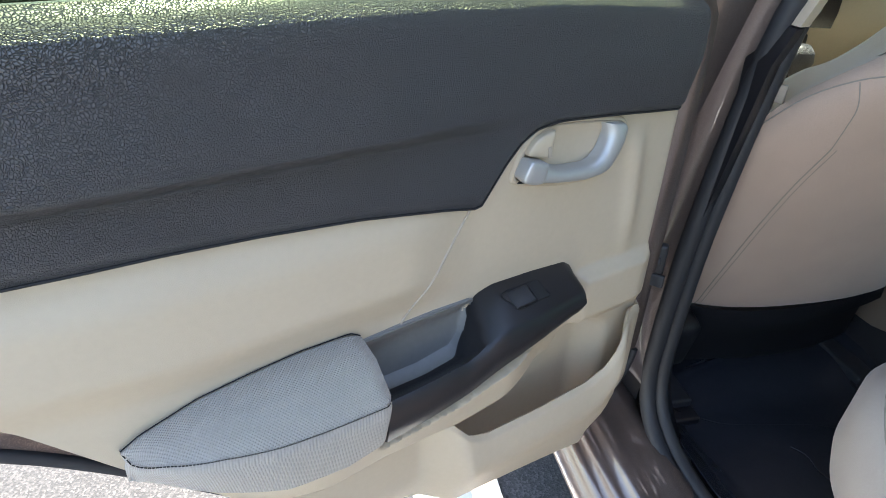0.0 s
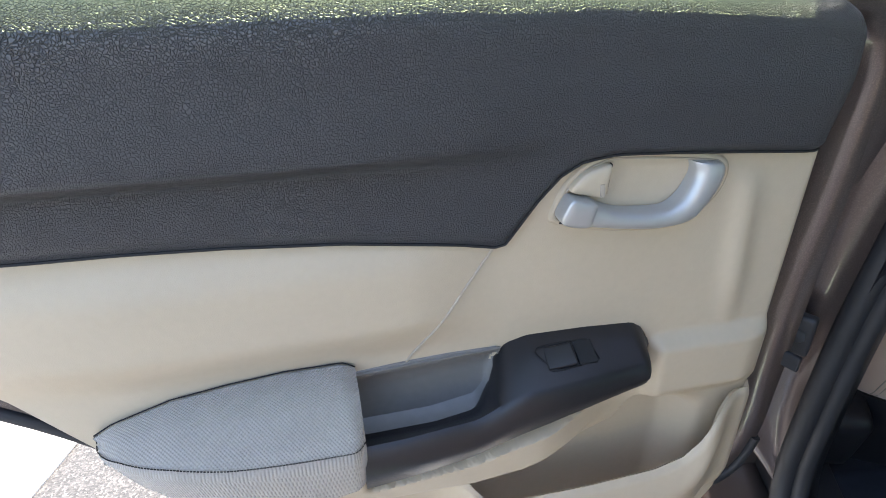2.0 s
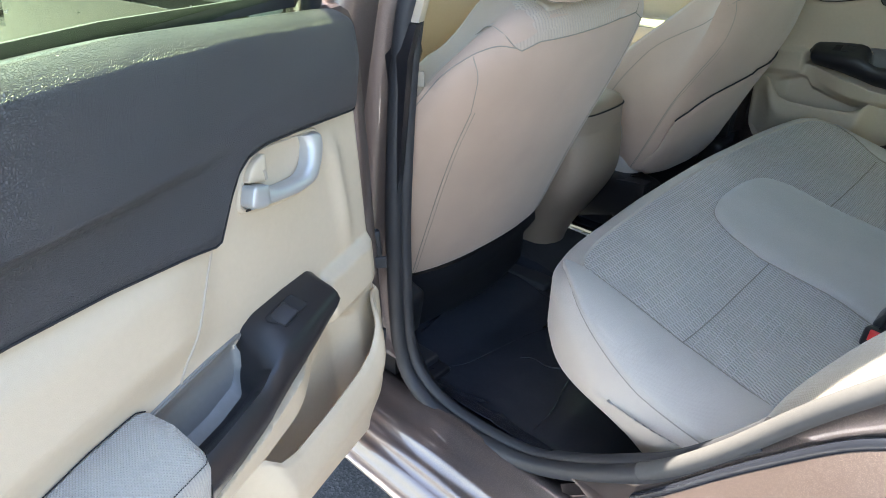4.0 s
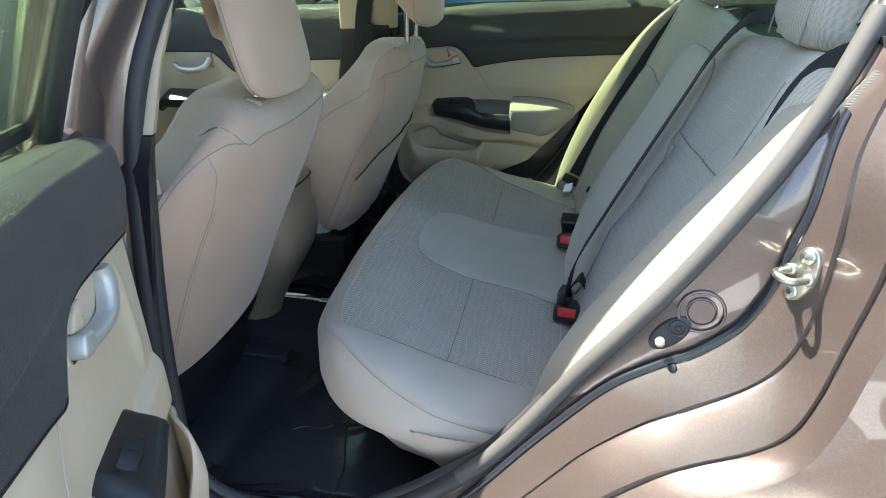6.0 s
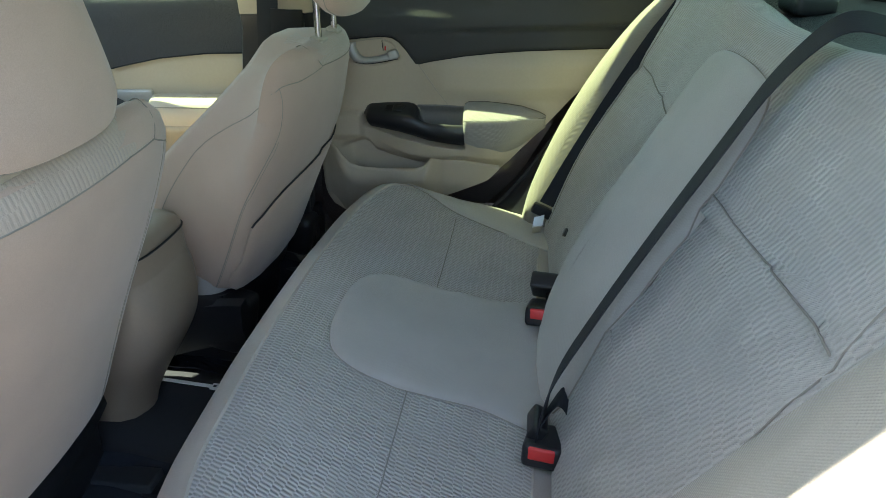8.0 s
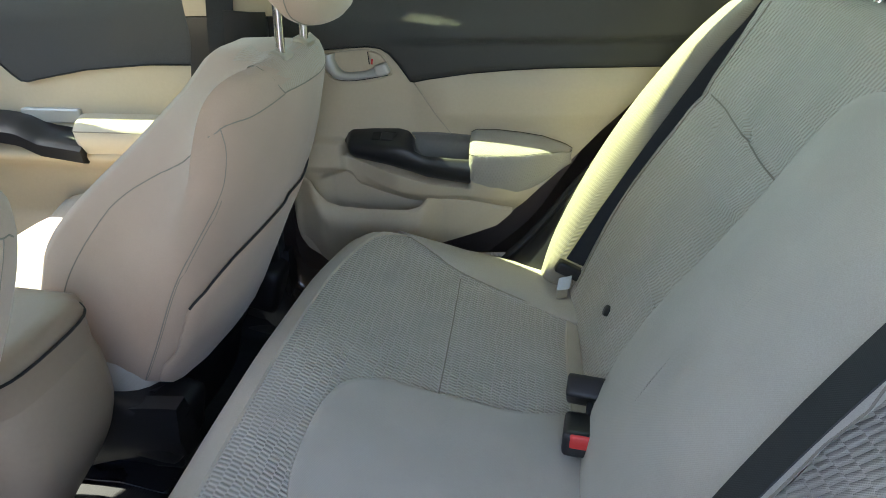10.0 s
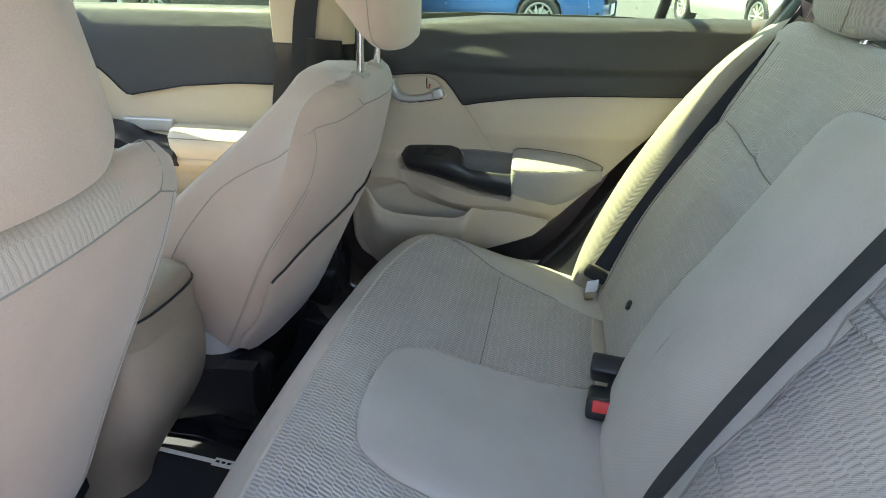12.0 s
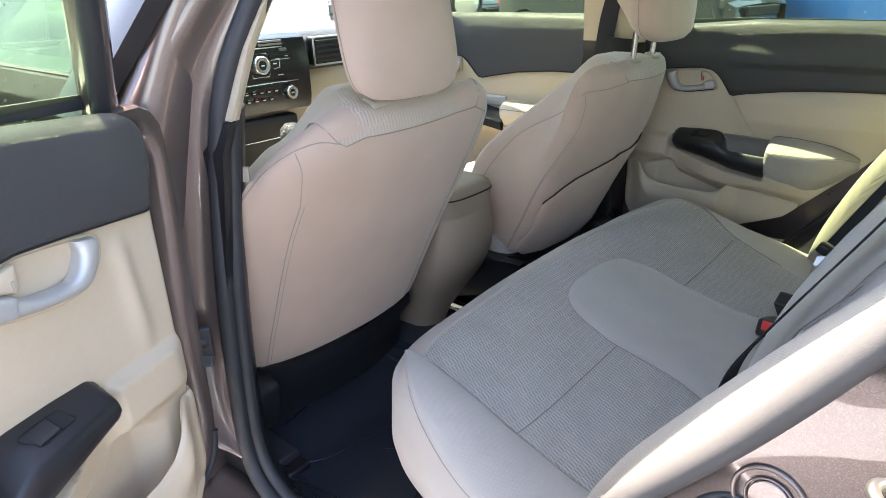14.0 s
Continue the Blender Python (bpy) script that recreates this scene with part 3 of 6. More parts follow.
    for i, (o, n) in enumerate(zip(out, inn)):
        t = i / (len(out) - 1)
        y0 = 0.6445 + 0.005 * t ** 3 - 0.002 * math.sin(math.pi * t)
        prof = [(0.0, 0.014), (0.0, 0.003), (0.06, 0.0008), (0.22, -0.0008), (0.5, -0.0015), (0.78, 0.0), (0.94, 0.003), (1.0, 0.007), (1.0, 0.016)]
        loops.append([(o.x + (n.x - o.x) * f, side * (y0 + dy), o.y + (n.y - o.y) * f) for f, dy in prof])
    pull = part("pull", loft(loops, ring=True, caps=True), SILVER, d, "silver-painted J-shaped door pull")

    def slab(outline, back, front, crown=0.0008):
        ol = [(p[0], p[1]) for p in catmull(outline, 3, True)]
        cx, cz = sum(p[0] for p in outline) / len(outline), sum(p[1] for p in outline) / len(outline)
        return pillow(ol, ((cx - 0.004, cz), (cx + 0.004, cz)), [(0.0, back), (0.0, front + 0.0018), (0.0007, front + 0.0006), (0.002, front), ("0.5", front - crown), ("0.1", front - crown)], lambda u, v, w: (u, side * w, v))
    part("lever", slab([(-0.1335, 0.8725), (-0.1365, 0.8830), (-0.1410, 0.8893), (-0.1500, 0.8868), (-0.1598, 0.8838), (-0.1590, 0.8740), (-0.1560, 0.8662), (-0.1440, 0.8672)], 0.656, 0.6415), SILVER, pull, "silver release lever")
    part("lock_tab", slab([(-0.1425, 0.8918), (-0.1460, 0.8985), (-0.1530, 0.9050), (-0.1630, 0.9085), (-0.1715, 0.9095), (-0.1712, 0.8980), (-0.1700, 0.8868), (-0.1655, 0.8846), (-0.1540, 0.8880)], 0.668, 0.6500), BEIGE, d, "beige lock tab")
    part("lock_gap", ribbon([(-0.1735, side * 0.6610, 0.9075), (-0.1720, side * 0.6610, 0.8850)], (1, 0, 0), 0.0016, 0.004), SEAM_DARK, d)
    part("lock_mark", block((0.0035, 0.002, 0.010), (-0.1655, side * 0.6495, 0.8915), 0.0006, Matrix.Rotation(0.15, 4, 'Y')), RED if side > 0 else BEIGE_DARK, d, "red unlocked mark" if side > 0 else "raised lock mark")
    part("pull_gap", tube([(p.x, side * 0.6565, p.y - 0.0022) for p in out], 0.0016, 6), SEAM_DARK, d)

    # steel inner frame, outer skin
    outl = [(-0.43, 0.62), (-0.425, 0.53), (-0.40, 0.478), (-0.34, 0.462), (-0.20, 0.462), (-0.05, 0.475), (0.03, 0.505), (0.11, 0.570), (0.17, 0.628), (0.225, 0.682), (0.29, 0.735), (0.38, 0.790), (0.435, 0.83), (0.460, 0.92), (0.475, 1.0), (0.42, 1.01), (0.1, 1.02), (-0.3, 1.005), (-0.42, 1.0), (-0.435, 0.9), (-0.433, 0.75)]
    if side > 0:
        outl = [(x, z - 0.125 * smoothstep(0.80, 0.60, z)) for x, z in outl]
    outline = [(p[0], p[1]) for p in catmull(outl, 4, True)]

    def skin(u, v, w):
        bulge = 0.055 * smoothstep(0.32, 0.62, v) * smoothstep(1.10, 0.80, v)
        return (u, side * (w + (bulge if w > 0.75 else 0)), v)
    rings = [("0.1", 0.745), ("0.6", 0.745), (0.05, 0.742), (0.026, 0.704), (0.012, 0.694), (0.003, 0.694), (0.0, 0.700), (0.0, 0.718), (0.006, 0.728), (0.03, 0.745), (0.07, 0.768), ("0.6", 0.795), ("0.3", 0.80), ("0.1", 0.80)]
    body = part("door_skin", pillow(outline, ((-0.2, 0.7), (0.2, 0.82)), rings, skin), PAINT, d, "bronze-grey metallic painted door shell")
    part("door_seal", tube([(p[0] * 0.985 - 0.002, side * 0.694, p[1] * 0.985 + 0.011) for p in outline[4:56]], 0.006, 8), RUBBER, d)
    # window: frame, glass, divider
    head = [(-0.385, 0.735, 1.0), (-0.335, 0.672, 1.12), (-0.265, 0.588, 1.27), (-0.22, 0.545, 1.345), (-0.12, 0.530, 1.372), (0.1, 0.528, 1.372), (0.3, 0.546, 1.335), (0.42, 0.595, 1.25), (0.52, 0.657, 1.14), (0.585, 0.705, 1.035), (0.46, 0.718, 1.0)]
    hp = catmull(mirrored(head, side), 6)
    fr = part("window_frame", tube(hp, 0.020, 8, False, 1.5), PAINT, d, "painted window frame")
    part("frame_seal", tube([q + Vector((0.017 if i < 18 else 0, -side * 0.018, -0.012)) for i, q in enumerate(hp)], 0.011, 8), RUBBER, fr)
    gl = []
    for x in spread(-0.375, 0.57, 30):
        top = line_at([(-0.39, 1.0), (-0.335, 1.12), (-0.265, 1.27), (-0.22, 1.345), (-0.12, 1.372), (0.1, 1.372), (0.3, 1.335), (0.42, 1.25), (0.52, 1.14), (0.585, 1.03)], x)
        bot = 0.995
        gl.append([(x, side * (0.742 - 0.57 * max(0, z - 1.0)), z) for z in spread(bot, max(top, bot + 0.01), 10)])
    part("glass", thicken(loft(gl), 0.004), GLASS, d, "green-tinted door glass")
    part("divider", tube(mirrored([(0.29, 0.736, 1.0), (0.30, 0.705, 1.06), (0.315, 0.634, 1.19), (0.325, 0.556, 1.33)], side), 0.011, 8), RUBBER, d, "black window divider bar")
    part("belt_seal", ribbon(mirrored([(-0.36, 0.728, 1.018), (-0.1, 0.732, 1.028), (0.2, 0.732, 1.026), (0.46, 0.728, 1.016)], side), (0, 0, 1), 0.008, 0.003), RUBBER, d)
    # outer grab and rear latch
    part("outer_handle", tube(mirrored([(0.10, 0.85, 0.90), (0.14, 0.89, 0.905), (0.24, 0.895, 0.912), (0.30, 0.86, 0.914)], side), 0.012, 8), PAINT, d)
    part("latch", block((0.012, 0.03, 0.06), (0.425, side * 0.725, 0.80), 0.004, Matrix.Rotation(0.5, 4, 'Y')), STEEL, d, "steel door latch")
    return d


left_door = rear_door(-1, "beige and black rear car door, swung wide open")
left_door.rotation_euler = (0, 0, radians(-67.5))
right_door = rear_door(1, "beige and black rear car door, closed")
right_door.location += Vector((-0.017, 0.004, -0.007))


# ---- rear seat ----
def cushion_top(x, y):
    """Height of the bench's upper side."""
    z = 0.541 - 0.34 * min(x, 0.0) * 1.0 - 0.22 * max(x, 0.0)
    z -= 0.55 * max(0.0, -x - 0.155) ** 1.35
    z += 0.010 * math.exp(-((abs(y) - 0.50) / 0.05) ** 2) * smoothstep(0.2, 0.0, x)
    z -= 0.020 * smoothstep(0.52, 0.62, abs(y))
    z -= 0.006 * math.exp(-((abs(y) - 0.30) / 0.12) ** 2)
    return z


def both(half):
    """A closed outline, mirrored in the second coordinate."""
    return half + [(p[0], -p[1]) for p in reversed(half)]


CUSHION = both([(0.235, 0.10), (0.235, 0.30), (0.235, 0.50), (0.215, 0.565), (0.12, 0.595), (0.02, 0.595), (-0.08, 0.575), (-0.16, 0.535), (-0.222, 0.46), (-0.252, 0.36), (-0.262, 0.20), (-0.264, 0.05)])
CUSHION = [(x, y + 0.035 * smoothstep(0.40, 0.56, y) * smoothstep(0.23, 0.16, x)) for x, y in CUSHION]


def drape(tree, points, down, lift):
    """Points laid onto a surface along the direction down, and lifted off it a little."""
    out = []
    for p in points:
        hit = tree.ray_cast(Vector(p) - down * 0.10, down)
        out.append((hit[0] if hit[0] else Vector(p)) - down * lift)
    return out


DOWN = Vector((0, 0, -1))


SPOT = (0.215, 0.50)
LEAN_BACK = radians(25)


def on_back(y, s, w):
    """A point of the rear backrest: y across, s up along it, w out of it towards the front."""
    a = LEAN_BACK
    return Vector((SPOT[0] + s * math.sin(a) - w * math.cos(a), y, SPOT[1] + s * math.cos(a) + w * math.sin(a)))


def back_swell(y, s):
    """How the backrest's face swells and dips."""
    w = 0.012 * math.exp(-(y / 0.12) ** 4) * smoothstep(0.58, 0.45, s)
    w += 0.018 * math.exp(-((s - 0.20) / 0.16) ** 2)
    w -= 0.014 * math.exp(-((abs(y) - 0.33) / 0.10) ** 2) * smoothstep(0.10, 0.3, s)
    w += 0.012 * math.exp(-((abs(y) - 0.50) / 0.05) ** 2)
    w -= 0.006 * math.exp(-((s - 0.408) / 0.012) ** 2) * smoothstep(0.14, 0.17, abs(y))
    return w


def build_rear_seat():
    seat = thing("rear_seat", (0.1, 0, 0.30), "grey-beige cloth rear bench seat with waved inserts", "car seat")
    outline = [(p[0], p[1]) for p in catmull(CUSHION, 6, True)]

    def put(u, v, w):
        if w < 0.9:
            d = smoothstep(0.50, 0.36, w) * smoothstep(0.05, -0.15, u)
            return (u + 0.10 * d, v * (1 - 0.10 * smoothstep(0.50, 0.36, w) * smoothstep(0.45, 0.55, abs(v))), w)
        return (u, v, cushion_top(u, v) + w - 1.0)
    rings = [(0.05, 0.345), (0.02, 0.36), (0.006, 0.42), (0.0, 0.48), (0.0, 0.505), (0.004, 1 - 0.032), (0.012, 1 - 0.018), (0.024, 1 - 0.009), (0.04, 1 - 0.003), (0.06, 1.0), (0.09, 1.0), (0.12, 1.0), (0.15, 1.0), (0.18, 1.0), (0.21, 1.0), (0.235, 1.0)]
    bm = pillow(outline, ((0.0, -0.34), (0.0, 0.34)), rings, put, 0.02)
    tree = BVHTree.FromBMesh(bm)
    cush = part("cushion", bm, WAVE_X, seat, "cloth bench cushion with waved weave", 85)
    part("skirt", pillow(outline, ((0.0, -0.34), (0.0, 0.34)), [(0.049, 0.344), (0.018, 0.359), (0.004, 0.42), (-0.002, 0.48), (-0.002, 0.505), (0.002, 1 - 0.031), (0.010, 1 - 0.0165), (0.022, 1 - 0.0078), (0.036, 1 - 0.0018), (0.046, 1.0012), (0.050, 1 - 0.003), (0.10, 0.40)], put, 0.02), SKIRT, cush, "plain beige vinyl skirt of the cushion")
    # plain end panels
    for s in (-1, 1):
        if s < 0:
            half = [(0.225, 0.462), (0.10, 0.463), (0.0, 0.455), (-0.09, 0.450), (-0.15, 0.452), (-0.200, 0.456), (-0.188, 0.475), (-0.13, 0.525), (-0.06, 0.556), (0.02, 0.572), (0.12, 0.572), (0.215, 0.55)]
        else:
            half = [(0.225, 0.415), (0.10, 0.443), (0.0, 0.472), (-0.05, 0.500), (-0.10, 0.540), (-0.130, 0.562), (-0.110, 0.574), (-0.06, 0.590), (0.0, 0.603), (0.06, 0.606), (0.12, 0.604), (0.215, 0.56)]
        ol = [(p[0], s * p[1]) for p in catmull(half, 4, True)]
        edge = pillow(ol, ((-0.06, s * 0.515), (0.16, s * 0.515)), [(0.0, 0.990), (0.0, 1.001), (0.004, 1.0035), (0.012, 1.0045), ("0.7", 1.005), ("0.5", 1.005), ("0.3", 1.005), ("0.1", 1.005)], put)
        part("end_panel", edge, CLOTH_X, cush, "plain grey cloth end panel")
        for run in (half[:6], half[6:]):
            ln = [(p[0], s * p[1], 0.60) for p in catmull(run, 5)]
            part("seam", tube(drape(tree, ln, DOWN, 0.0012), 0.0013, 5), SEAM, cush)
        part("seam", tube(drape(tree, [(0.002, s * y, 0.6) for y in spread(0.146, 0.455, 30)], DOWN, 0.0004), 0.0011, 5), SEAM, cush)
        part("seam", tube(drape(tree, [(0.198, s * y, 0.6) for y in spread(0.15, 0.46, 30)], DOWN, 0.0004), 0.0011, 5), SEAM, cush)
    mid = both([(0.235, 0.0), (0.235, 0.146), (0.10, 0.146), (0.0, 0.145), (-0.07, 0.138), (-0.115, 0.112), (-0.132, 0.066), (-0.136, 0.02)])
    mo = [(p[0], p[1]) for p in catmull(mid[1:-1], 5, True)]
    part("centre_panel", pillow(mo, ((-0.0, 0.0), (0.14, 0.0)), [(0.0, 0.995), (0.0, 1.003), (0.005, 1.008), (0.015, 1.011), (0.04, 1.013), ("0.4", 1.014), ("0.1", 1.014)], put), CLOTH_X, cush, "plain raised cloth centre panel")
    part("seam", tube(drape(tree, [(x, y, 0.6) for x, y in mo], DOWN, 0.001), 0.0012, 5, True), SEAM, cush)
    # backrest
    half = [(0.30, -0.03), (0.50, -0.03), (0.545, 0.02), (0.56, 0.20), (0.585, 0.42), (0.60, 0.54), (0.575, 0.595), (0.44, 0.612), (0.25, 0.605), (0.10, 0.592)]
    full = half + [(-p[0], p[1]) for p in reversed(half)]
    bo = [(p[0], p[1]) for p in catmull(full, 6, True)]

    def put_b(u, v, w):
        if w < 0.5:
            return on_back(u, v, w - 0.13)
        return on_back(u, v, w - 1.0 + back_swell(u, v))
    rings = [(0.03, 0.02), (0.005, 0.05), (0.0, 0.09), (0.002, 0.97), (0.008, 0.985), (0.020, 0.995), (0.04, 1.0), (0.07, 1.0), (0.10, 1.0), (0.13, 1.0), (0.16, 1.0), (0.19, 1.0), (0.22, 1.0)]
    bm = pillow(bo, ((-0.28, 0.29), (0.28, 0.29)), rings, put_b, 0.02)
    tree = BVHTree.FromBMesh(bm)
    inward = on_back(0, 0, -1) - on_back(0, 0, 0)
    back = part("backrest", bm, WAVE_Z, seat, "cloth backrest with waved weave")
    cp = [(-0.150, 0.02), (-0.150, 0.30), (-0.145, 0.46), (-0.12, 0.515), (-0.06, 0.53), (0.06, 0.53), (0.12, 0.515), (0.145, 0.46), (0.150, 0.30), (0.150, 0.02)]
    co = [(p[0], p[1]) for p in catmull(cp, 5, True)]
    part("centre_panel", pillow(co, ((0, 0.15), (0, 0.40)), [(0.0, 0.99), (0.0, 1.004), (0.005, 1.010), (0.02, 1.014), (0.05, 1.018), ("0.4", 1.022), ("0.1", 1.023)], put_b), CLOTH_Z, back, "plain padded centre panel")
    part("seam", tube(drape(tree, [on_back(u, v, 0.03) for u, v in co], inward, 0.002), 0.0012, 5, True), SEAM, back)
    for s in (-1, 1):
        part("seam", tube(drape(tree, [on_back(s * y, 0.408 - 0.01 * math.sin(8 * y), 0.03) for y in spread(0.148, 0.475, 40)], inward, 0.0014), 0.0012, 5), SEAM, back)
        bolster_in = drape(tree, [on_back(s * (0.478 + 0.012 * math.sin(5 * t)), t, 0.03) for t in spread(0.02, 0.56, 40)], inward, 0.0005)
        part("seam", tube(bolster_in, 0.0009, 5), SEAM, back)
        # side bolster beside the door opening
        prof = [(-0.03, 0.060), (0.06, 0.078), (0.20, 0.086), (0.34, 0.078), (0.46, 0.056), (0.54, 0.028), (0.61, -0.01)] if s > 0 else [(-0.03, 0.070), (0.06, 0.086), (0.13, 0.087), (0.20, 0.080), (0.34, 0.055), (0.46, 0.028), (0.54, 0.008), (0.61, -0.025)]
        loops = []
        for t, w in [(q[0], q[1]) for q in catmull(prof, 6)]:
            yi, yo = 0.512 + 0.010 * t, 0.640 - 0.010 * smoothstep(0.4, 0.58, t)
            ym = 0.575
            sec = [(yi, -0.06), (yi, w * 0.35), (yi + 0.003, w * 0.75), (yi + 0.014, w * 0.97), (ym - 0.02, w * 1.03), (ym + 0.012, w * 0.97), (yo - 0.022, w * 0.72), (yo - 0.005, w * 0.30), (yo, -0.03), (yo - 0.01, -0.07)]
            loops.append([on_back(s * y, t, ww) for y, ww in sec])
        bol = part("side_bolster", loft(loops, ring=True, caps=True), CLOTH_MESH, seat, "pale padded side bolster")
        # head restraint on two posts
        cy = s * 0.365
        ho = [(0.130, -0.070), (0.138, 0.0), (0.126, 0.07), (0.075, 0.10), (-0.075, 0.10), (-0.126, 0.07), (-0.138, 0.0), (-0.130, -0.070), (-0.085, -0.094), (0.085, -0.094)]
        hl = [(p[0], p[1]) for p in catmull(ho, 5, True)]

        def put_h(u, v, w):
            p = Vector((0.530 + 0.16 * v - w, cy + u, 1.132 + v))
            return p + Vector((0.02 * (u / 0.13) ** 2 * (1 if w > 0 else 0), 0, 0))
        hr = part("head_restraint", pillow(hl, ((-0.05, 0), (0.05, 0)), [("0.05", -0.058), ("0.6", -0.056), (0.03, -0.050), (0.008, -0.034), (0.0, -0.012), (0.0, 0.018), (0.008, 0.042), (0.025, 0.054), ("0.6", 0.060), ("0.05", 0.062)], put_h), WAVE_Z, seat, "cloth rear head restraint")
        for u in (-0.072, 0.072):
            part("side_seam", tube([put_h(u, v, 0.0595) for v in spread(-0.085, 0.09, 14)], 0.0014, 5), SEAM, hr)
            part("post", tube([(0.488, cy + u * 0.85, 1.0), (0.520, cy + u * 0.85, 1.075)], 0.0065, 10), CHROME, hr, "chrome post")
            part("post_collar", block((0.034, 0.042, 0.014), (0.492, cy + u * 0.85, 1.048), 0.006, Matrix.Rotation(0.3, 4, 'Y')), BEIGE_DARK, hr)
    for y, z in ((0.28, 0.565), (0.13, 0.545)):
        q = on_back(y + 0.03, 0.09 if y > 0.2 else 0.05, back_swell(y, 0.08) + 0.003)
        part("anchor_button", disc(0.009, 0.006, q, on_back(0, 0, 1) - on_back(0, 0, 0), 16), PLATE, seat, "dark round anchor cap")
    return seat


rear_seat = build_rear_seat()


# ---- front seats ----
def front_seat(cy, bx, tilt, hx, hz, tall, deep, bend, head_lean, head_wide, label, pocket):
    """cy: middle of the seat; bx: where the foot of its back stands; hx, hz: foot of the head restraint, which leans and widens as given."""
    seat = thing("bucket_seat", (bx - 0.15, cy, 0.30), label, "car seat", "front seats")
    lean = radians(tilt)
    inner = -1 if cy > 0 else 1

    def on(u, s, w):
        """u across, s up the back, w towards the rear."""
        s = s * tall
        f = smoothstep(-0.015, -0.165, w) * smoothstep(*((0.14, 0.44) if pocket else (0.10, 0.42)), s)
        u, s = u * (1 - 0.42 * f), s - (0.030 + 0.050 * smoothstep(0.08, 0.20, abs(u))) * f * smoothstep(0.36, 0.50, s)
        w = w * (1 + 0.55 * smoothstep(0.46, 0.15, s) * smoothstep(-0.02, -0.12, w))
        bow = (-0.036 if u * inner > 0 else bend) * (abs(u) / 0.25) ** 2.2 - 0.020 * smoothstep(0.46, 0.60, s) - (0.026 * smoothstep(0.32, 0.50, s) if pocket else 0.0) + 0.010 * math.exp(-((s - 0.42) / 0.14) ** 2)
        return Vector((bx + s * math.sin(lean) + (w + bow * smoothstep(-0.085, -0.028, w)) * math.cos(lean), cy + u, 0.468 + s * math.cos(lean) - (w + bow * smoothstep(-0.085, -0.028, w)) * math.sin(lean)))
    half = [(0.10, 0.0), (0.205, 0.004), (0.232, 0.03), (0.245, 0.14), (0.256, 0.27), (0.262, 0.38), (0.258, 0.455), (0.242, 0.507), (0.195, 0.534), (0.10, 0.540)]
    outer = half[:5] + [(0.260, 0.35), (0.250, 0.415), (0.222, 0.468), (0.172, 0.512), (0.10, 0.536)]
    full = [(inner * p[0], p[1]) for p in half] + [(-inner * p[0], p[1]) for p in reversed(outer)]
    ol = [(p[0], p[1]) for p in catmull(full, 6, True)]
    rings = [("0.05", -0.135), ("0.4", -0.135), (0.10, -0.140), (0.06, -0.150), (0.030, -0.158), (0.010, -0.148), (0.0, -0.115), (0.0, -0.07), (0.002, -0.029), (0.010, -0.012), (0.022, -0.004), (0.04, 0.0), (0.07, 0.002), (0.11, 0.002), (0.15, 0.002), (0.19, 0.002), (0.23, 0.002)]
    bm = pillow(ol, ((0, 0.16), (0, 0.40)), rings, on, 0.02)
    skin = BVHTree.FromBMesh(bm)
    back = part("backrest", bm, SHELL, seat, "smooth beige vinyl-backed backrest", 85)

    def raw(u, s, w):
        return Vector((bx + s * math.sin(lean) + w * math.cos(lean), cy + u, 0.468 + s * math.cos(lean) - w * math.sin(lean)))

    def sewn(pts, r=0.0010, lift=-0.0002, name="seam"):
        """A seam through points of the back (across, up, rearwards), laid onto its skin."""
        line = []
        for p in catmull([raw(*q) for q in pts], 6):
            co, nrm, _, _ = skin.find_nearest(p)
            line.append(co + nrm * lift)
        return part(name, tube(line, r, 6), SEAM, back)
    # waved cloth cap over the shoulders
    cap = []
    tops = sorted([(inner * p[0], p[1]) for p in half[4:]] + [(-inner * p[0], p[1]) for p in outer[4:]])
    for v, (d, w) in enumerate(((0.030, 0.0008), (0.0205, -0.0022), (0.0085, -0.0103), (0.0005, -0.0275), (-0.0008, -0.045), (-0.0016, -0.07), (-0.0016, -0.09), (-0.0016, -0.112))):
        grow = 0.055 * (v / 7.0) ** 0.8
        row = []
        for t in spread(-1, 1, 40):
            u = t * ((0.112 if pocket else (0.165 if t * inner > 0 else 0.132)) + grow)
            row.append(on(u, line_at(tops, u) - d, w))
        cap.append(row)
    capm = part("shoulder_cap", thicken(loft(cap), 0.0015), WAVE_CAP, back, "waved cloth over the shoulder")
    part("cap_seam", tube(cap[0], 0.0010, 6), SEAM, back)
    for s in (-1, 1):
        part("cap_seam", tube(catmull([row[0 if s < 0 else -1] for row in cap], 3), 0.0008, 5), SEAM, back)
        e = cap[0][0 if s < 0 else -1]
        cu, cs = (e.y - cy) * s, (e.x - bx) * math.sin(lean) + (e.z - 0.468) * math.cos(lean)
        if pocket:
            run = [(-cu, cs, -0.020), (-0.185, 0.474, -0.036), (-0.236, 0.462, -0.055), (-0.228, 0.412, -0.086), (-0.205, 0.340, -0.130), (-0.205, 0.286, -0.160), (-0.222, 0.238, -0.176), (-0.245, 0.179, -0.190), (-0.260, 0.120, -0.200)]
            crease = [(-0.236, 0.462, -0.055), (-0.231, 0.432, -0.041), (-0.232, 0.394, -0.033), (-0.238, 0.369, -0.032)]
            stitch = [(-0.238, 0.369, -0.032), (-0.246, 0.309, -0.039), (-0.246, 0.221, -0.051), (-0.237, 0.103, -0.055), (-0.228, 0.010, -0.060)]
        else:
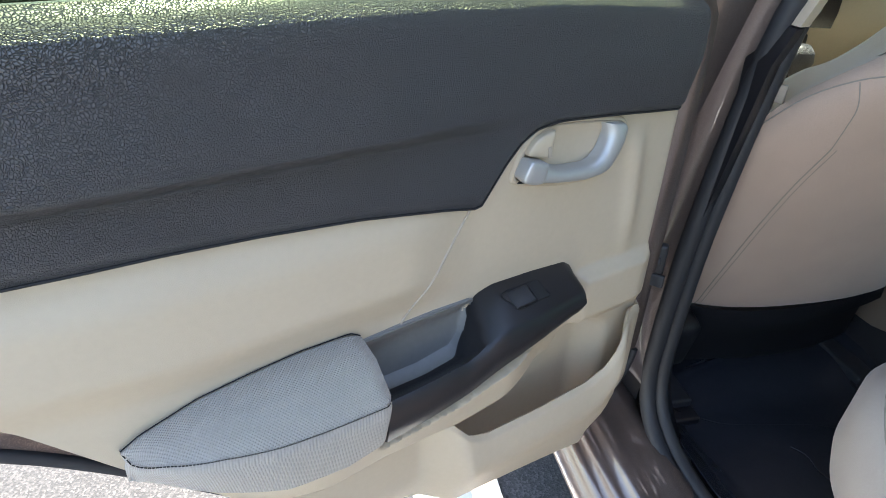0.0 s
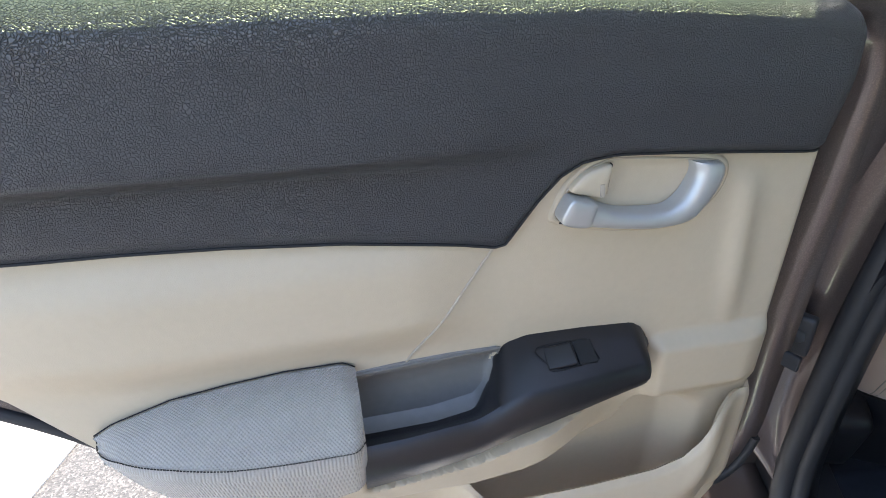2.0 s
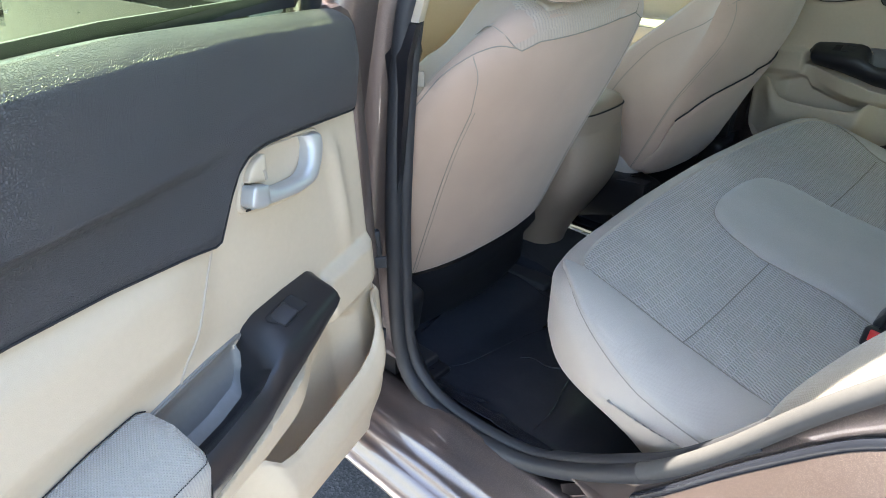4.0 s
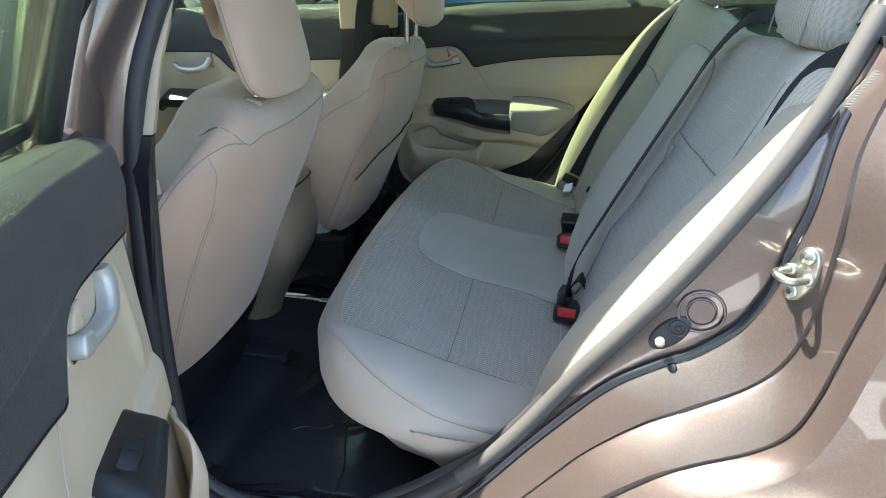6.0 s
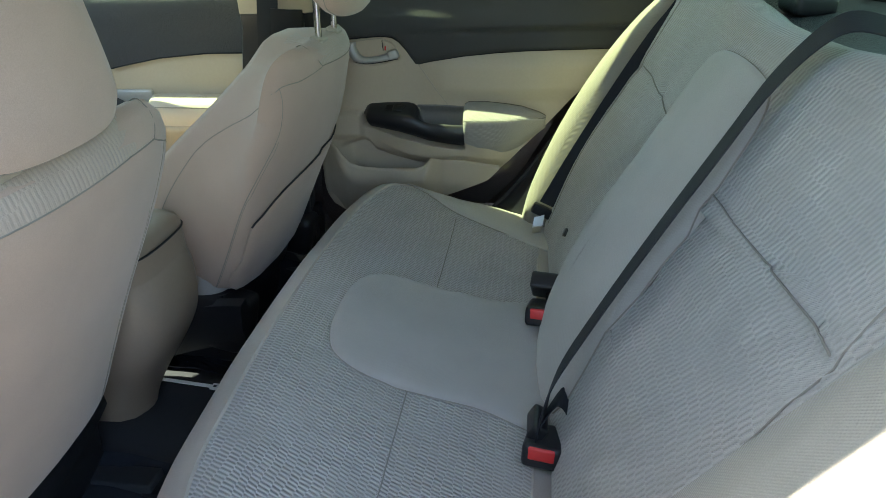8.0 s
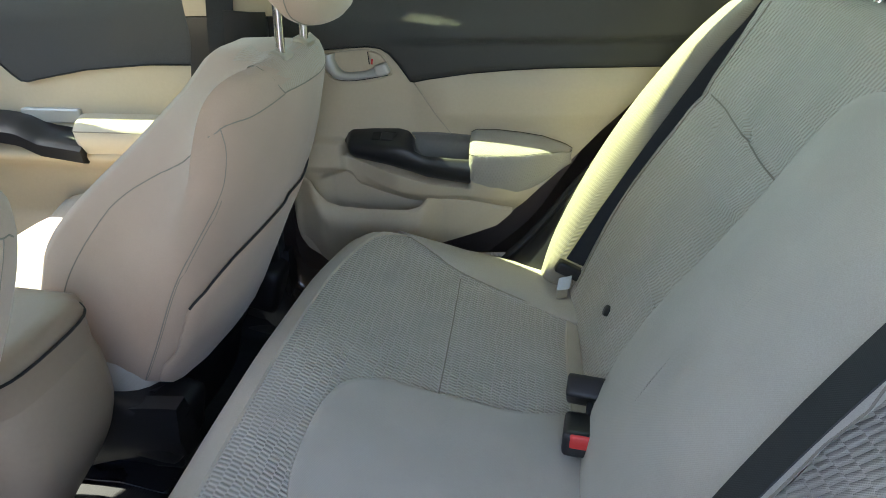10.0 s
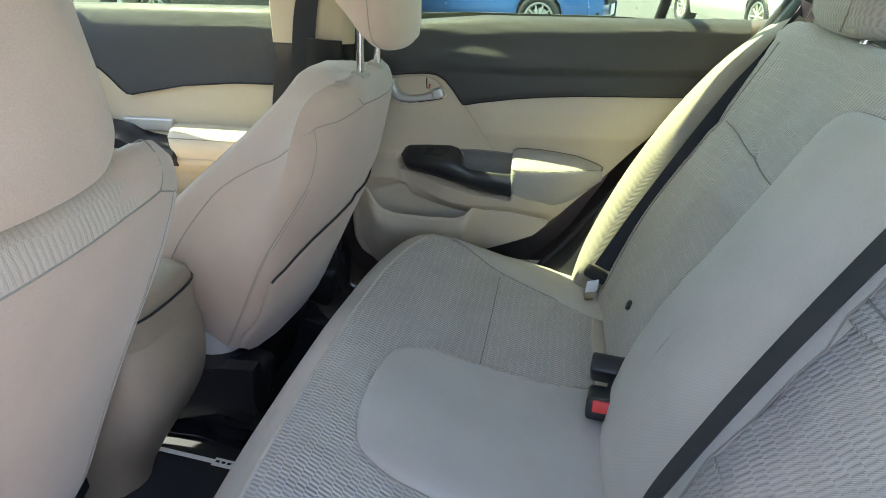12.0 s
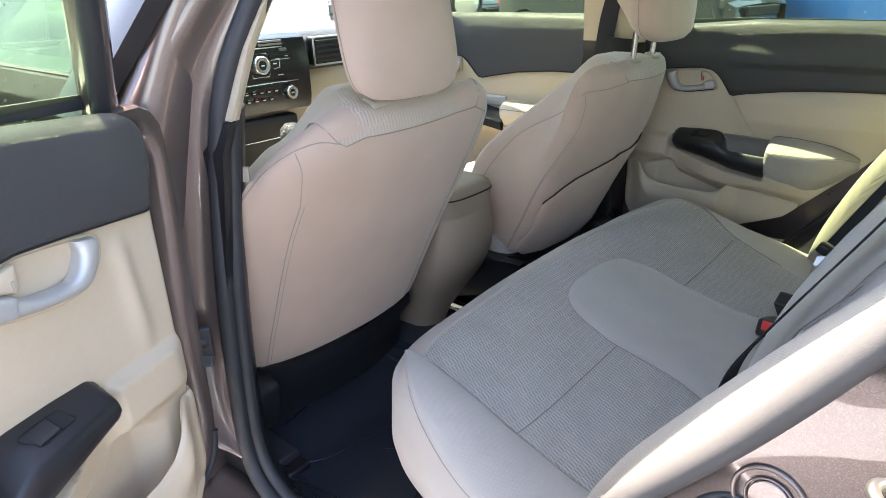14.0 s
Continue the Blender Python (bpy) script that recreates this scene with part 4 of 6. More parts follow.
            run = [(-cu, cs, -0.014), (-0.169, 0.498, -0.026), (-0.202, 0.479, -0.040), (-0.228, 0.450, -0.052), (-0.248, 0.406, -0.062), (-0.262, 0.330, -0.080), (-0.265, 0.220, -0.095), (-0.258, 0.100, -0.100), (-0.246, 0.020, -0.100)]
            crease = [(-0.197, 0.482, -0.036), (-0.192, 0.459, -0.021), (-0.191, 0.435, -0.014), (-0.187, 0.399, -0.014)]
            stitch = [(-0.187, 0.399, -0.014), (-0.190, 0.333, -0.018), (-0.187, 0.252, -0.022), (-0.183, 0.159, -0.023), (-0.180, 0.070, -0.023), (-0.176, 0.008, -0.023)]
        flip = lambda pts, du=0.0: [(-s * (q[0] + du) * 1.0, q[1], q[2]) for q in pts]
        sewn(flip(run))
        sewn(flip(crease), 0.0008)
        sewn(flip(stitch), 0.0010)
        sewn(flip(stitch, 0.007), 0.0007)
    if pocket:
        po = [(-0.212, 0.012), (-0.222, 0.10), (-0.226, 0.18), (-0.214, 0.205), (-0.17, 0.256), (-0.08, 0.288), (0.06, 0.312), (0.17, 0.315), (0.19, 0.29), (0.20, 0.10), (0.205, 0.02)]
        pl = [(p[0], p[1]) for p in catmull(po, 5, True)]

        def laid(u, v, w):
            co, nrm, _, _ = skin.find_nearest(on(u, v, 0.0))
            return co + nrm * w
        part("map_pocket", pillow(pl, ((0, 0.10), (0, 0.18)), [(0.0, -0.004), (0.0, 0.004), (0.004, 0.0065), (0.02, 0.0075), ("0.6", 0.008), ("0.3", 0.008), ("0.1", 0.008)], laid), SHELL, back, "flat map pocket on the seat's back")
        part("pocket_opening", tube([laid(p[0], p[1], 0.004) for p in catmull([(-0.228, 0.188), (-0.216, 0.208), (-0.17, 0.260), (-0.08, 0.292), (0.06, 0.316), (0.17, 0.319)], 6)], 0.0020, 6), SEAM_DARK, back, "dark opening of the pocket")
    tagx = on(-0.262 if cy < 0 else 0.262, 0.40, -0.06)
    if cy < 0:
        part("cloth_tag", block((0.030, 0.005, 0.022), tagx + Vector((0.0, -0.004, 0.03)), 0.0015, Matrix.Rotation(0.5, 4, 'Z')), BEIGE_DARK, back, "small brown woven tag")
    # lower skirt, frame and slides
    sk = [on(u, -0.012 - 0.012 * (1 - (u / 0.24) ** 2), -0.012) for u in spread(-0.225, 0.225, 16)]
    loops = [[q + Vector((0.004, 0, 0.012)), q + Vector((0.006, 0, -0.02)), q + Vector((-0.025, 0, -0.055)), q + Vector((-0.035, 0, -0.135)), q + Vector((-0.09, 0, -0.14)), q + Vector((-0.09, 0, 0.01))] for q in sk]
    part("lower_skirt", loft(loops, ring=True, caps=True), PLATE, seat, "dark plastic skirt under the back")
    for s in (-1, 1):
        open_side = s == inner and cy < 0
        loops = []
        for t in spread(0, 1, 12):
            x = bx - 0.30 + 0.315 * t
            z = 0.475 - 0.10 * (1 - t) ** 2
            loops.append([(x, cy + s * 0.215, z - 0.11 + 0.02 * t), (x, cy + s * 0.262, z - 0.10 + 0.02 * t), (x, cy + s * 0.272, z - 0.04), (x, cy + s * 0.262, z + 0.012), (x, cy + s * 0.235, z + 0.014)])
        if not open_side:
            part("side_cover", loft(loops, ring=True, caps=True), PLATE, seat, "black plastic recliner cover")
        part("rail", block((0.52, 0.045, 0.03), (bx - 0.22, cy + s * 0.19, 0.315), 0.006), RUBBER, seat, "dark steel seat rail")
        part("rail_foot", block((0.05, 0.05, 0.025), (bx + 0.045, cy + s * 0.19, 0.303), 0.006), PLATE, seat)
        if open_side:
            continue
        part("frame_leg", block((0.34, 0.03, 0.10), (bx - 0.20, cy + s * 0.205, 0.365), 0.008), PLATE, seat)
        part("recliner_cover", block((0.14, 0.10, 0.11), (bx - 0.062, cy + s * 0.215, 0.432), 0.022, Matrix.Rotation(0.25, 4, 'Y')), PLATE, seat, "rounded black recliner cover")
    # seat cushion
    co = both([(-0.04, 0.10), (-0.05, 0.22), (-0.14, 0.255), (-0.30, 0.262), (-0.43, 0.245), (-0.49, 0.18), (-0.505, 0.06)])
    cl = [(p[0], p[1]) for p in catmull(co, 5, True)]

    def put_c(u, v, w):
        if w > 0.9:
            z = 0.505 - 0.20 * u - 0.35 * max(0, -u - 0.42) + 0.03 * math.exp(-((abs(v) - 0.225) / 0.03) ** 2)
            return (bx + u, cy + v, z + w - 1.0)
        return (bx + u, cy + v, w)
    rings = [(0.08, 0.435), (0.03, 0.44), (0.01, 0.46), (0.0, 0.97), (0.012, 0.988), (0.03, 0.996), (0.05, 1.0), (0.10, 1.0), (0.15, 1.0), (0.2, 1.0)]
    part("cushion", pillow(cl, ((-0.32, 0), (-0.12, 0)), rings, put_c, 0.03), CLOTH_X, seat, "cloth seat cushion")
    # head restraint
    ho = [(0.128, -0.030), (0.134, 0.05), (0.131, 0.13), (0.105, 0.19), (0.055, 0.212), (-0.055, 0.212), (-0.105, 0.19), (-0.131, 0.13), (-0.134, 0.05), (-0.128, -0.030), (-0.104, -0.056), (-0.055, -0.066), (0.055, -0.066), (0.104, -0.056)]
    hl = [(p[0] * head_wide, p[1]) for p in catmull(ho, 5, True)]

    def put_h(u, v, w):
        w = w * deep if w < 0 else w
        return Vector((hx + head_lean * v + w - 0.02 * (u / 0.136) ** 2 - 0.015 * smoothstep(0.10, 0.21, v), cy + u, hz + v - 0.25 * w * smoothstep(0.05, -0.07, v)))
    rings = [("0.05", -0.078), ("0.35", -0.076), (0.084, -0.064), (0.062, -0.052), (0.038, -0.038), (0.014, -0.024), (0.002, -0.013), (0.004, -0.004), (0.016, 0.003), (0.04, 0.006), ("0.5", 0.007), ("0.05", 0.007)]
    hr = part("head_restraint", pillow(hl, ((-0.04, 0.07), (0.04, 0.07)), rings, put_h), SHELL, seat, "smooth beige head restraint")
    part("edge_seam", tube([put_h(p[0] * 0.985, 0.07 + (p[1] - 0.07) * 0.985, -0.008) for p in hl], 0.0007, 5, True), SEAM, hr)
    for u in (-0.054, 0.054):
        top = put_h(u, 0.0, -0.04)
        foot = on(u, 0.528, -0.036)
        part("post", tube([foot - Vector((0, 0, 0.03)), top], 0.0068, 12), CHROME, hr, "chrome post")
        part("post_collar", block((0.026, 0.040, 0.012), foot + Vector((0.002, 0, 0.007)), 0.0055, Matrix.Rotation(0.35, 4, 'Y')), BEIGE_DARK, hr, "grey-beige collar")
    return seat


driver_seat = front_seat(-0.350, -0.478, 25.0, -0.258, 1.036, 1.0, 1.0, -0.050, -0.15, 0.90, "beige cloth front seat with its head restraint pushed down", False)
passenger_seat = front_seat(0.395, -0.402, 25.5, -0.160, 1.060, 0.96, 1.7, -0.095, 0.0, 1.06, "beige cloth front seat with a map pocket, head restraint raised", True)


# ---- body of the car ----
car = thing("car", (0, 0, 0.0), "bronze-grey metallic saloon car with one rear door open", "car")
SEAL_LINE = [(-0.322, 1.12),  (-0.357, 0.98), (-0.392, 0.72), (-0.409, 0.52), (-0.405, 0.41), (-0.365, 0.355), (-0.280, 0.335), (-0.147, 0.349), (-0.046, 0.397), (0.036, 0.455), (0.090, 0.500), (0.149, 0.570), (0.216, 0.665), (0.277, 0.742), (0.331, 0.815), (0.382, 0.895), (0.437, 0.983), (0.485, 1.075), (0.535, 1.19), (0.525, 1.29), (0.43, 1.345), (0.25, 1.365), (0.0, 1.362), (-0.17, 1.335), (-0.262, 1.25)]


def lean_in(z):
    """How far the side leans in above the belt."""
    q = max(0.0, z - 0.90)
    return 0.42 * q * q / (q + 0.10)


def aperture(side):
    """The painted frame round a rear door opening, from its rubber seal to the outer skin."""
    n = len(SEAL_LINE)
    grow = [[0.0, 0.022, 0.030, 0.036, 0.075, 0.082, 0.090, 0.125]] * n
    rear = {10: 0.3, 11: 0.5, 12: 0.8, 13: 1.0, 14: 1.0, 15: 0.8, 16: 0.5, 17: 0.3}
    ys = [0.640, 0.644, 0.655, 0.665, 0.690, 0.705, 0.740, 0.762]
    loops = []
    c = Vector((0.08, 0.86))
    for k, y in enumerate(ys):
        lp = []
        for i, q in enumerate(SEAL_LINE):
            a, b = Vector(SEAL_LINE[i - 1]), Vector(SEAL_LINE[(i + 1) % n])
            t = (b - a).normalized()
            out = Vector((t.y, -t.x))
            g = grow[i][k]
            if k >= 1:
                g += 0.045 * rear.get(i, 0.0)
            low = smoothstep(0.50, 0.415, q[1])
            up = smoothstep(1.06, 1.18, q[1])
            yy = y + 0.020 * low * (k >= 4)
            if q[0] < -0.1 and q[1] > 0.42:
                g = (0.0, 0.018, 0.024, 0.028, 0.030, 0.032, 0.036, 0.060)[k]
                yy = (0.640, 0.648, 0.660, 0.675, 0.690, 0.705, 0.720, 0.735)[k]
            g *= (1 - 0.75 * up) * (1 - 0.98 * low)
            yy = 0.64 + (yy - 0.64) * (1 - 0.75 * up) * (1 - 0.97 * low) - lean_in(q[1])
            p = Vector(q) + out * g
            lp.append((p.x, side * yy, p.y))
        loops.append([Vector(v) for v in lp])
    smooth_loops = [catmull(lp, 5, True) for lp in loops]
    order = list(range(17 * 5, n * 5)) + list(range(0, 10 * 5 + 1))
    return loft([[lp[i] for i in order] for lp in smooth_loops]), smooth_loops


# curves of the stepped rear jamb, from the seal out to the skin: height over length at a given distance from the middle
JAMB = [
    (0.632, [(0.062, 0.478), (0.149, 0.580), (0.216, 0.675), (0.277, 0.752), (0.331, 0.825), (0.382, 0.910), (0.437, 0.993), (0.48, 1.081)]),
    (0.642, [(0.073, 0.478), (0.097, 0.503), (0.149, 0.570), (0.216, 0.665), (0.277, 0.742), (0.331, 0.815), (0.382, 0.900), (0.437, 0.983), (0.485, 1.075)]),
    (0.650, [(0.090, 0.492), (0.137, 0.552), (0.185, 0.610), (0.247, 0.678), (0.308, 0.719), (0.337, 0.733), (0.375, 0.764), (0.394, 0.791), (0.411, 0.828), (0.420, 0.869), (0.432, 0.914), (0.450, 0.996), (0.487, 1.070)]),
    (0.6485, [(0.092, 0.491), (0.139, 0.550), (0.187, 0.607), (0.250, 0.674), (0.311, 0.714), (0.341, 0.728), (0.380, 0.760), (0.400, 0.789), (0.417, 0.828), (0.426, 0.869), (0.438, 0.914), (0.455, 0.996), (0.490, 1.070)]),
    (0.668, [(0.096, 0.487), (0.143, 0.545), (0.191, 0.601), (0.254, 0.668), (0.315, 0.707), (0.346, 0.722), (0.386, 0.756), (0.406, 0.787), (0.422, 0.828), (0.431, 0.869), (0.442, 0.914), (0.458, 0.996), (0.492, 1.070)]),
    (0.692, [(0.110, 0.460), (0.175, 0.535), (0.221, 0.588), (0.283, 0.641), (0.342, 0.677), (0.398, 0.710), (0.431, 0.749), (0.448, 0.804), (0.453, 0.864), (0.456, 0.925), (0.463, 0.985), (0.496, 1.065)]),
    (0.6905, [(0.118, 0.464), (0.184, 0.541), (0.228, 0.591), (0.289, 0.641), (0.343, 0.671), (0.398, 0.705), (0.434, 0.744), (0.451, 0.799), (0.458, 0.858), (0.462, 0.928), (0.468, 0.985), (0.499, 1.062)]),
    (0.701, [(0.130, 0.470), (0.196, 0.551), (0.234, 0.595), (0.294, 0.640), (0.343, 0.664), (0.397, 0.699), (0.438, 0.739), (0.456, 0.794), (0.465, 0.848), (0.469, 0.931), (0.474, 0.986), (0.502, 1.060)]),
    (0.735, [(0.150, 0.430), (0.215, 0.530), (0.284, 0.594), (0.341, 0.628), (0.396, 0.653), (0.433, 0.682), (0.453, 0.731), (0.468, 0.808), (0.477, 0.853), (0.484, 0.900), (0.490, 0.970), (0.512, 1.058)]),
    (0.7335, [(0.158, 0.428), (0.222, 0.526), (0.300, 0.597), (0.352, 0.627), (0.403, 0.650), (0.440, 0.680), (0.459, 0.731), (0.474, 0.808), (0.483, 0.853), (0.490, 0.900), (0.496, 0.970), (0.516, 1.058)]),
    (0.755, [(0.165, 0.424), (0.232, 0.522), (0.333, 0.608), (0.391, 0.641), (0.433, 0.675), (0.458, 0.731), (0.474, 0.803), (0.490, 0.855), (0.499, 0.905), (0.504, 0.970), (0.522, 1.056)]),
    (0.772, [(0.172, 0.418), (0.242, 0.516), (0.345, 0.600), (0.402, 0.634), (0.443, 0.670), (0.467, 0.729), (0.482, 0.803), (0.497, 0.855), (0.506, 0.905), (0.511, 0.970), (0.528, 1.054)]),
]


def even(points, n):
    """n + 1 points at even steps along a line."""
    (x0, z0), points = points[0], list(points)
    if z0 < 0.52:
        points = [(x0 - 0.13, z0 - 0.125), (x0 - 0.055, z0 - 0.060)] + points
    p = [Vector(q) for q in catmull(points, 6)]
    d = [0.0]
    for a, b in zip(p, p[1:]):
        d.append(d[-1] + (b - a).length)
    out = []
    for k in range(n + 1):
        t = d[-1] * k / n
        i = max(j for j in range(len(d)) if d[j] <= t + 1e-9)
        i = min(i, len(p) - 2)
        f = (t - d[i]) / max(d[i + 1] - d[i], 1e-9)
        out.append(p[i].lerp(p[i + 1], f))
    return out


def jamb(side):
    drop = {4: (0.004, -0.007), 3: (0.001, -0.001)}
    loops = [[(q.x + drop.get(k, (0, 0))[0], side * (y - lean_in(q.y)), q.y + drop.get(k, (0, 0))[1]) for q in even(line, 70)] for k, (y, line) in enumerate(JAMB)]
    return loft(loops), loops


ap, ap_loops = aperture(-1)
frame_left = part("door_frame", thicken(ap, 0.003), PAINT, car, "painted rear door opening")
seal = [Vector((q.x, q.y + 0.004, q.z)) for q in ap_loops[0]]
k10 = 10 * 5
ring_seal = seal[17 * 5:] + seal[:k10 + 8]
part("door_opening_seal", tube(ring_seal, 0.013, 10), RUBBER, car, "black rubber door seal")
part("inner_seal", tube([q + Vector((0.007 if q.x < -0.1 and q.z < 1.2 else 0.0, 0.018, 0.008)) for q in ring_seal], 0.011, 8), RUBBER, car)
jl, jamb_left = jamb(-1)
part("rear_jamb", thicken(jl, 0.003), PAINT, car, "stepped painted rear door jamb")
jr, jamb_right = jamb(1)
part("rear_jamb", thicken(jr, 0.003), PAINT, car)
rear_run = [q for q in seal if q.x > 0.05 and q.z < 1.12]
part("grey_seal", tube([q + Vector((-0.006, -0.005, 0.005)) for q in rear_run], 0.0115, 10), GREY_SEAL, car, "grey flocked seal")
ap_r, apr_loops = aperture(1)
part("door_frame", thicken(ap_r, 0.003), PAINT, car)
part("door_opening_seal", tube([Vector((q.x, q.y - 0.004, q.z)) for q in apr_loops[0]], 0.013, 8, True), RUBBER, car)


for side in (-1, 1):
    # dark plastic lining inside the opening, down to the carpet
    low_run = [Vector(q) for q in SEAL_LINE[1:18]]
    rows = []
    for dy, dn in ((0.634, 0.0), (0.622, 0.006), (0.606, 0.004), (0.585, -0.018), (0.572, -0.055)):
        row = []
        for i, q in enumerate(low_run):
            a, b = low_run[max(i - 1, 0)], low_run[min(i + 1, len(low_run) - 1)]
            t = (b - a).normalized()
            out = Vector((t.y, -t.x))
            p = q - out * dn
            row.append((p.x, side * (dy - lean_in(q.y)), p.y))
        rows.append(catmull([Vector(v) for v in row], 4))
    part("opening_lining", thicken(loft(rows), 0.003), PLATE, car, "dark plastic lining of the opening")


def arch_low(x, base=0.205):
    z = base
    for ax in (0.80, -1.87):
        if abs(x - ax) < 0.345:
            z = max(z, 0.31 + math.sqrt(0.345 ** 2 - (x - ax) ** 2))
    return z


def belt(x):
    return line_at([(-2.72, 0.62), (-2.3, 0.74), (-1.5, 0.90), (-0.4, 0.955), (0.4, 0.99), (0.9, 1.02), (1.5, 0.98), (1.74, 0.88)], x)


def half_wide(x, z):
    y = line_at([(-2.72, 0.60), (-2.5, 0.76), (-2.1, 0.85), (-1.4, 0.872), (0.3, 0.872), (0.9, 0.868), (1.4, 0.82), (1.68, 0.70), (1.74, 0.62)], x)
    return y - 0.035 * smoothstep(0.75, 1.0, z) - 0.06 * smoothstep(0.40, 0.20, z) + 0.012 * math.exp(-((z - 0.80) / 0.03) ** 2)


def body_side(x0, x1, n, low, high, side, inset=0.0):
    return sheet(spread(x0, x1, n), low, high, lambda x, z: half_wide(x, z) - inset, 16, 0.003, side)


for side in (-1, 1):
    part("front_wing", body_side(-2.70, -1.40, 44, arch_low, belt, side), PAINT, car)
    # quarter panel, its front edge along the door opening
    run = [(q[0], q[2]) for q in (jamb_left if side < 0 else jamb_right)[-1]]
    loops = []
    for xq, zq in run:
        row = []
        for t in spread(0, 1, 26):
            x = xq + (1.72 - xq) * t ** 1.25
            lowz = arch_low(x)
            z = max(zq, lowz) if zq < lowz else zq
            top = belt(x) + 0.05 * smoothstep(0.5, 0.75, x)
            z = min(z, top) if x > 0.75 else z
            yo = half_wide(x, z) - lean_in(z) * smoothstep(0.9, 0.5, x)
            k = smoothstep(0.0, 0.09, x - xq)
            yy = (0.772 - lean_in(zq)) * (1 - k) + yo * k
            row.append((x, side * yy, z))
        loops.append(row)
    part("quarter_panel", thicken(loft(loops), 0.002), PAINT, car, "painted quarter panel")
    part("lower_quarter", body_side(0.25, 1.72, 40, arch_low, lambda x: max(arch_low(x) + 0.004, line_at([(0.25, 0.47), (0.45, 0.60), (1.72, 0.62)], x)), side), PAINT, car)
    # sill: stepped section
    sec = [(0.600, 0.295), (0.625, 0.345), (0.640, 0.350), (0.655, 0.346), (0.664, 0.338), (0.684, 0.331), (0.699, 0.327), (0.704, 0.322), (0.707, 0.312), (0.716, 0.308), (0.722, 0.306), (0.7255, 0.300), (0.7275, 0.291), (0.735, 0.287), (0.742, 0.283), (0.7445, 0.272), (0.752, 0.266), (0.757, 0.254), (0.757, 0.232), (0.74, 0.205), (0.62, 0.20)]
    loops = [[(x, side * y, z) for y, z in sec] for x in spread(-1.42, 0.44, 30)]
    part("sill", loft(loops, ring=True, caps=True), PAINT, car, "painted door sill")
    # pillars, roof rail
    part("roof_rail", tube([(-1.25, side * 0.66, 1.02), (-1.0, side * 0.59, 1.18), (-0.72, side * 0.532, 1.33), (-0.4, side * 0.514, 1.385), (0.0, side * 0.510, 1.40), (0.4, side * 0.510, 1.385), (0.62, side * 0.522, 1.32), (0.9, side * 0.57, 1.17), (1.15, side * 0.64, 1.03)], 0.042, 10, False, 0.8), PAINT, car, "roof rail and pillars")
    pl = [(-0.475, 0.66, 0.34), (-0.455, 0.668, 0.50), (-0.420, 0.672, 0.70), (-0.375, 0.668, 0.93), (-0.355, 0.625, 1.06), (-0.325, 0.560, 1.20), (-0.275, 0.490, 1.35)]
    loops = []
    for q in catmull([Vector(v) for v in pl], 5):
        loops.append([(q.x - 0.14, side * (q.y - 0.035), q.z), (q.x - 0.02, side * (q.y - 0.035), q.z), (q.x - 0.01, side * (q.y + 0.0), q.z), (q.x - 0.012, side * (q.y + 0.05), q.z), (q.x - 0.03, side * (q.y + 0.07), q.z), (q.x - 0.13, side * (q.y + 0.07), q.z)])
    bp = part("b_pillar", loft(loops, ring=True, caps=True), PAINT, car, "painted centre pillar")
    for a, b, m, lab, off in ((0.972, 1.36, BEIGE, "beige upper pillar cover", 0.006), (0.34, 0.970, PLATE, "black lower pillar cover", 0.004)):
        loops = []
        for q in catmull([Vector(v) for v in pl], 5):
            if a - 0.04 <= q.z <= b + 0.04:
                z = min(max(q.z, a), b)
                x = line_at([(v[2], v[0]) for v in pl], z)
                y = line_at([(v[2], v[1]) for v in pl], z) - 0.052 - off
                x -= 0.018
                loops.append([(x - 0.125, side * (y + 0.02), z), (x - 0.115, side * y, z), (x + 0.030, side * y, z), (x + 0.050, side * (y + 0.010), z), (x + 0.054, side * (y + 0.024), z), (x, side * (y + 0.03), z)])
        part("pillar_cover", loft(loops, ring=True, caps=True), m, bp, lab)

# check strap and its bolt on the open door's pillar
cs = part("check_strap", block((0.006, 0.11, 0.018), (-0.385, -0.735, 0.648), 0.002, Matrix.Rotation(-0.75, 4, 'Z')), RUBBER, car, "black steel door check strap")
part("strap_bracket", block((0.014, 0.05, 0.05), (-0.405, -0.690, 0.651), 0.005, Matrix.Rotation(-0.5, 4, 'Z')), RUBBER, cs)
part("bolt", disc(0.009, 0.014, (-0.396, -0.683, 0.652), (0.9, -0.4, 0), 6), GREY_SEAL, cs, "steel hexagon bolt")
for z in (0.45, 0.86):
    part("hinge", block((0.06, 0.075, 0.05), (-0.425, -0.755, z), 0.010, Matrix.Rotation(-0.6, 4, 'Z')), PAINT, car, "painted door hinge")

# striker, courtesy switch and plugs on the rear edge of the opening
def stretched(bm, c, way, k):
    way = Vector(way).normalized()
    for v in bm.verts:
        v.co += way * ((v.co - Vector(c)).dot(way) * (k - 1))
    return bm


face = Vector((-0.76, -0.62, 0.15)).normalized()
upw = Vector((0.0102, -0.0031, 0.0447)).normalized()
across = face.cross(upw).normalized()
sc = Vector((0.4375, -0.6744, 0.8473)) + face * 0.002
st = part("striker_plate", stretched(disc(0.0165, 0.008, sc, face, 28, 0.0, 0.0015), sc, upw, 1.95), STEEL, car, "zinc-plated striker plate")
loop_path = [(0.011, 0.002), (0.011, 0.022), (0.0095, 0.031), (0.004, 0.0355), (-0.004, 0.0355), (-0.0095, 0.031), (-0.011, 0.022), (-0.011, 0.002)]
part("striker_loop", tube(catmull([sc + across * a + face * b for a, b in loop_path], 4), 0.0042, 10), STEEL, st, "bent steel striker loop")
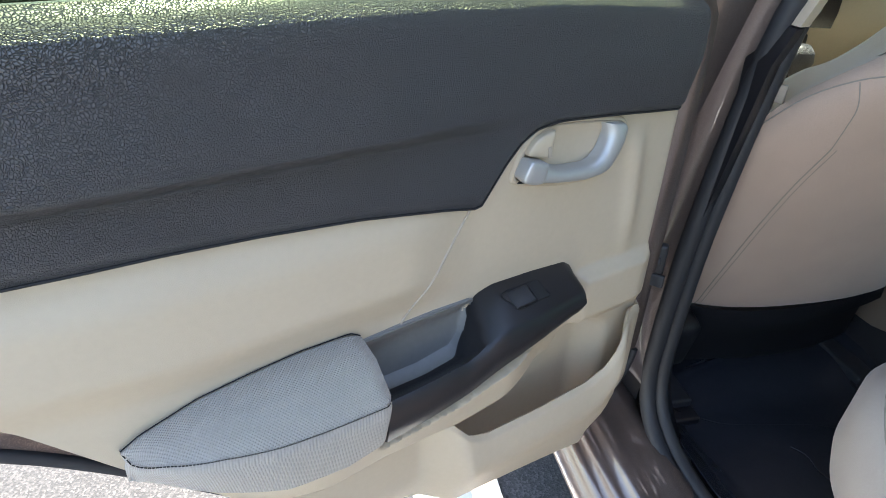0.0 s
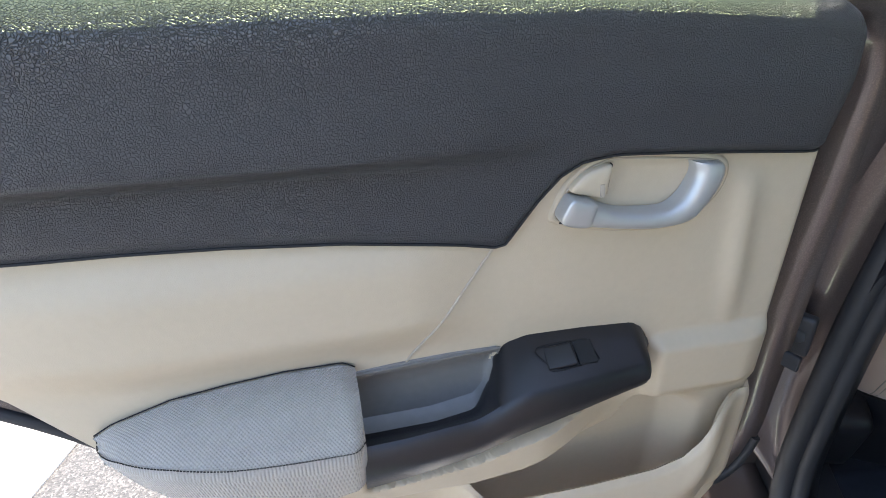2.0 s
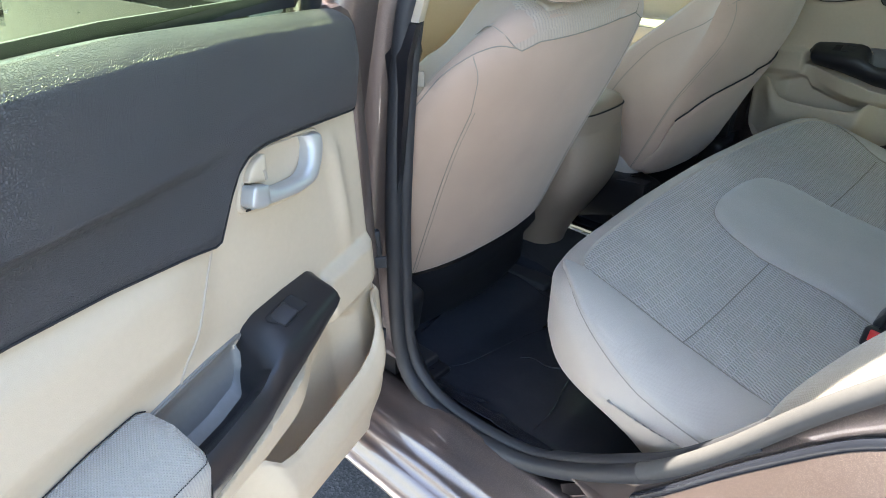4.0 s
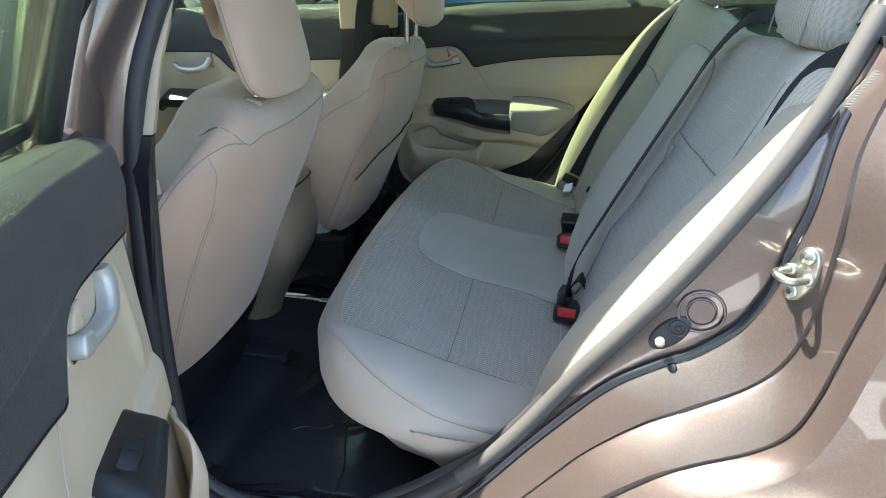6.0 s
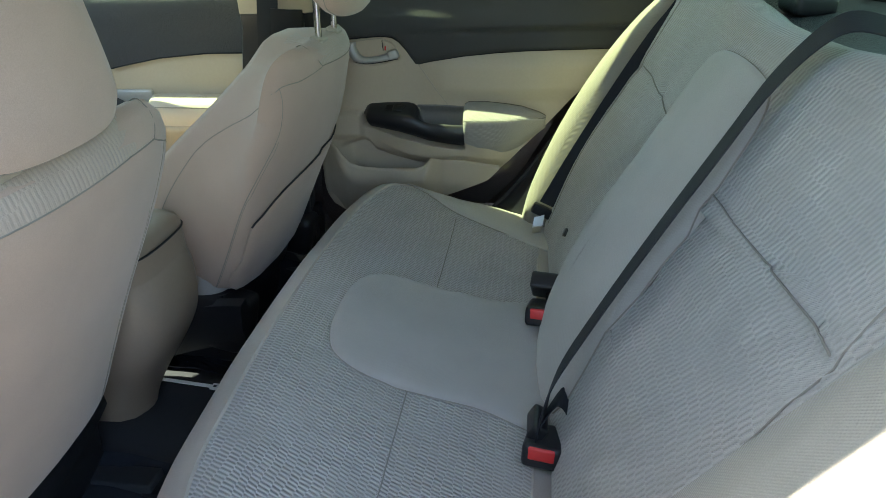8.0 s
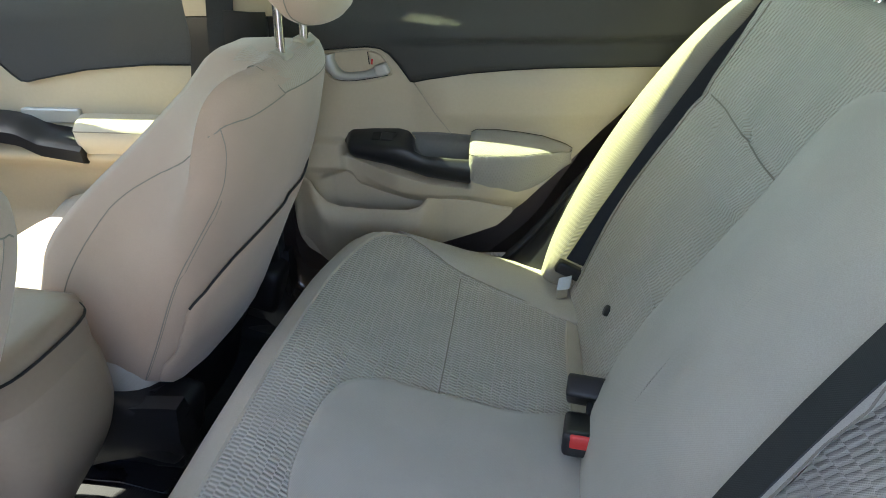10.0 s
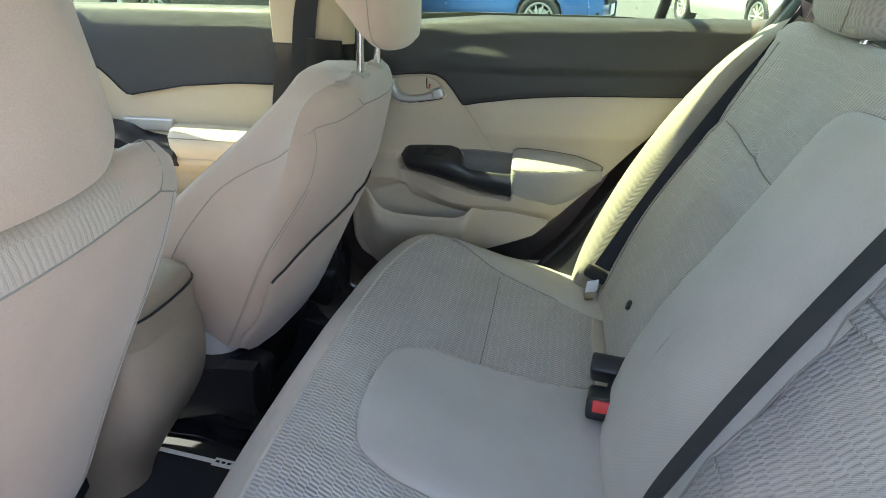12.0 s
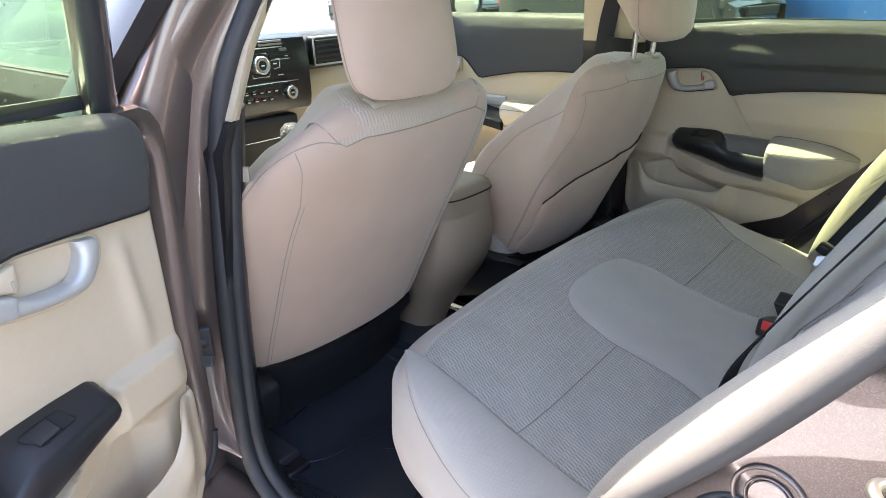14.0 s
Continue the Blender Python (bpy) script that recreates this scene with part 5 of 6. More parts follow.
for a in (-0.011, 0.011):
    part("loop_collar", disc(0.0066, 0.005, sc + across * a + face * 0.005, face, 16, 0.0, 0.0015), STEEL, st)
for k in (-0.0215, 0.0215):
    part("screw", disc(0.0088, 0.005, sc + upw * k + face * 0.005, face, 20, 0.0, 0.0018), STEEL, st)
    part("screw_socket", disc(0.0030, 0.0008, sc + upw * k + face * 0.0077, face, 6), GREY_SEAL, st)
bc = Vector((0.3166, -0.6478, 0.7474))
bw, run = Vector((-0.10, -0.99, 0.13)), Vector((0.72, 0.0, 0.69))
sw = part("switch_bezel", stretched(disc(0.0150, 0.008, bc, bw, 28, 0.0, 0.0025), bc, run, 1.9), RUBBER, car, "black rubber courtesy switch bezel")
bn, rn = bw.normalized(), run.normalized()
pin = bc - rn * 0.014 + bn * 0.003
part("switch_pin", disc(0.0058, 0.010, pin + bn * 0.004, bw, 16, 0.0, 0.0015), BEIGE_DARK, sw, "pale switch pin")
part("pin_tip", disc(0.0032, 0.006, pin + bn * 0.011, bw, 14, 0.0, 0.001), BEIGE_DARK, sw)
part("socket", disc(0.0110, 0.004, bc + rn * 0.012 + bn * 0.004, bw, 24, 0.0075), PLATE, sw)
part("socket_screw", disc(0.0042, 0.004, bc + rn * 0.012 + bn * 0.004, bw, 6), PLATE, sw)
pc, pn = Vector((0.3490, -0.6476, 0.7785)), Vector((-0.09, -0.99, 0.09)).normalized()
plug = part("plug", disc(0.0150, 0.003, pc, pn, 32, 0.0, 0.0008), PAINT, car, "painted round body plug", 30)
pu = pn.orthogonal().normalized()
pv = pn.cross(pu)
for r, thick, m in ((0.0168, 0.0010, PAINT), (0.0255, 0.0019, PAINT)):
    part("plug_rim", tube([pc + (pu * math.cos(a) + pv * math.sin(a)) * r + pn * 0.0006 for a in spread(0, 2 * math.pi, 40)[:-1]], thick, 8, True), m, plug)
# dark strip laid over the step's riser, standing in for its shaded, sky-reflecting paint
lip = []
for side_f, out in ((-0.04, 0.0003), (0.02, 0.0036), (0.16, 0.0050), (0.34, 0.0046), (0.46, 0.0030), (0.52, 0.0002)):
    row = []
    for a, b in zip(jamb_left[3], jamb_left[4]):
        row.append(Vector(a).lerp(Vector(b), side_f) + Vector((-0.45, -0.58, 0.62)) * out)
    lip.append(row[8:66])
part("step_shade", loft(lip), STEP_SHADE, car, "glossy black strip added for the shaded face of the jamb's step", 85)
part("step_tab", disc(0.0052, 0.008, (0.3225, -0.662, 0.7075), (-0.3, -0.8, 0.4), 14, 0.0, 0.002), RUBBER, car)

# roof, headliner, screens, bonnet, boot
def roof_sheet(lift, inset):
    loops = []
    for x in spread(-0.96, 0.62, 28):
        z = line_at([(-0.96, 1.262), (-0.74, 1.335), (-0.5, 1.395), (-0.1, 1.425), (0.3, 1.41), (0.62, 1.335)], x) + lift
        loops.append([(x, y * (0.517 - inset), z + 0.018 * (1 - y * y)) for y in spread(-1, 1, 16)])
    return thicken(loft(loops), 0.004)


part("roof", roof_sheet(0.0, 0.0), PAINT, car, "painted steel roof")
part("headliner", roof_sheet(-0.035, 0.02), BEIGE, car, "beige headliner")


def screen(a, b, wide_a, wide_b, bow):
    loops = []
    for t in spread(0, 1, 12):
        p = Vector(a).lerp(Vector(b), t)
        w = wide_a + (wide_b - wide_a) * t
        loops.append([(p.x + bow * y * y, y * w, p.z + 0.02 * math.sin(math.pi * t)) for y in spread(-1, 1, 14)])
    return thicken(loft(loops), 0.004)


part("windscreen", screen((-1.70, 0, 0.95), (-0.96, 0, 1.272), 0.66, 0.50, 0.12), CLEAR, car, "clear windscreen")
part("rear_screen", screen((1.16, 0, 1.03), (0.62, 0, 1.345), 0.60, 0.48, -0.10), GLASS, car, "tinted rear window")
bon = [[(x, y * half_wide(x, 0.9) * 0.985, line_at([(-2.72, 0.66), (-2.5, 0.76), (-2.0, 0.88), (-1.55, 0.955)], x) + 0.03 * (1 - y * y) * smoothstep(-2.72, -2.3, x)) for y in spread(-1, 1, 16)] for x in spread(-2.72, -1.50, 24)]
part("bonnet", thicken(loft(bon), 0.004), PAINT, car, "painted bonnet")
boot = [[(x, y * (half_wide(x, 0.95) - 0.02), line_at([(1.10, 1.045), (1.3, 1.05), (1.6, 1.03), (1.73, 0.97)], x) + 0.015 * (1 - y * y)) for y in spread(-1, 1, 16)] for x in spread(1.08, 1.73, 12)]
part("boot_lid", thicken(loft(boot), 0.004), PAINT, car, "painted boot lid")
for x, s in ((-2.72, -1), (1.74, 1)):
    loops = []
    for y in spread(-1, 1, 24):
        yy = 0.84 * y
        xx = x - s * 0.22 * abs(y) ** 3
        loops.append([(xx - s * 0.06, yy, 0.22), (xx, yy, 0.28), (xx + s * 0.03, yy, 0.45), (xx, yy, 0.62), (xx - s * 0.03, yy, 0.90 if s > 0 else 0.68), (xx - s * 0.12, yy, 0.96 if s > 0 else 0.68), (xx - s * 0.12, yy, 0.22)])
    part("bumper", loft(loops, ring=True, caps=True), PAINT, car, "painted bumper")


def wheel(parent, x, y, side, r=0.315):
    c = (x, y, r)
    tyre = part("wheel", disc(r, 0.20, c, (0, side, 0), 40, 0.215, 0.03), RUBBER, parent, "black tyre on a silver alloy rim")
    part("rim", disc(0.218, 0.16, c, (0, side, 0), 40, 0.185, 0.01), SILVER, tyre)
    for k in range(10):
        a = 2 * math.pi * k / 10
        q = Vector((math.cos(a), 0, math.sin(a)))
        mid = Vector(c) + q * 0.115 + Vector((0, side * 0.055, 0))
        part("spoke", block((0.175, 0.02, 0.026), mid, 0.005, Matrix.Rotation(-a, 4, 'Y')), SILVER, tyre)
    part("hub", disc(0.04, 0.03, Vector(c) + Vector((0, side * 0.06, 0)), (0, side, 0), 20), SILVER, tyre)
    part("brake_disc", disc(0.14, 0.02, Vector(c) + Vector((0, side * 0.005, 0)), (0, side, 0), 28), STEEL, tyre)
    return tyre


for x in (0.80, -1.87):
    for s in (-1, 1):
        wheel(car, x, s * 0.76, s)
part("underbody", block((3.9, 1.30, 0.05), (-0.5, 0, 0.235), 0.01), RUBBER, car)

# ---- cabin floor, shelf ----
def floor_sheet():
    loops = []
    for x in spread(-1.75, 0.45, 60):
        row = []
        for y in spread(-0.63, 0.63, 60):
            z = 0.292 + 0.030 * math.exp(-(y / 0.13) ** 4) + 0.05 * smoothstep(0.54, 0.62, abs(y)) + 0.25 * smoothstep(-1.45, -1.75, x)
            z += 0.02 * smoothstep(-0.42, -0.52, x)
            row.append((x, y, z))
        loops.append(row)
    return thicken(loft(loops), 0.004)


single("floor", floor_sheet(), CARPET, (0, 0, 0.29), "black carpeted car floor", "floor", kind="structure")


def crumpled_mat(x0, x1, y0, y1, seed):
    loops = []
    for x in spread(x0, x1, 150):
        row = []
        for y in spread(y0, y1, 90):
            v = Vector((x * 9 + seed, y * 9, 0.3))
            w = noise.noise(v * 0.6) * 0.005 + abs(noise.noise(v * 1.7)) * 0.0018
            w += 0.0028 * max(0.0, 1 - abs(noise.noise(v * 0.4 + Vector((3, 0, 0)))) * 24)
            z = 0.303 + w + 0.030 * math.exp(-(y / 0.13) ** 4) + 0.05 * smoothstep(0.54, 0.62, abs(y)) + 0.02 * smoothstep(-0.42, -0.52, x)
            row.append((x, y, z))
        loops.append(row)
    return thicken(loft(loops), 0.002)


for y0, y1, sd in ((-0.60, -0.12, 1.0), (0.12, 0.60, 7.0)):
    cover = single("floor_cover", crumpled_mat(-0.80, 0.05, y0, y1, sd), FILM, (-0.3, (y0 + y1) / 2, 0.30), "crinkled glossy black protective sheet on the floor", "floor cover", "floor covers")
    for k, (xa, ya, xb, yb) in enumerate(((-0.44, y0 + 0.03, -0.30, y1 - 0.05), (-0.20, y0 + 0.06, -0.24, y1 - 0.02), (-0.34, y0 + 0.20, -0.05, y0 + 0.27))):
        ln = []
        for t in spread(0, 1, 24):
            x, y = xa + (xb - xa) * t + 0.012 * math.sin(7 * t + k), ya + (yb - ya) * t + 0.006 * math.sin(17 * t)
            ln.append((x, y, 0.3115 + 0.030 * math.exp(-(y / 0.13) ** 4) + 0.05 * smoothstep(0.54, 0.62, abs(y)) + 0.02 * smoothstep(-0.42, -0.52, x) + 0.0015 * math.sin(23 * t)))
        part("fold", tube(ln, 0.0013, 6), FILM, cover, "sharp glossy fold")
part_c = thing("paper_label", (-0.475, 0.058, 0.345), "narrow white printed paper strip on the floor", "label")
turn = Matrix.Rotation(-0.10, 4, 'Z')
part("paper", block((0.150, 0.009, 0.0014), (-0.478, 0.060, 0.3475), 0.0005, turn), WHITE, part_c)
part("paper_end", block((0.038, 0.018, 0.0016), (-0.420, 0.054, 0.3480), 0.0005, turn), WHITE, part_c)
for k in range(3):
    part("print_bar", block((0.007, 0.0045, 0.0008), (-0.431 + 0.011 * k, 0.0555 - 0.0011 * k, 0.3492), 0.0002, turn), SEAM_DARK, part_c)

shelf = [[(x, y * 0.62, 1.0 + 0.012 * smoothstep(0.52, 0.6, x)) for y in spread(-1, 1, 20)] for x in spread(0.50, 1.12, 12)]
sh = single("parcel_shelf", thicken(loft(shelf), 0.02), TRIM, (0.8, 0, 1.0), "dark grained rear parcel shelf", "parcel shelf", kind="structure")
for y in (-0.36, 0.36):
    part("speaker_grille", disc(0.085, 0.014, (0.80, y, 1.018), (0, 0, 1), 32), PLATE, sh, "black speaker grille")
    part("belt_guide", block((0.06, 0.09, 0.03), (0.58, y * 1.05 - 0.13 * (1 if y > 0 else -1), 1.022), 0.01), PLATE, sh, "dark belt outlet")
for s in (-1, 1):
    cp = [[(x, s * y2, z) for (x, y2, z) in [(x, 0.640 - 0.42 * max(0, z - 1.0), z) for z in spread(0.98, max(1.0, line_at([(0.44, 1.16), (0.55, 1.34), (0.62, 1.33), (0.98, 1.12)], x)), 8)]] for x in spread(0.50, 0.98, 12)]
    part("c_pillar_cover", thicken(loft(cp), 0.004), BEIGE, car, "beige rear pillar cover")
    # panel that closes the cabin behind the seat
part("rear_bulkhead", thicken(loft([[(0.33 + 0.45 * t, y, 0.30 + 0.70 * t) for y in spread(-0.66, 0.66, 6)] for t in spread(0, 1, 6)]), 0.004), RUBBER, car)
part("fire_wall", thicken(loft([[(-1.62, y, z) for y in spread(-0.70, 0.70, 6)] for z in spread(0.25, 0.97, 6)]), 0.004), RUBBER, car)

# ---- front doors ----
def front_door(side, label):
    d = thing("front_door", (-1.30, side * 0.75, 0.30), label, "car door", "front doors")
    tl = [(-1.40, 0.912), (-0.97, 0.905), (-0.95, 0.895), (-0.93, 0.875), (-0.905, 0.848), (-0.89, 0.839), (-0.86, 0.846), (-0.75, 0.866), (-0.62, 0.877), (-0.50, 0.878)]
    low_t = lambda x: line_at(tl, x)
    hi = lambda x: 1.038 - 0.02 * smoothstep(-1.0, -1.4, x)
    dep = lambda x, z: 0.640 - 0.012 * smoothstep(0.90, 0.98, z) + 0.028 * max(0.0, (z - 0.96) / 0.078) ** 6
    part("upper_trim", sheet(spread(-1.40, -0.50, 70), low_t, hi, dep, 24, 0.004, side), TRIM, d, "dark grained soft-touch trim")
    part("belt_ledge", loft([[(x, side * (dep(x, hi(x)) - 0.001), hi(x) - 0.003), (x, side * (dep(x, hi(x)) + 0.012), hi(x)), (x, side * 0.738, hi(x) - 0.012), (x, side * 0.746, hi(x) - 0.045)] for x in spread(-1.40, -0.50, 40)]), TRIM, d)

    def pd(x, z):
        y = 0.648 + 0.02 * smoothstep(0.5, 0.35, z)
        y -= 0.05 * math.exp(-((z - 0.70) / 0.03) ** 2) * smoothstep(-1.25, -1.05, x) * smoothstep(-0.50, -0.6, x)
        y -= 0.04 * smoothstep(0.56, 0.5, z) * smoothstep(0.36, 0.42, z)
        return y
    part("inner_panel", sheet(spread(-1.40, -0.50, 90), lambda x: 0.34, lambda x: low_t(x) + 0.005, pd, 70, 0.003, side), BEIGE, d, "beige moulded plastic panel")
    part("trim_gap", tube([(x, side * 0.6385, low_t(x)) for x in spread(-1.38, -0.50, 60)], 0.0018, 6), SEAM_DARK, d)
    # plate, armrest
    loops = []
    for x in spread(-1.16, -0.77, 40):
        zt = line_at([(-1.16, 0.775), (-1.14, 0.788), (-0.95, 0.782), (-0.90, 0.775), (-0.86, 0.755), (-0.77, 0.742)], x)
        zr = zt - 0.022
        loops.append([(x, side * 0.650, zt - 0.004), (x, side * 0.640, zt), (x, side * 0.590, zr + 0.004), (x, side * 0.582, zr - 0.003), (x, side * 0.584, zr - 0.028), (x, side * 0.60, zr - 0.034)])
    pl = part("switch_plate", loft(loops, ring=True, caps=True), PLATE, d, "satin black armrest plate")
    part("window_switch", block((0.06, 0.024, 0.008), (-1.02, side * 0.615, 0.778), 0.002, Matrix.Rotation(side * 0.5, 4, 'X')), PLATE, pl)
    part("pull_cup", block((0.13, 0.014, 0.03), (-0.855, side * 0.645, 0.772), 0.005), SILVER, d, "grey grab cup edge")
    loops = []
    for x in spread(-0.785, -0.52, 30):
        r = smoothstep(-0.785, -0.772, x)
        yi = 0.60 - 0.018 * r
        loops.append([(x, side * 0.655, 0.775), (x, side * 0.635, 0.777 + 0.002 * r), (x, side * (yi + 0.012), 0.768 + 0.002 * r), (x, side * yi, 0.758), (x, side * (yi + 0.002), 0.735), (x, side * (yi + 0.02), 0.705), (x, side * 0.65, 0.69)])
    ar = part("armrest_pad", loft(loops, ring=True, caps=True), VINYL, d, "beige padded armrest")
    part("stitching", tube([lp[3] for lp in loops], 0.0012, 5), SEAM, ar)
    # pull
    bl = catmull(mirrored([(-1.10, 0.632, 0.862), (-1.07, 0.620, 0.852), (-1.02, 0.617, 0.850), (-0.985, 0.622, 0.862), (-0.972, 0.634, 0.885)], side), 5)
    part("pull", tube(bl, 0.010, 8), SILVER, d, "silver-painted door pull")
    part("pull_dish", block((0.13, 0.012, 0.055), (-1.035, side * 0.6455, 0.880), 0.006), BEIGE_DARK, d)
    # shell, window
    body = sheet(spread(-1.40, -0.455, 40), lambda x: 0.30, lambda x: 1.0, lambda x, z: half_wide(x, z), 20, 0.003, side)
    part("door_skin", body, PAINT, d, "bronze-grey painted outer skin")
    gl = []
    for x in spread(-1.28, -0.42, 30):
        top = line_at([(-1.28, 1.02), (-1.0, 1.18), (-0.72, 1.33), (-0.4, 1.365), (-0.33, 1.36)], x)
        gl.append([(x, side * (0.735 - 0.57 * (z - 1.0)), z) for z in spread(0.995, max(1.01, top), 10)])
    part("glass", thicken(loft(gl), 0.004), GLASS, d, "green-tinted door glass")
    part("rear_post", ribbon(mirrored([(-0.475, 0.755, 0.98), (-0.42, 0.70, 1.08), (-0.35, 0.62, 1.22), (-0.31, 0.545, 1.36)], side), (1, 0, 0), 0.045, 0.012), PLATE, d, "black window post")
    part("belt_seal", ribbon(mirrored([(-1.28, 0.725, 1.012), (-0.9, 0.728, 1.02), (-0.48, 0.728, 1.022)], side), (0, 0, 1), 0.008, 0.003), RUBBER, d)
    part("outer_handle", tube(mirrored([(-0.68, 0.85, 0.88), (-0.65, 0.895, 0.885), (-0.56, 0.895, 0.892), (-0.52, 0.86, 0.894)], side), 0.012, 8), PAINT, d)
    # mirror
    loops = []
    for t in spread(0, 1, 14):
        a = math.sin(math.pi * (0.08 + 0.84 * t)) ** 0.5
        loops.append([(-1.17 - 0.04 * a + 0.055 * a * math.cos(2 * math.pi * j / 20), side * (0.80 + 0.20 * t), 1.055 + 0.070 * a * math.sin(2 * math.pi * j / 20)) for j in range(20)])
    mi = part("side_mirror", loft(loops, ring=True, caps=True), PAINT, d, "painted side mirror housing")
    part("mirror_glass", block((0.004, 0.155, 0.095), (-1.150, side * 0.90, 1.055), 0.0015), CHROME, mi, "mirror glass")
    part("mirror_rim", tube(catmull([(-1.148, side * (0.90 + 0.082 * math.cos(a)), 1.055 + 0.053 * math.sin(a)) for a in (2 * math.pi * j / 12 for j in range(12))], 3, True), 0.007, 6, True), RUBBER, mi)
    part("mirror_arm", block((0.06, 0.09, 0.03), (-1.19, side * 0.775, 1.015), 0.01), RUBBER, mi)
    return d


front_door(1, "beige and black front car door, closed")
front_door(-1, "bronze-grey front car door, closed")

# ---- console ----
con = thing("centre_console", (-0.6, 0.0, 0.30), "taupe plastic centre console with padded lid", "console")
loops = []
for z in spread(0.315, 0.672, 26):
    t = (z - 0.315) / 0.357
    xr = -0.535 + 0.115 * smoothstep(0.0, 0.75, t) - 0.012 * smoothstep(0.85, 1.0, t)
    w = 0.050 + 0.045 * smoothstep(0, 0.65, t)
    loops.append([(xr - 0.42, -w, z), (xr - 0.10, -w - 0.004, z), (xr - 0.035, -w, z), (xr - 0.012, -w + 0.012, z), (xr, -w + 0.035, z), (xr + 0.003, 0, z), (xr, w - 0.035, z), (xr - 0.012, w - 0.012, z), (xr - 0.035, w, z), (xr - 0.10, w + 0.004, z), (xr - 0.42, w, z)])
part("console_body", loft(loops, ring=True, caps=True), CONSOLE, con, "taupe moulded console body")
loops = []
for z, g in ((0.676, -0.002), (0.680, 0.004), (0.695, 0.006), (0.706, 0.003), (0.714, -0.006), (0.718, -0.022)):
    w = 0.096 + g
    xr = -0.432 + g
    lp = [(xr - 0.34, -w), (xr - 0.06, -w), (xr - 0.02, -w + 0.014), (xr, -w + 0.045), (xr, w - 0.045), (xr - 0.02, w - 0.014), (xr - 0.06, w), (xr - 0.34, w)]
    loops.append([(q[0], q[1], z + 0.006 * (q[0] + 0.45)) for q in [(p[0], p[1]) for p in catmull(lp, 4, True)]])
part("console_lid", loft(loops, ring=True, caps=True), CONSOLE, con, "taupe padded console lid")
part("lid_band", loft([[(q[0] * 1.0 + 0.0035 * (1 if q[0] > -0.5 else 0), q[1] * 1.02, z) for q in [(p[0], p[1]) for p in catmull([(-0.77, -0.097), (-0.49, -0.097), (-0.448, -0.083), (-0.428, -0.05), (-0.428, 0.05), (-0.448, 0.083), (-0.49, 0.097), (-0.77, 0.097)], 4, True)]] for z in (0.655, 0.660, 0.690, 0.694)], ring=True, caps=True), CONSOLE, con, "taupe band under the lid")
part("lid_gap", tube([(p[0], p[1], 0.697) for p in catmull([(-0.60, -0.102), (-0.49, -0.102), (-0.444, -0.086), (-0.422, -0.05), (-0.422, 0.05), (-0.444, 0.086), (-0.49, 0.102), (-0.60, 0.102)], 4)], 0.0018, 6), SEAM_DARK, con)
part("front_tunnel", block((0.45, 0.20, 0.28), (-1.05, 0, 0.46), 0.03), PLATE, con, "black console tray")
gear = thing("gear_lever", (-1.02, -0.045, 0.60), "dark gear lever with a rounded knob", "gear lever")
part("shaft", tube([(-1.02, -0.045, 0.59), (-1.0, -0.045, 0.74)], 0.010, 10), CHROME, gear)
kn = [[(-0.998 + r * math.cos(2 * math.pi * j / 18), -0.045 + r * math.sin(2 * math.pi * j / 18), z) for j in range(18)] for z, r in ((0.725, 0.012), (0.74, 0.024), (0.760, 0.031), (0.78, 0.028), (0.795, 0.016))]
part("knob", loft(kn, ring=True, caps=True), TRIM, gear, "dark leather knob")

# ---- dashboard ----
dash = thing("dashboard", (-1.30, 0, 0.60), "dark dashboard with centre stack and beige lower half", "dashboard")
prof = [(-1.60, 0.965), (-1.45, 0.995), (-1.32, 1.005), (-1.255, 1.000), (-1.225, 0.985), (-1.215, 0.955), (-1.235, 0.90), (-1.28, 0.86), (-1.40, 0.84), (-1.60, 0.84)]
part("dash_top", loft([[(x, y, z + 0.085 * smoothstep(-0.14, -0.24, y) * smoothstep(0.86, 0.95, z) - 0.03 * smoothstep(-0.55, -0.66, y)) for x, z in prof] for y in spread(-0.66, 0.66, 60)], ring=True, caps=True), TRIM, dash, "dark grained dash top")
prof2 = [(-1.26, 0.90), (-1.225, 0.86), (-1.235, 0.78), (-1.275, 0.68), (-1.35, 0.58), (-1.50, 0.56), (-1.55, 0.88)]
part("dash_lower", loft([[(x, y, z) for x, z in prof2] for y in spread(-0.66, 0.66, 30)], ring=True, caps=True), BEIGE, dash, "beige lower dash")
PIANO = plain("gloss_black_plastic", (0.010, 0.010, 0.012), 0.24, relief=0.0, vary=0.05)
PRINT = plain("pale_print", (0.55, 0.56, 0.58), 0.5, relief=0.0)
MID = 0.004
sp = [(-1.235, 1.003), (-1.205, 0.992), (-1.190, 0.93), (-1.190, 0.83), (-1.198, 0.792), (-1.26, 0.782), (-1.30, 0.99)]
stack = part("radio_panel", loft([[(x + 0.022 * (abs(y) / 0.165) ** 3, y + MID, z) for x, z in sp] for y in spread(-0.165, 0.165, 20)], ring=True, caps=True), PIANO, dash, "gloss black radio and climate panel")
part("lower_bin", block((0.12, 0.26, 0.17), (-1.255, MID, 0.692), 0.015), PLATE, stack, "black storage bin")
part("bin_edge", block((0.004, 0.17, 0.003), (-1.193, MID - 0.01, 0.715), 0.001), CHROME, stack)


def on_stack(y, z, out=0.0):
    x = line_at([(0.78, -1.200), (0.83, -1.190), (0.93, -1.190), (0.992, -1.205)], z) + 0.022 * (abs(y) / 0.165) ** 3
    return Vector((x + out, y + MID, z))


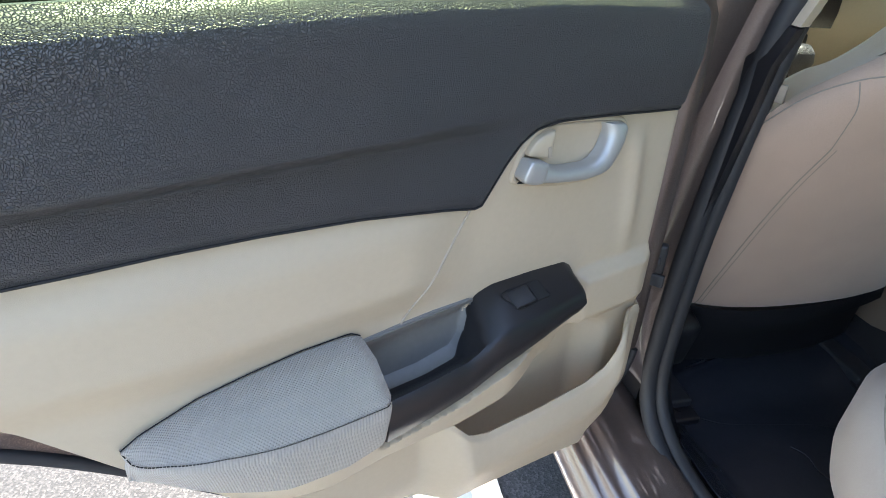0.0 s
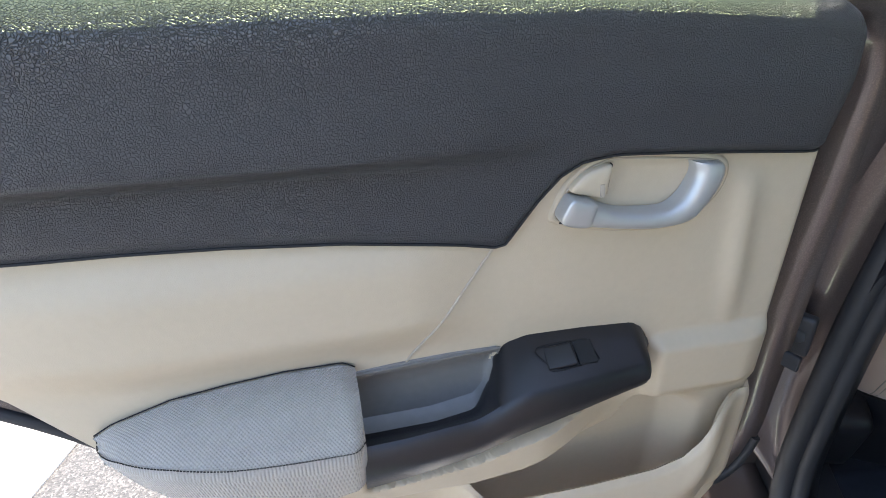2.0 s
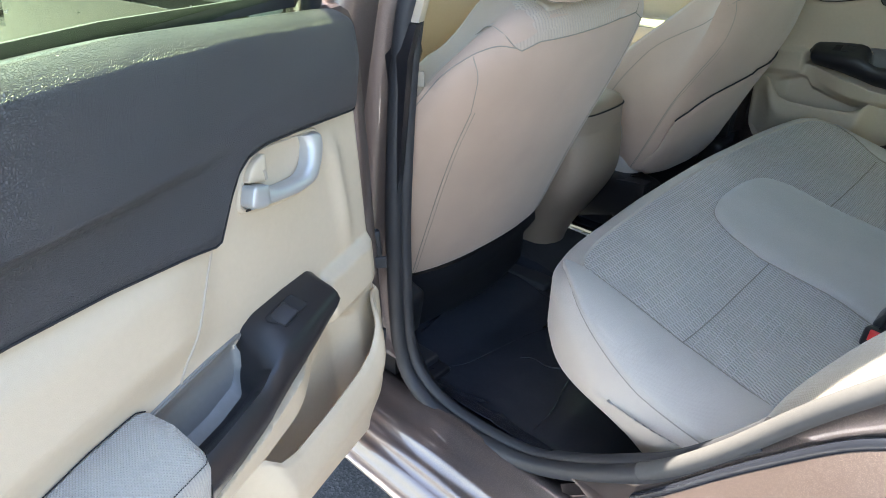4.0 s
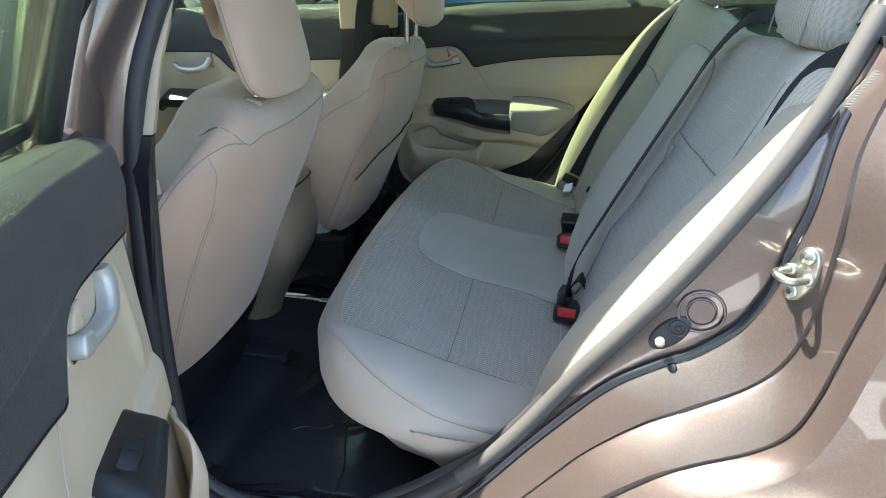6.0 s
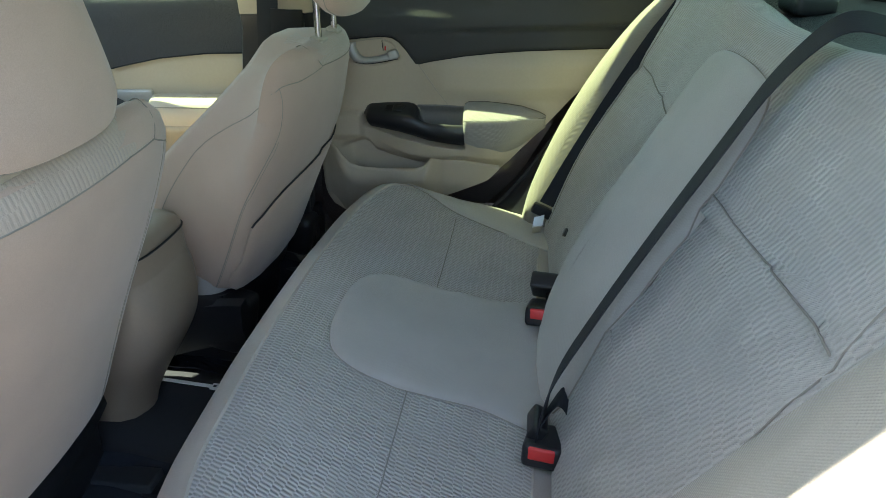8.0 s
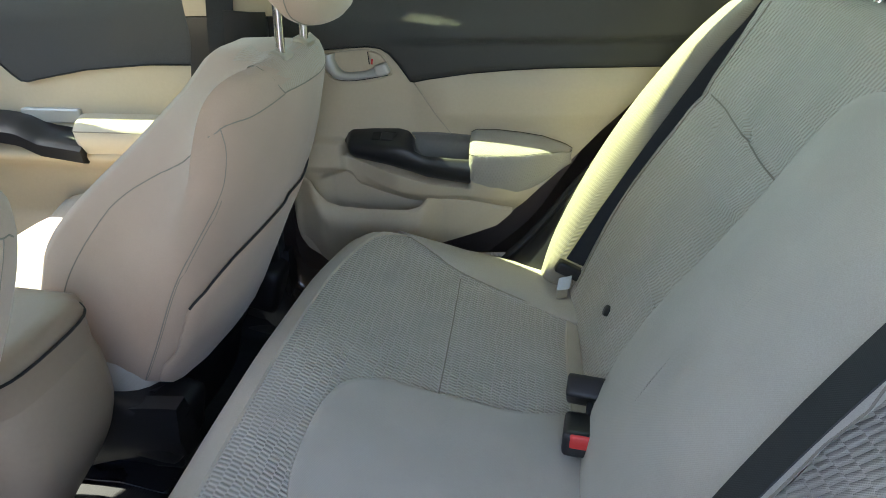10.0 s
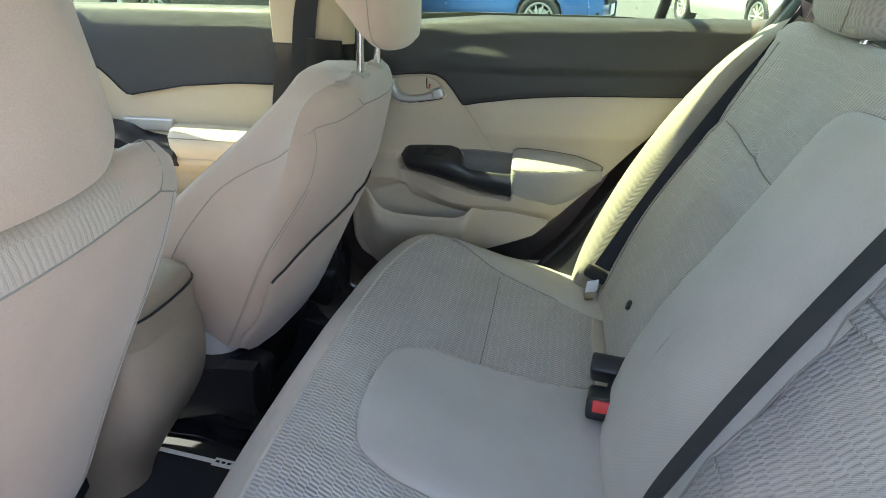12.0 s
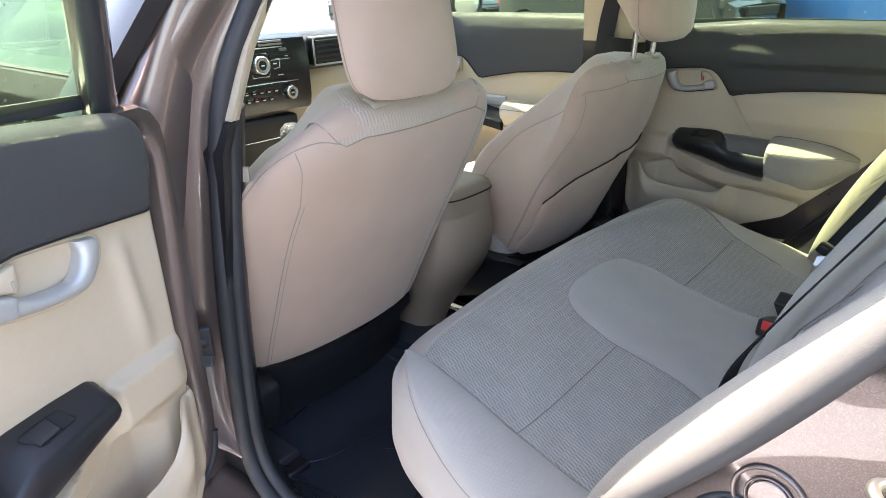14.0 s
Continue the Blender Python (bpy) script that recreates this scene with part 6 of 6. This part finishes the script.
for y, z, r, nm in ((0.010, 0.926, 0.026, "volume_knob"), (-0.092, 0.842, 0.023, "climate_knob"), (0.098, 0.842, 0.020, "climate_knob")):
    k = part(nm, disc(r, 0.022, on_stack(y, z, 0.008), (1, 0, 0.05), 32, r * 0.74, 0.003), CHROME, stack, "silver-ringed round knob")
    part("inner_ring", disc(r * 0.70, 0.020, on_stack(y, z, 0.009), (1, 0, 0.05), 28, r * 0.52, 0.003), SILVER, k)
    part("knob_face", disc(r * 0.74, 0.016, on_stack(y, z, 0.007), (1, 0, 0.05), 24), PIANO, k)
    part("knob_mark", block((0.002, 0.010, 0.004), on_stack(y, z, 0.017), 0.0005), PRINT, k)
# disc slot between two rows of slim keys
part("disc_slot", block((0.006, 0.150, 0.009), on_stack(0.0, 0.963, 0.001), 0.002), SEAM_DARK, stack, "disc slot")
part("slot_lip", block((0.010, 0.190, 0.003), on_stack(0.0, 0.970, 0.002), 0.001), SILVER, stack)
for sgn in (-1, 1):
    for z, w in ((0.978, 0.078), (0.986, 0.076)):
        part("slim_key", block((0.010, w, 0.0055), on_stack(sgn * 0.060, z, 0.001), 0.0015), CUP_GREY, stack)
    part("eject_key", block((0.010, 0.022, 0.008), on_stack(sgn * 0.095, 0.962, 0.001), 0.002), CUP_GREY, stack)
    part("radio_key", block((0.008, 0.070, 0.014), on_stack(sgn * 0.082, 0.944, 0.0), 0.002), PIANO, stack)
    part("key_line", block((0.003, 0.070, 0.0014), on_stack(sgn * 0.082, 0.9365, 0.003), 0.0004), SILVER, stack)
    for du in (-0.018, 0.018):
        part("key_print", block((0.002, 0.010, 0.0022), on_stack(sgn * 0.082 + du, 0.944, 0.0042), 0.0004), PRINT, stack)
    c = [on_stack(0.010 + sgn * 0.038, 0.941, 0.003), on_stack(0.010 + sgn * 0.066, 0.938, 0.003), on_stack(0.010 + sgn * 0.064, 0.915, 0.003), on_stack(0.010 + sgn * 0.040, 0.912, 0.003)]
    part("silver_bracket", tube(c, 0.0015, 6), CHROME, stack)
    part("seek_print", block((0.002, 0.012, 0.003), on_stack(0.010 + sgn * 0.050, 0.926, 0.002), 0.0004), PRINT, stack)
    part("menu_print", block((0.002, 0.018, 0.0022), on_stack(sgn * 0.075, 0.894, 0.002), 0.0004), PRINT, stack)
for z0, z1 in ((0.949, 0.957), (0.902, 0.893)):
    part("silver_bracket", tube([on_stack(-0.020, z0, 0.003), on_stack(-0.016, z1, 0.003), on_stack(0.036, z1, 0.003), on_stack(0.040, z0, 0.003)], 0.0015, 6), CHROME, stack)
part("silver_line", tube([on_stack(y, 0.874, 0.002) for y in spread(-0.140, 0.130, 10)], 0.0018, 6), CHROME, stack, "thin silver line")
for i in range(5):
    for j in range(2):
        if j and i == 4:
            continue
        key = part("climate_key", block((0.007, 0.016, 0.009), on_stack(-0.046 + 0.025 * i + 0.006 * j, 0.852 - 0.021 * j, 0.0), 0.002), PIANO, stack)
        part("key_print", block((0.002, 0.009, 0.003), on_stack(-0.046 + 0.025 * i + 0.006 * j, 0.851 - 0.021 * j, 0.004), 0.0004), PRINT, key)
        if (i, j) in ((0, 0), (1, 0), (0, 1), (1, 1)):
            part("key_lamp", block((0.002, 0.006, 0.002), on_stack(-0.046 + 0.025 * i + 0.006 * j, 0.8575 - 0.021 * j, 0.004), 0.0004), RED if (i, j) == (1, 1) else GREEN_LED, key)
for cy in (0.27, -0.22):
    v = part("air_vent", block((0.03, 0.115, 0.085), (-1.212, cy, 0.945), 0.01), PLATE, dash, "black air vent with slats")
    for k in range(5):
        part("slat", block((0.012, 0.095, 0.004), (-1.196, cy, 0.915 + 0.015 * k), 0.001, Matrix.Rotation(0.4, 4, 'Y')), RUBBER, v)
    part("vent_rim", tube([(-1.194, cy + sy * 0.056, 0.945 + sz * 0.04) for sy, sz in ((-1, -1), (1, -1), (1, 1), (-1, 1))], 0.004, 6, True), SILVER, v)
v = part("air_vent", block((0.03, 0.135, 0.095), (-1.215, -0.535, 0.985), 0.012), PLATE, dash, "black air vent with slats")
for k in range(5):
    part("slat", block((0.012, 0.105, 0.004), (-1.196, -0.535, 0.953 + 0.016 * k), 0.001, Matrix.Rotation(0.4, 4, 'Y')), RUBBER, v)
part("vent_rim", tube([(-1.194, -0.535 + y, 0.985 + z) for y, z in ((-0.062, 0.046), (0.060, 0.046), (0.040, -0.046), (-0.050, -0.046))], 0.004, 6, True), SILVER, v)
wheel_c = Vector((-1.02, -0.392, 0.90))
stw = thing("steering_wheel", wheel_c, "round black leather steering wheel", "steering wheel")
ax = Vector((0.93, 0, 0.36)).normalized()
uu, vv = Vector((0, 1, 0)), ax.cross(Vector((0, 1, 0)))
part("wheel_rim", tube([wheel_c + (uu * math.cos(a) + vv * math.sin(a)) * 0.183 for a in (2 * math.pi * j / 72 for j in range(72))], 0.0155, 18, True), TRIM, stw, "dark leather rim")
for a in (0.0, math.pi, 1.5 * math.pi):
    d = uu * math.cos(a) + vv * math.sin(a)
    part("wheel_spoke", tube([wheel_c - ax * 0.02, wheel_c + d * 0.178], 0.016, 8), PLATE, stw)
part("hub_pad", disc(0.075, 0.05, wheel_c - ax * 0.01, ax, 28, 0.0, 0.02), PLATE, stw)
part("column", tube([wheel_c - ax * 0.02, wheel_c - ax * 0.28], 0.04, 12), PLATE, stw)

# ---- seat belts ----
def belt_thing(name, label):
    return thing(name, (0.25, 0, 0.5), label, "seat belt", "seat belts")


def bolster_belt(side, label):
    """A belt lying on the inner flank of a side bolster, turning outwards over its shoulder."""
    b = belt_thing("seat_belt", label)
    fwd = on_back(0, 0, 1) - on_back(0, 0, 0)
    path = [(0.506, 0.055, 0.032), (0.508, 0.16, 0.042), (0.510, 0.27, 0.043), (0.512, 0.38, 0.035), (0.514, 0.47, 0.026), (0.516, 0.53, 0.014), (0.525, 0.575, 0.008), (0.55, 0.605, 0.002), (0.60, 0.622, -0.004), (0.65, 0.628, -0.008)]
    if side < 0:
        path = [(y, s, w - 0.058 * smoothstep(0.58, 0.36, s) - 0.013) for y, s, w in path]
    else:
        path = [(y - 0.008, s, w - 0.020 * smoothstep(0.10, 0.20, s)) for y, s, w in path]
    pts = catmull([on_back(side * y, s, w) for y, s, w in path], 5)
    up = (on_back(0, 1, 0) - on_back(0, 0, 0))
    sides = []
    for i in range(len(pts)):
        f = smoothstep(0.50, 0.85, i / (len(pts) - 1))
        sides.append(fwd * (1 - f) + (fwd * 0.7 + up * 0.9) * f)
    part("webbing", ribbon(pts, sides, 0.0215, 0.0008), WEBBING, b, "black woven webbing")
    return b


rb = bolster_belt(1, "black seat belt along the bench's far bolster")
bl = Vector((0.196, 0.500, 0.548))
part("tongue_guide", block((0.050, 0.020, 0.024), bl, 0.006, Matrix.Rotation(0.45, 4, 'Y')), PLATE, rb, "black plastic tongue guide")
part("tongue", ribbon([bl + Vector((-0.006, -0.012, -0.008)), bl + Vector((-0.010, -0.022, -0.03))], (1, 0.2, 0.2), 0.012, 0.001), STEEL, rb, "steel latch tongue")
part("tongue_tip", ribbon([bl + Vector((-0.010, -0.020, -0.028)), bl + Vector((-0.012, -0.034, -0.040))], (1, 0.2, 0.1), 0.010, 0.001), STEEL, rb)
bolster_belt(-1, "black seat belt along the bolster beside the open door")

lb = belt_thing("seat_belt", "black seat belt crossing the bench's near half to its buckle")
pts = [on_back(-0.185, 0.622, -0.03), on_back(-0.180, 0.606, 0.012), on_back(-0.164, 0.54, 0.028), on_back(-0.159, 0.45, 0.032), on_back(-0.163, 0.32, 0.040), on_back(-0.178, 0.20, 0.049), on_back(-0.195, 0.10, 0.053), Vector((0.195, -0.205, 0.535))]
part("webbing", ribbon(catmull(pts, 6), (0.30, 1, 0.30), 0.0225, 0.0008), WEBBING, lb, "black woven webbing")
part("lap_webbing", ribbon(catmull([(0.196, -0.200, 0.548), (0.222, -0.175, 0.575), (0.240, -0.17, 0.545), (0.236, -0.18, 0.51)], 6), (0.3, 1, 0.1), 0.020, 0.0008), WEBBING, lb)
part("tongue_guide", block((0.022, 0.050, 0.026), (0.192, -0.190, 0.538), 0.006, Matrix.Rotation(0.5, 4, 'Y')), PLATE, lb, "black plastic tongue guide")


def buckle(at, yaw, pitch, label):
    b = thing("belt_buckle", at, label, "belt buckle", "belt buckles")
    m = Matrix.Rotation(yaw, 4, 'Z') @ Matrix.Rotation(pitch, 4, 'Y')
    part("shell", block((0.070, 0.054, 0.034), at, 0.009, m), PLATE, b, "black buckle shell")
    q = Vector(at) + (m @ Vector((-0.0290, 0, 0.0050)))
    part("release_button", block((0.014, 0.037, 0.019), q, 0.004, m), RED, b, "red release button")
    q = Vector(at) + (m @ Vector((0.045, 0, -0.004)))
    part("stalk", block((0.05, 0.028, 0.008), q, 0.003, m), WEBBING, b)
    return b


buckle((0.198, 0.100, 0.530), 1.45, 0.30, "black buckle with a red button at the bench's crease")
buckle((0.203, -0.205, 0.512), 1.40, 0.25, "black buckle with a red button at the bench's crease")
bk = thing("belt_buckle", (0.20, 0.165, 0.55), "plain black buckle standing in the crease", "belt buckle", "belt buckles")
part("shell", block((0.055, 0.056, 0.032), (0.206, 0.168, 0.546), 0.006, Matrix.Rotation(1.4, 4, 'Z') @ Matrix.Rotation(0.9, 4, 'Y')), PLATE, bk, "black buckle shell")
part("stalk", block((0.012, 0.03, 0.05), (0.210, 0.140, 0.515), 0.004), WEBBING, bk)

fb = thing("front_belt", (-0.42, 0.60, 0.8), "black front seat belt on the centre pillar", "seat belt", "seat belts")
part("webbing", ribbon(catmull([(-0.33, 0.490, 1.22), (-0.395, 0.548, 1.08), (-0.420, 0.572, 1.016), (-0.452, 0.598, 0.86), (-0.49, 0.612, 0.70), (-0.52, 0.62, 0.5)], 6), (1, 0.05, 0.2), 0.025, 0.0007), WEBBING, fb, "black woven webbing")
part("height_adjuster", block((0.05, 0.02, 0.09), (-0.25, 0.505, 1.20), 0.008), BEIGE, fb, "beige belt anchor cover")
part("tongue", block((0.04, 0.012, 0.05), (-0.50, 0.612, 0.79), 0.006, Matrix.Rotation(0.5, 4, 'Y')), PLATE, fb)
fl = thing("front_belt", (-0.42, -0.60, 0.8), "black front seat belt on the centre pillar", "seat belt", "seat belts")
part("webbing", ribbon(catmull([(-0.30, -0.505, 1.22), (-0.40, -0.570, 1.08), (-0.50, -0.605, 0.90), (-0.55, -0.62, 0.70), (-0.57, -0.62, 0.45)], 6), (1, 0.05, 0.35), 0.024, 0.0007), WEBBING, fl, "black woven webbing")


# ---- parked cars across the lot ----
def parked_car(x, y, turn, paint, label, high=0.0):
    c = thing("parked_car", (0, 0, 0), label, "car", "parked cars")
    h = high

    def bz(xx):
        return line_at([(-2.2, 0.60), (-2.0, 0.74), (-1.2, 0.92), (0.5, 0.98), (1.7, 1.0), (2.1, 0.85)], xx) + h

    def hw(xx, z):
        w = line_at([(-2.2, 0.62), (-2.05, 0.76), (-1.7, 0.86), (1.6, 0.87), (2.0, 0.80), (2.15, 0.66)], xx)
        return w - 0.05 * smoothstep(0.8, 1.05, z - h) - 0.05 * smoothstep(0.40, 0.2, z)

    def lowz(xx):
        z = 0.22 + h * 0.4
        for a in (-1.32, 1.32):
            if abs(xx - a) < 0.36:
                z = max(z, 0.32 + math.sqrt(0.36 ** 2 - (xx - a) ** 2))
        return z
    for s in (-1, 1):
        part("body_side", sheet(spread(-2.18, 2.12, 70), lowz, bz, hw, 12, 0.004, s), paint, c)
        for a in (-1.32, 1.32):
            wheel(c, a, s * 0.77, s, 0.325)
        part("door_line", tube([(0.1, s * (hw(0.1, z) + 0.001), z) for z in spread(0.32, 0.95 + h, 8)], 0.004, 5), SEAM_DARK, c)
        part("side_window", thicken(loft([[(xx, s * (0.80 - 0.4 * t), bz(xx) + 0.01 + t * line_at([(-1.15, 0.02), (-0.5, 0.40), (0.9, 0.42), (1.5, 0.03)], xx)) for t in spread(0, 1, 5)] for xx in spread(-1.12, 1.48, 18)]), 0.004), GLASS, c)
    part("deck", thicken(loft([[(xx, v * hw(xx, 0.9), bz(xx) + 0.03 * (1 - v * v)) for v in spread(-1, 1, 8)] for xx in spread(-2.18, 2.12, 30)]), 0.004), paint, c)
    part("cabin_roof", thicken(loft([[(xx, v * 0.60, bz(0) + line_at([(-1.15, 0.0), (-0.5, 0.42), (0.2, 0.48), (0.9, 0.43), (1.5, 0.0)], xx) + 0.02 * (1 - v * v)) for v in spread(-1, 1, 8)] for xx in spread(-1.15, 1.5, 20)]), 0.004), paint, c)
    for s in (-1, 1):
        loops = [[(s * (2.18 - 0.20 * abs(v) ** 3) + s * dx, v * 0.80, z) for dx, z in ((-0.05, 0.22), (0.0, 0.30), (0.03, 0.45), (0.0, 0.62), (-0.06, 0.70 + h))] for v in spread(-1, 1, 18)]
        part("bumper", thicken(loft(loops), 0.004), paint, c)
        for v in (-0.62, 0.62):
            part("lamp", block((0.10, 0.30, 0.12), (s * 2.04, v, 0.66 + h), 0.03), GREY_SEAL if s < 0 else RED, c, "clear lamp" if s < 0 else "red lamp")
            part("fog_lamp", block((0.06, 0.20, 0.06), (s * 2.12, v * 1.0, 0.38), 0.02), SEAM_DARK, c)
    part("grille", block((0.05, 0.80, 0.12), (-2.19, 0, 0.56 + h), 0.02), SEAM_DARK, c, "dark grille")
    part("number_plate", block((0.012, 0.32, 0.15), (-2.222, 0, 0.42), 0.004), WHITE, c, "plain white plate")
    c.matrix_basis = pose(x, y, 0, 0, 0, turn)
    return c


BLUE = flake_paint("bright_blue_paint", (0.02, 0.14, 0.45))
DARK = flake_paint("dark_grey_paint", (0.025, 0.03, 0.035))
LIGHT = flake_paint("white_car_paint", (0.65, 0.66, 0.66))
parked_car(-1.45, 10.2, 180 - 12, BLUE, "bright blue hatchback parked across the lot")
parked_car(-4.35, 8.9, 180 - 12, DARK, "dark grey car parked across the lot", 0.12)
parked_car(3.3, 11.6, 180 - 75, LIGHT, "white car parked across the lot")
parked_car(-9.6, 10.4, 180 - 12, DARK, "dark car parked across the lot")
parked_car(-13.0, 13.0, 90, LIGHT, "silver car parked across the lot")
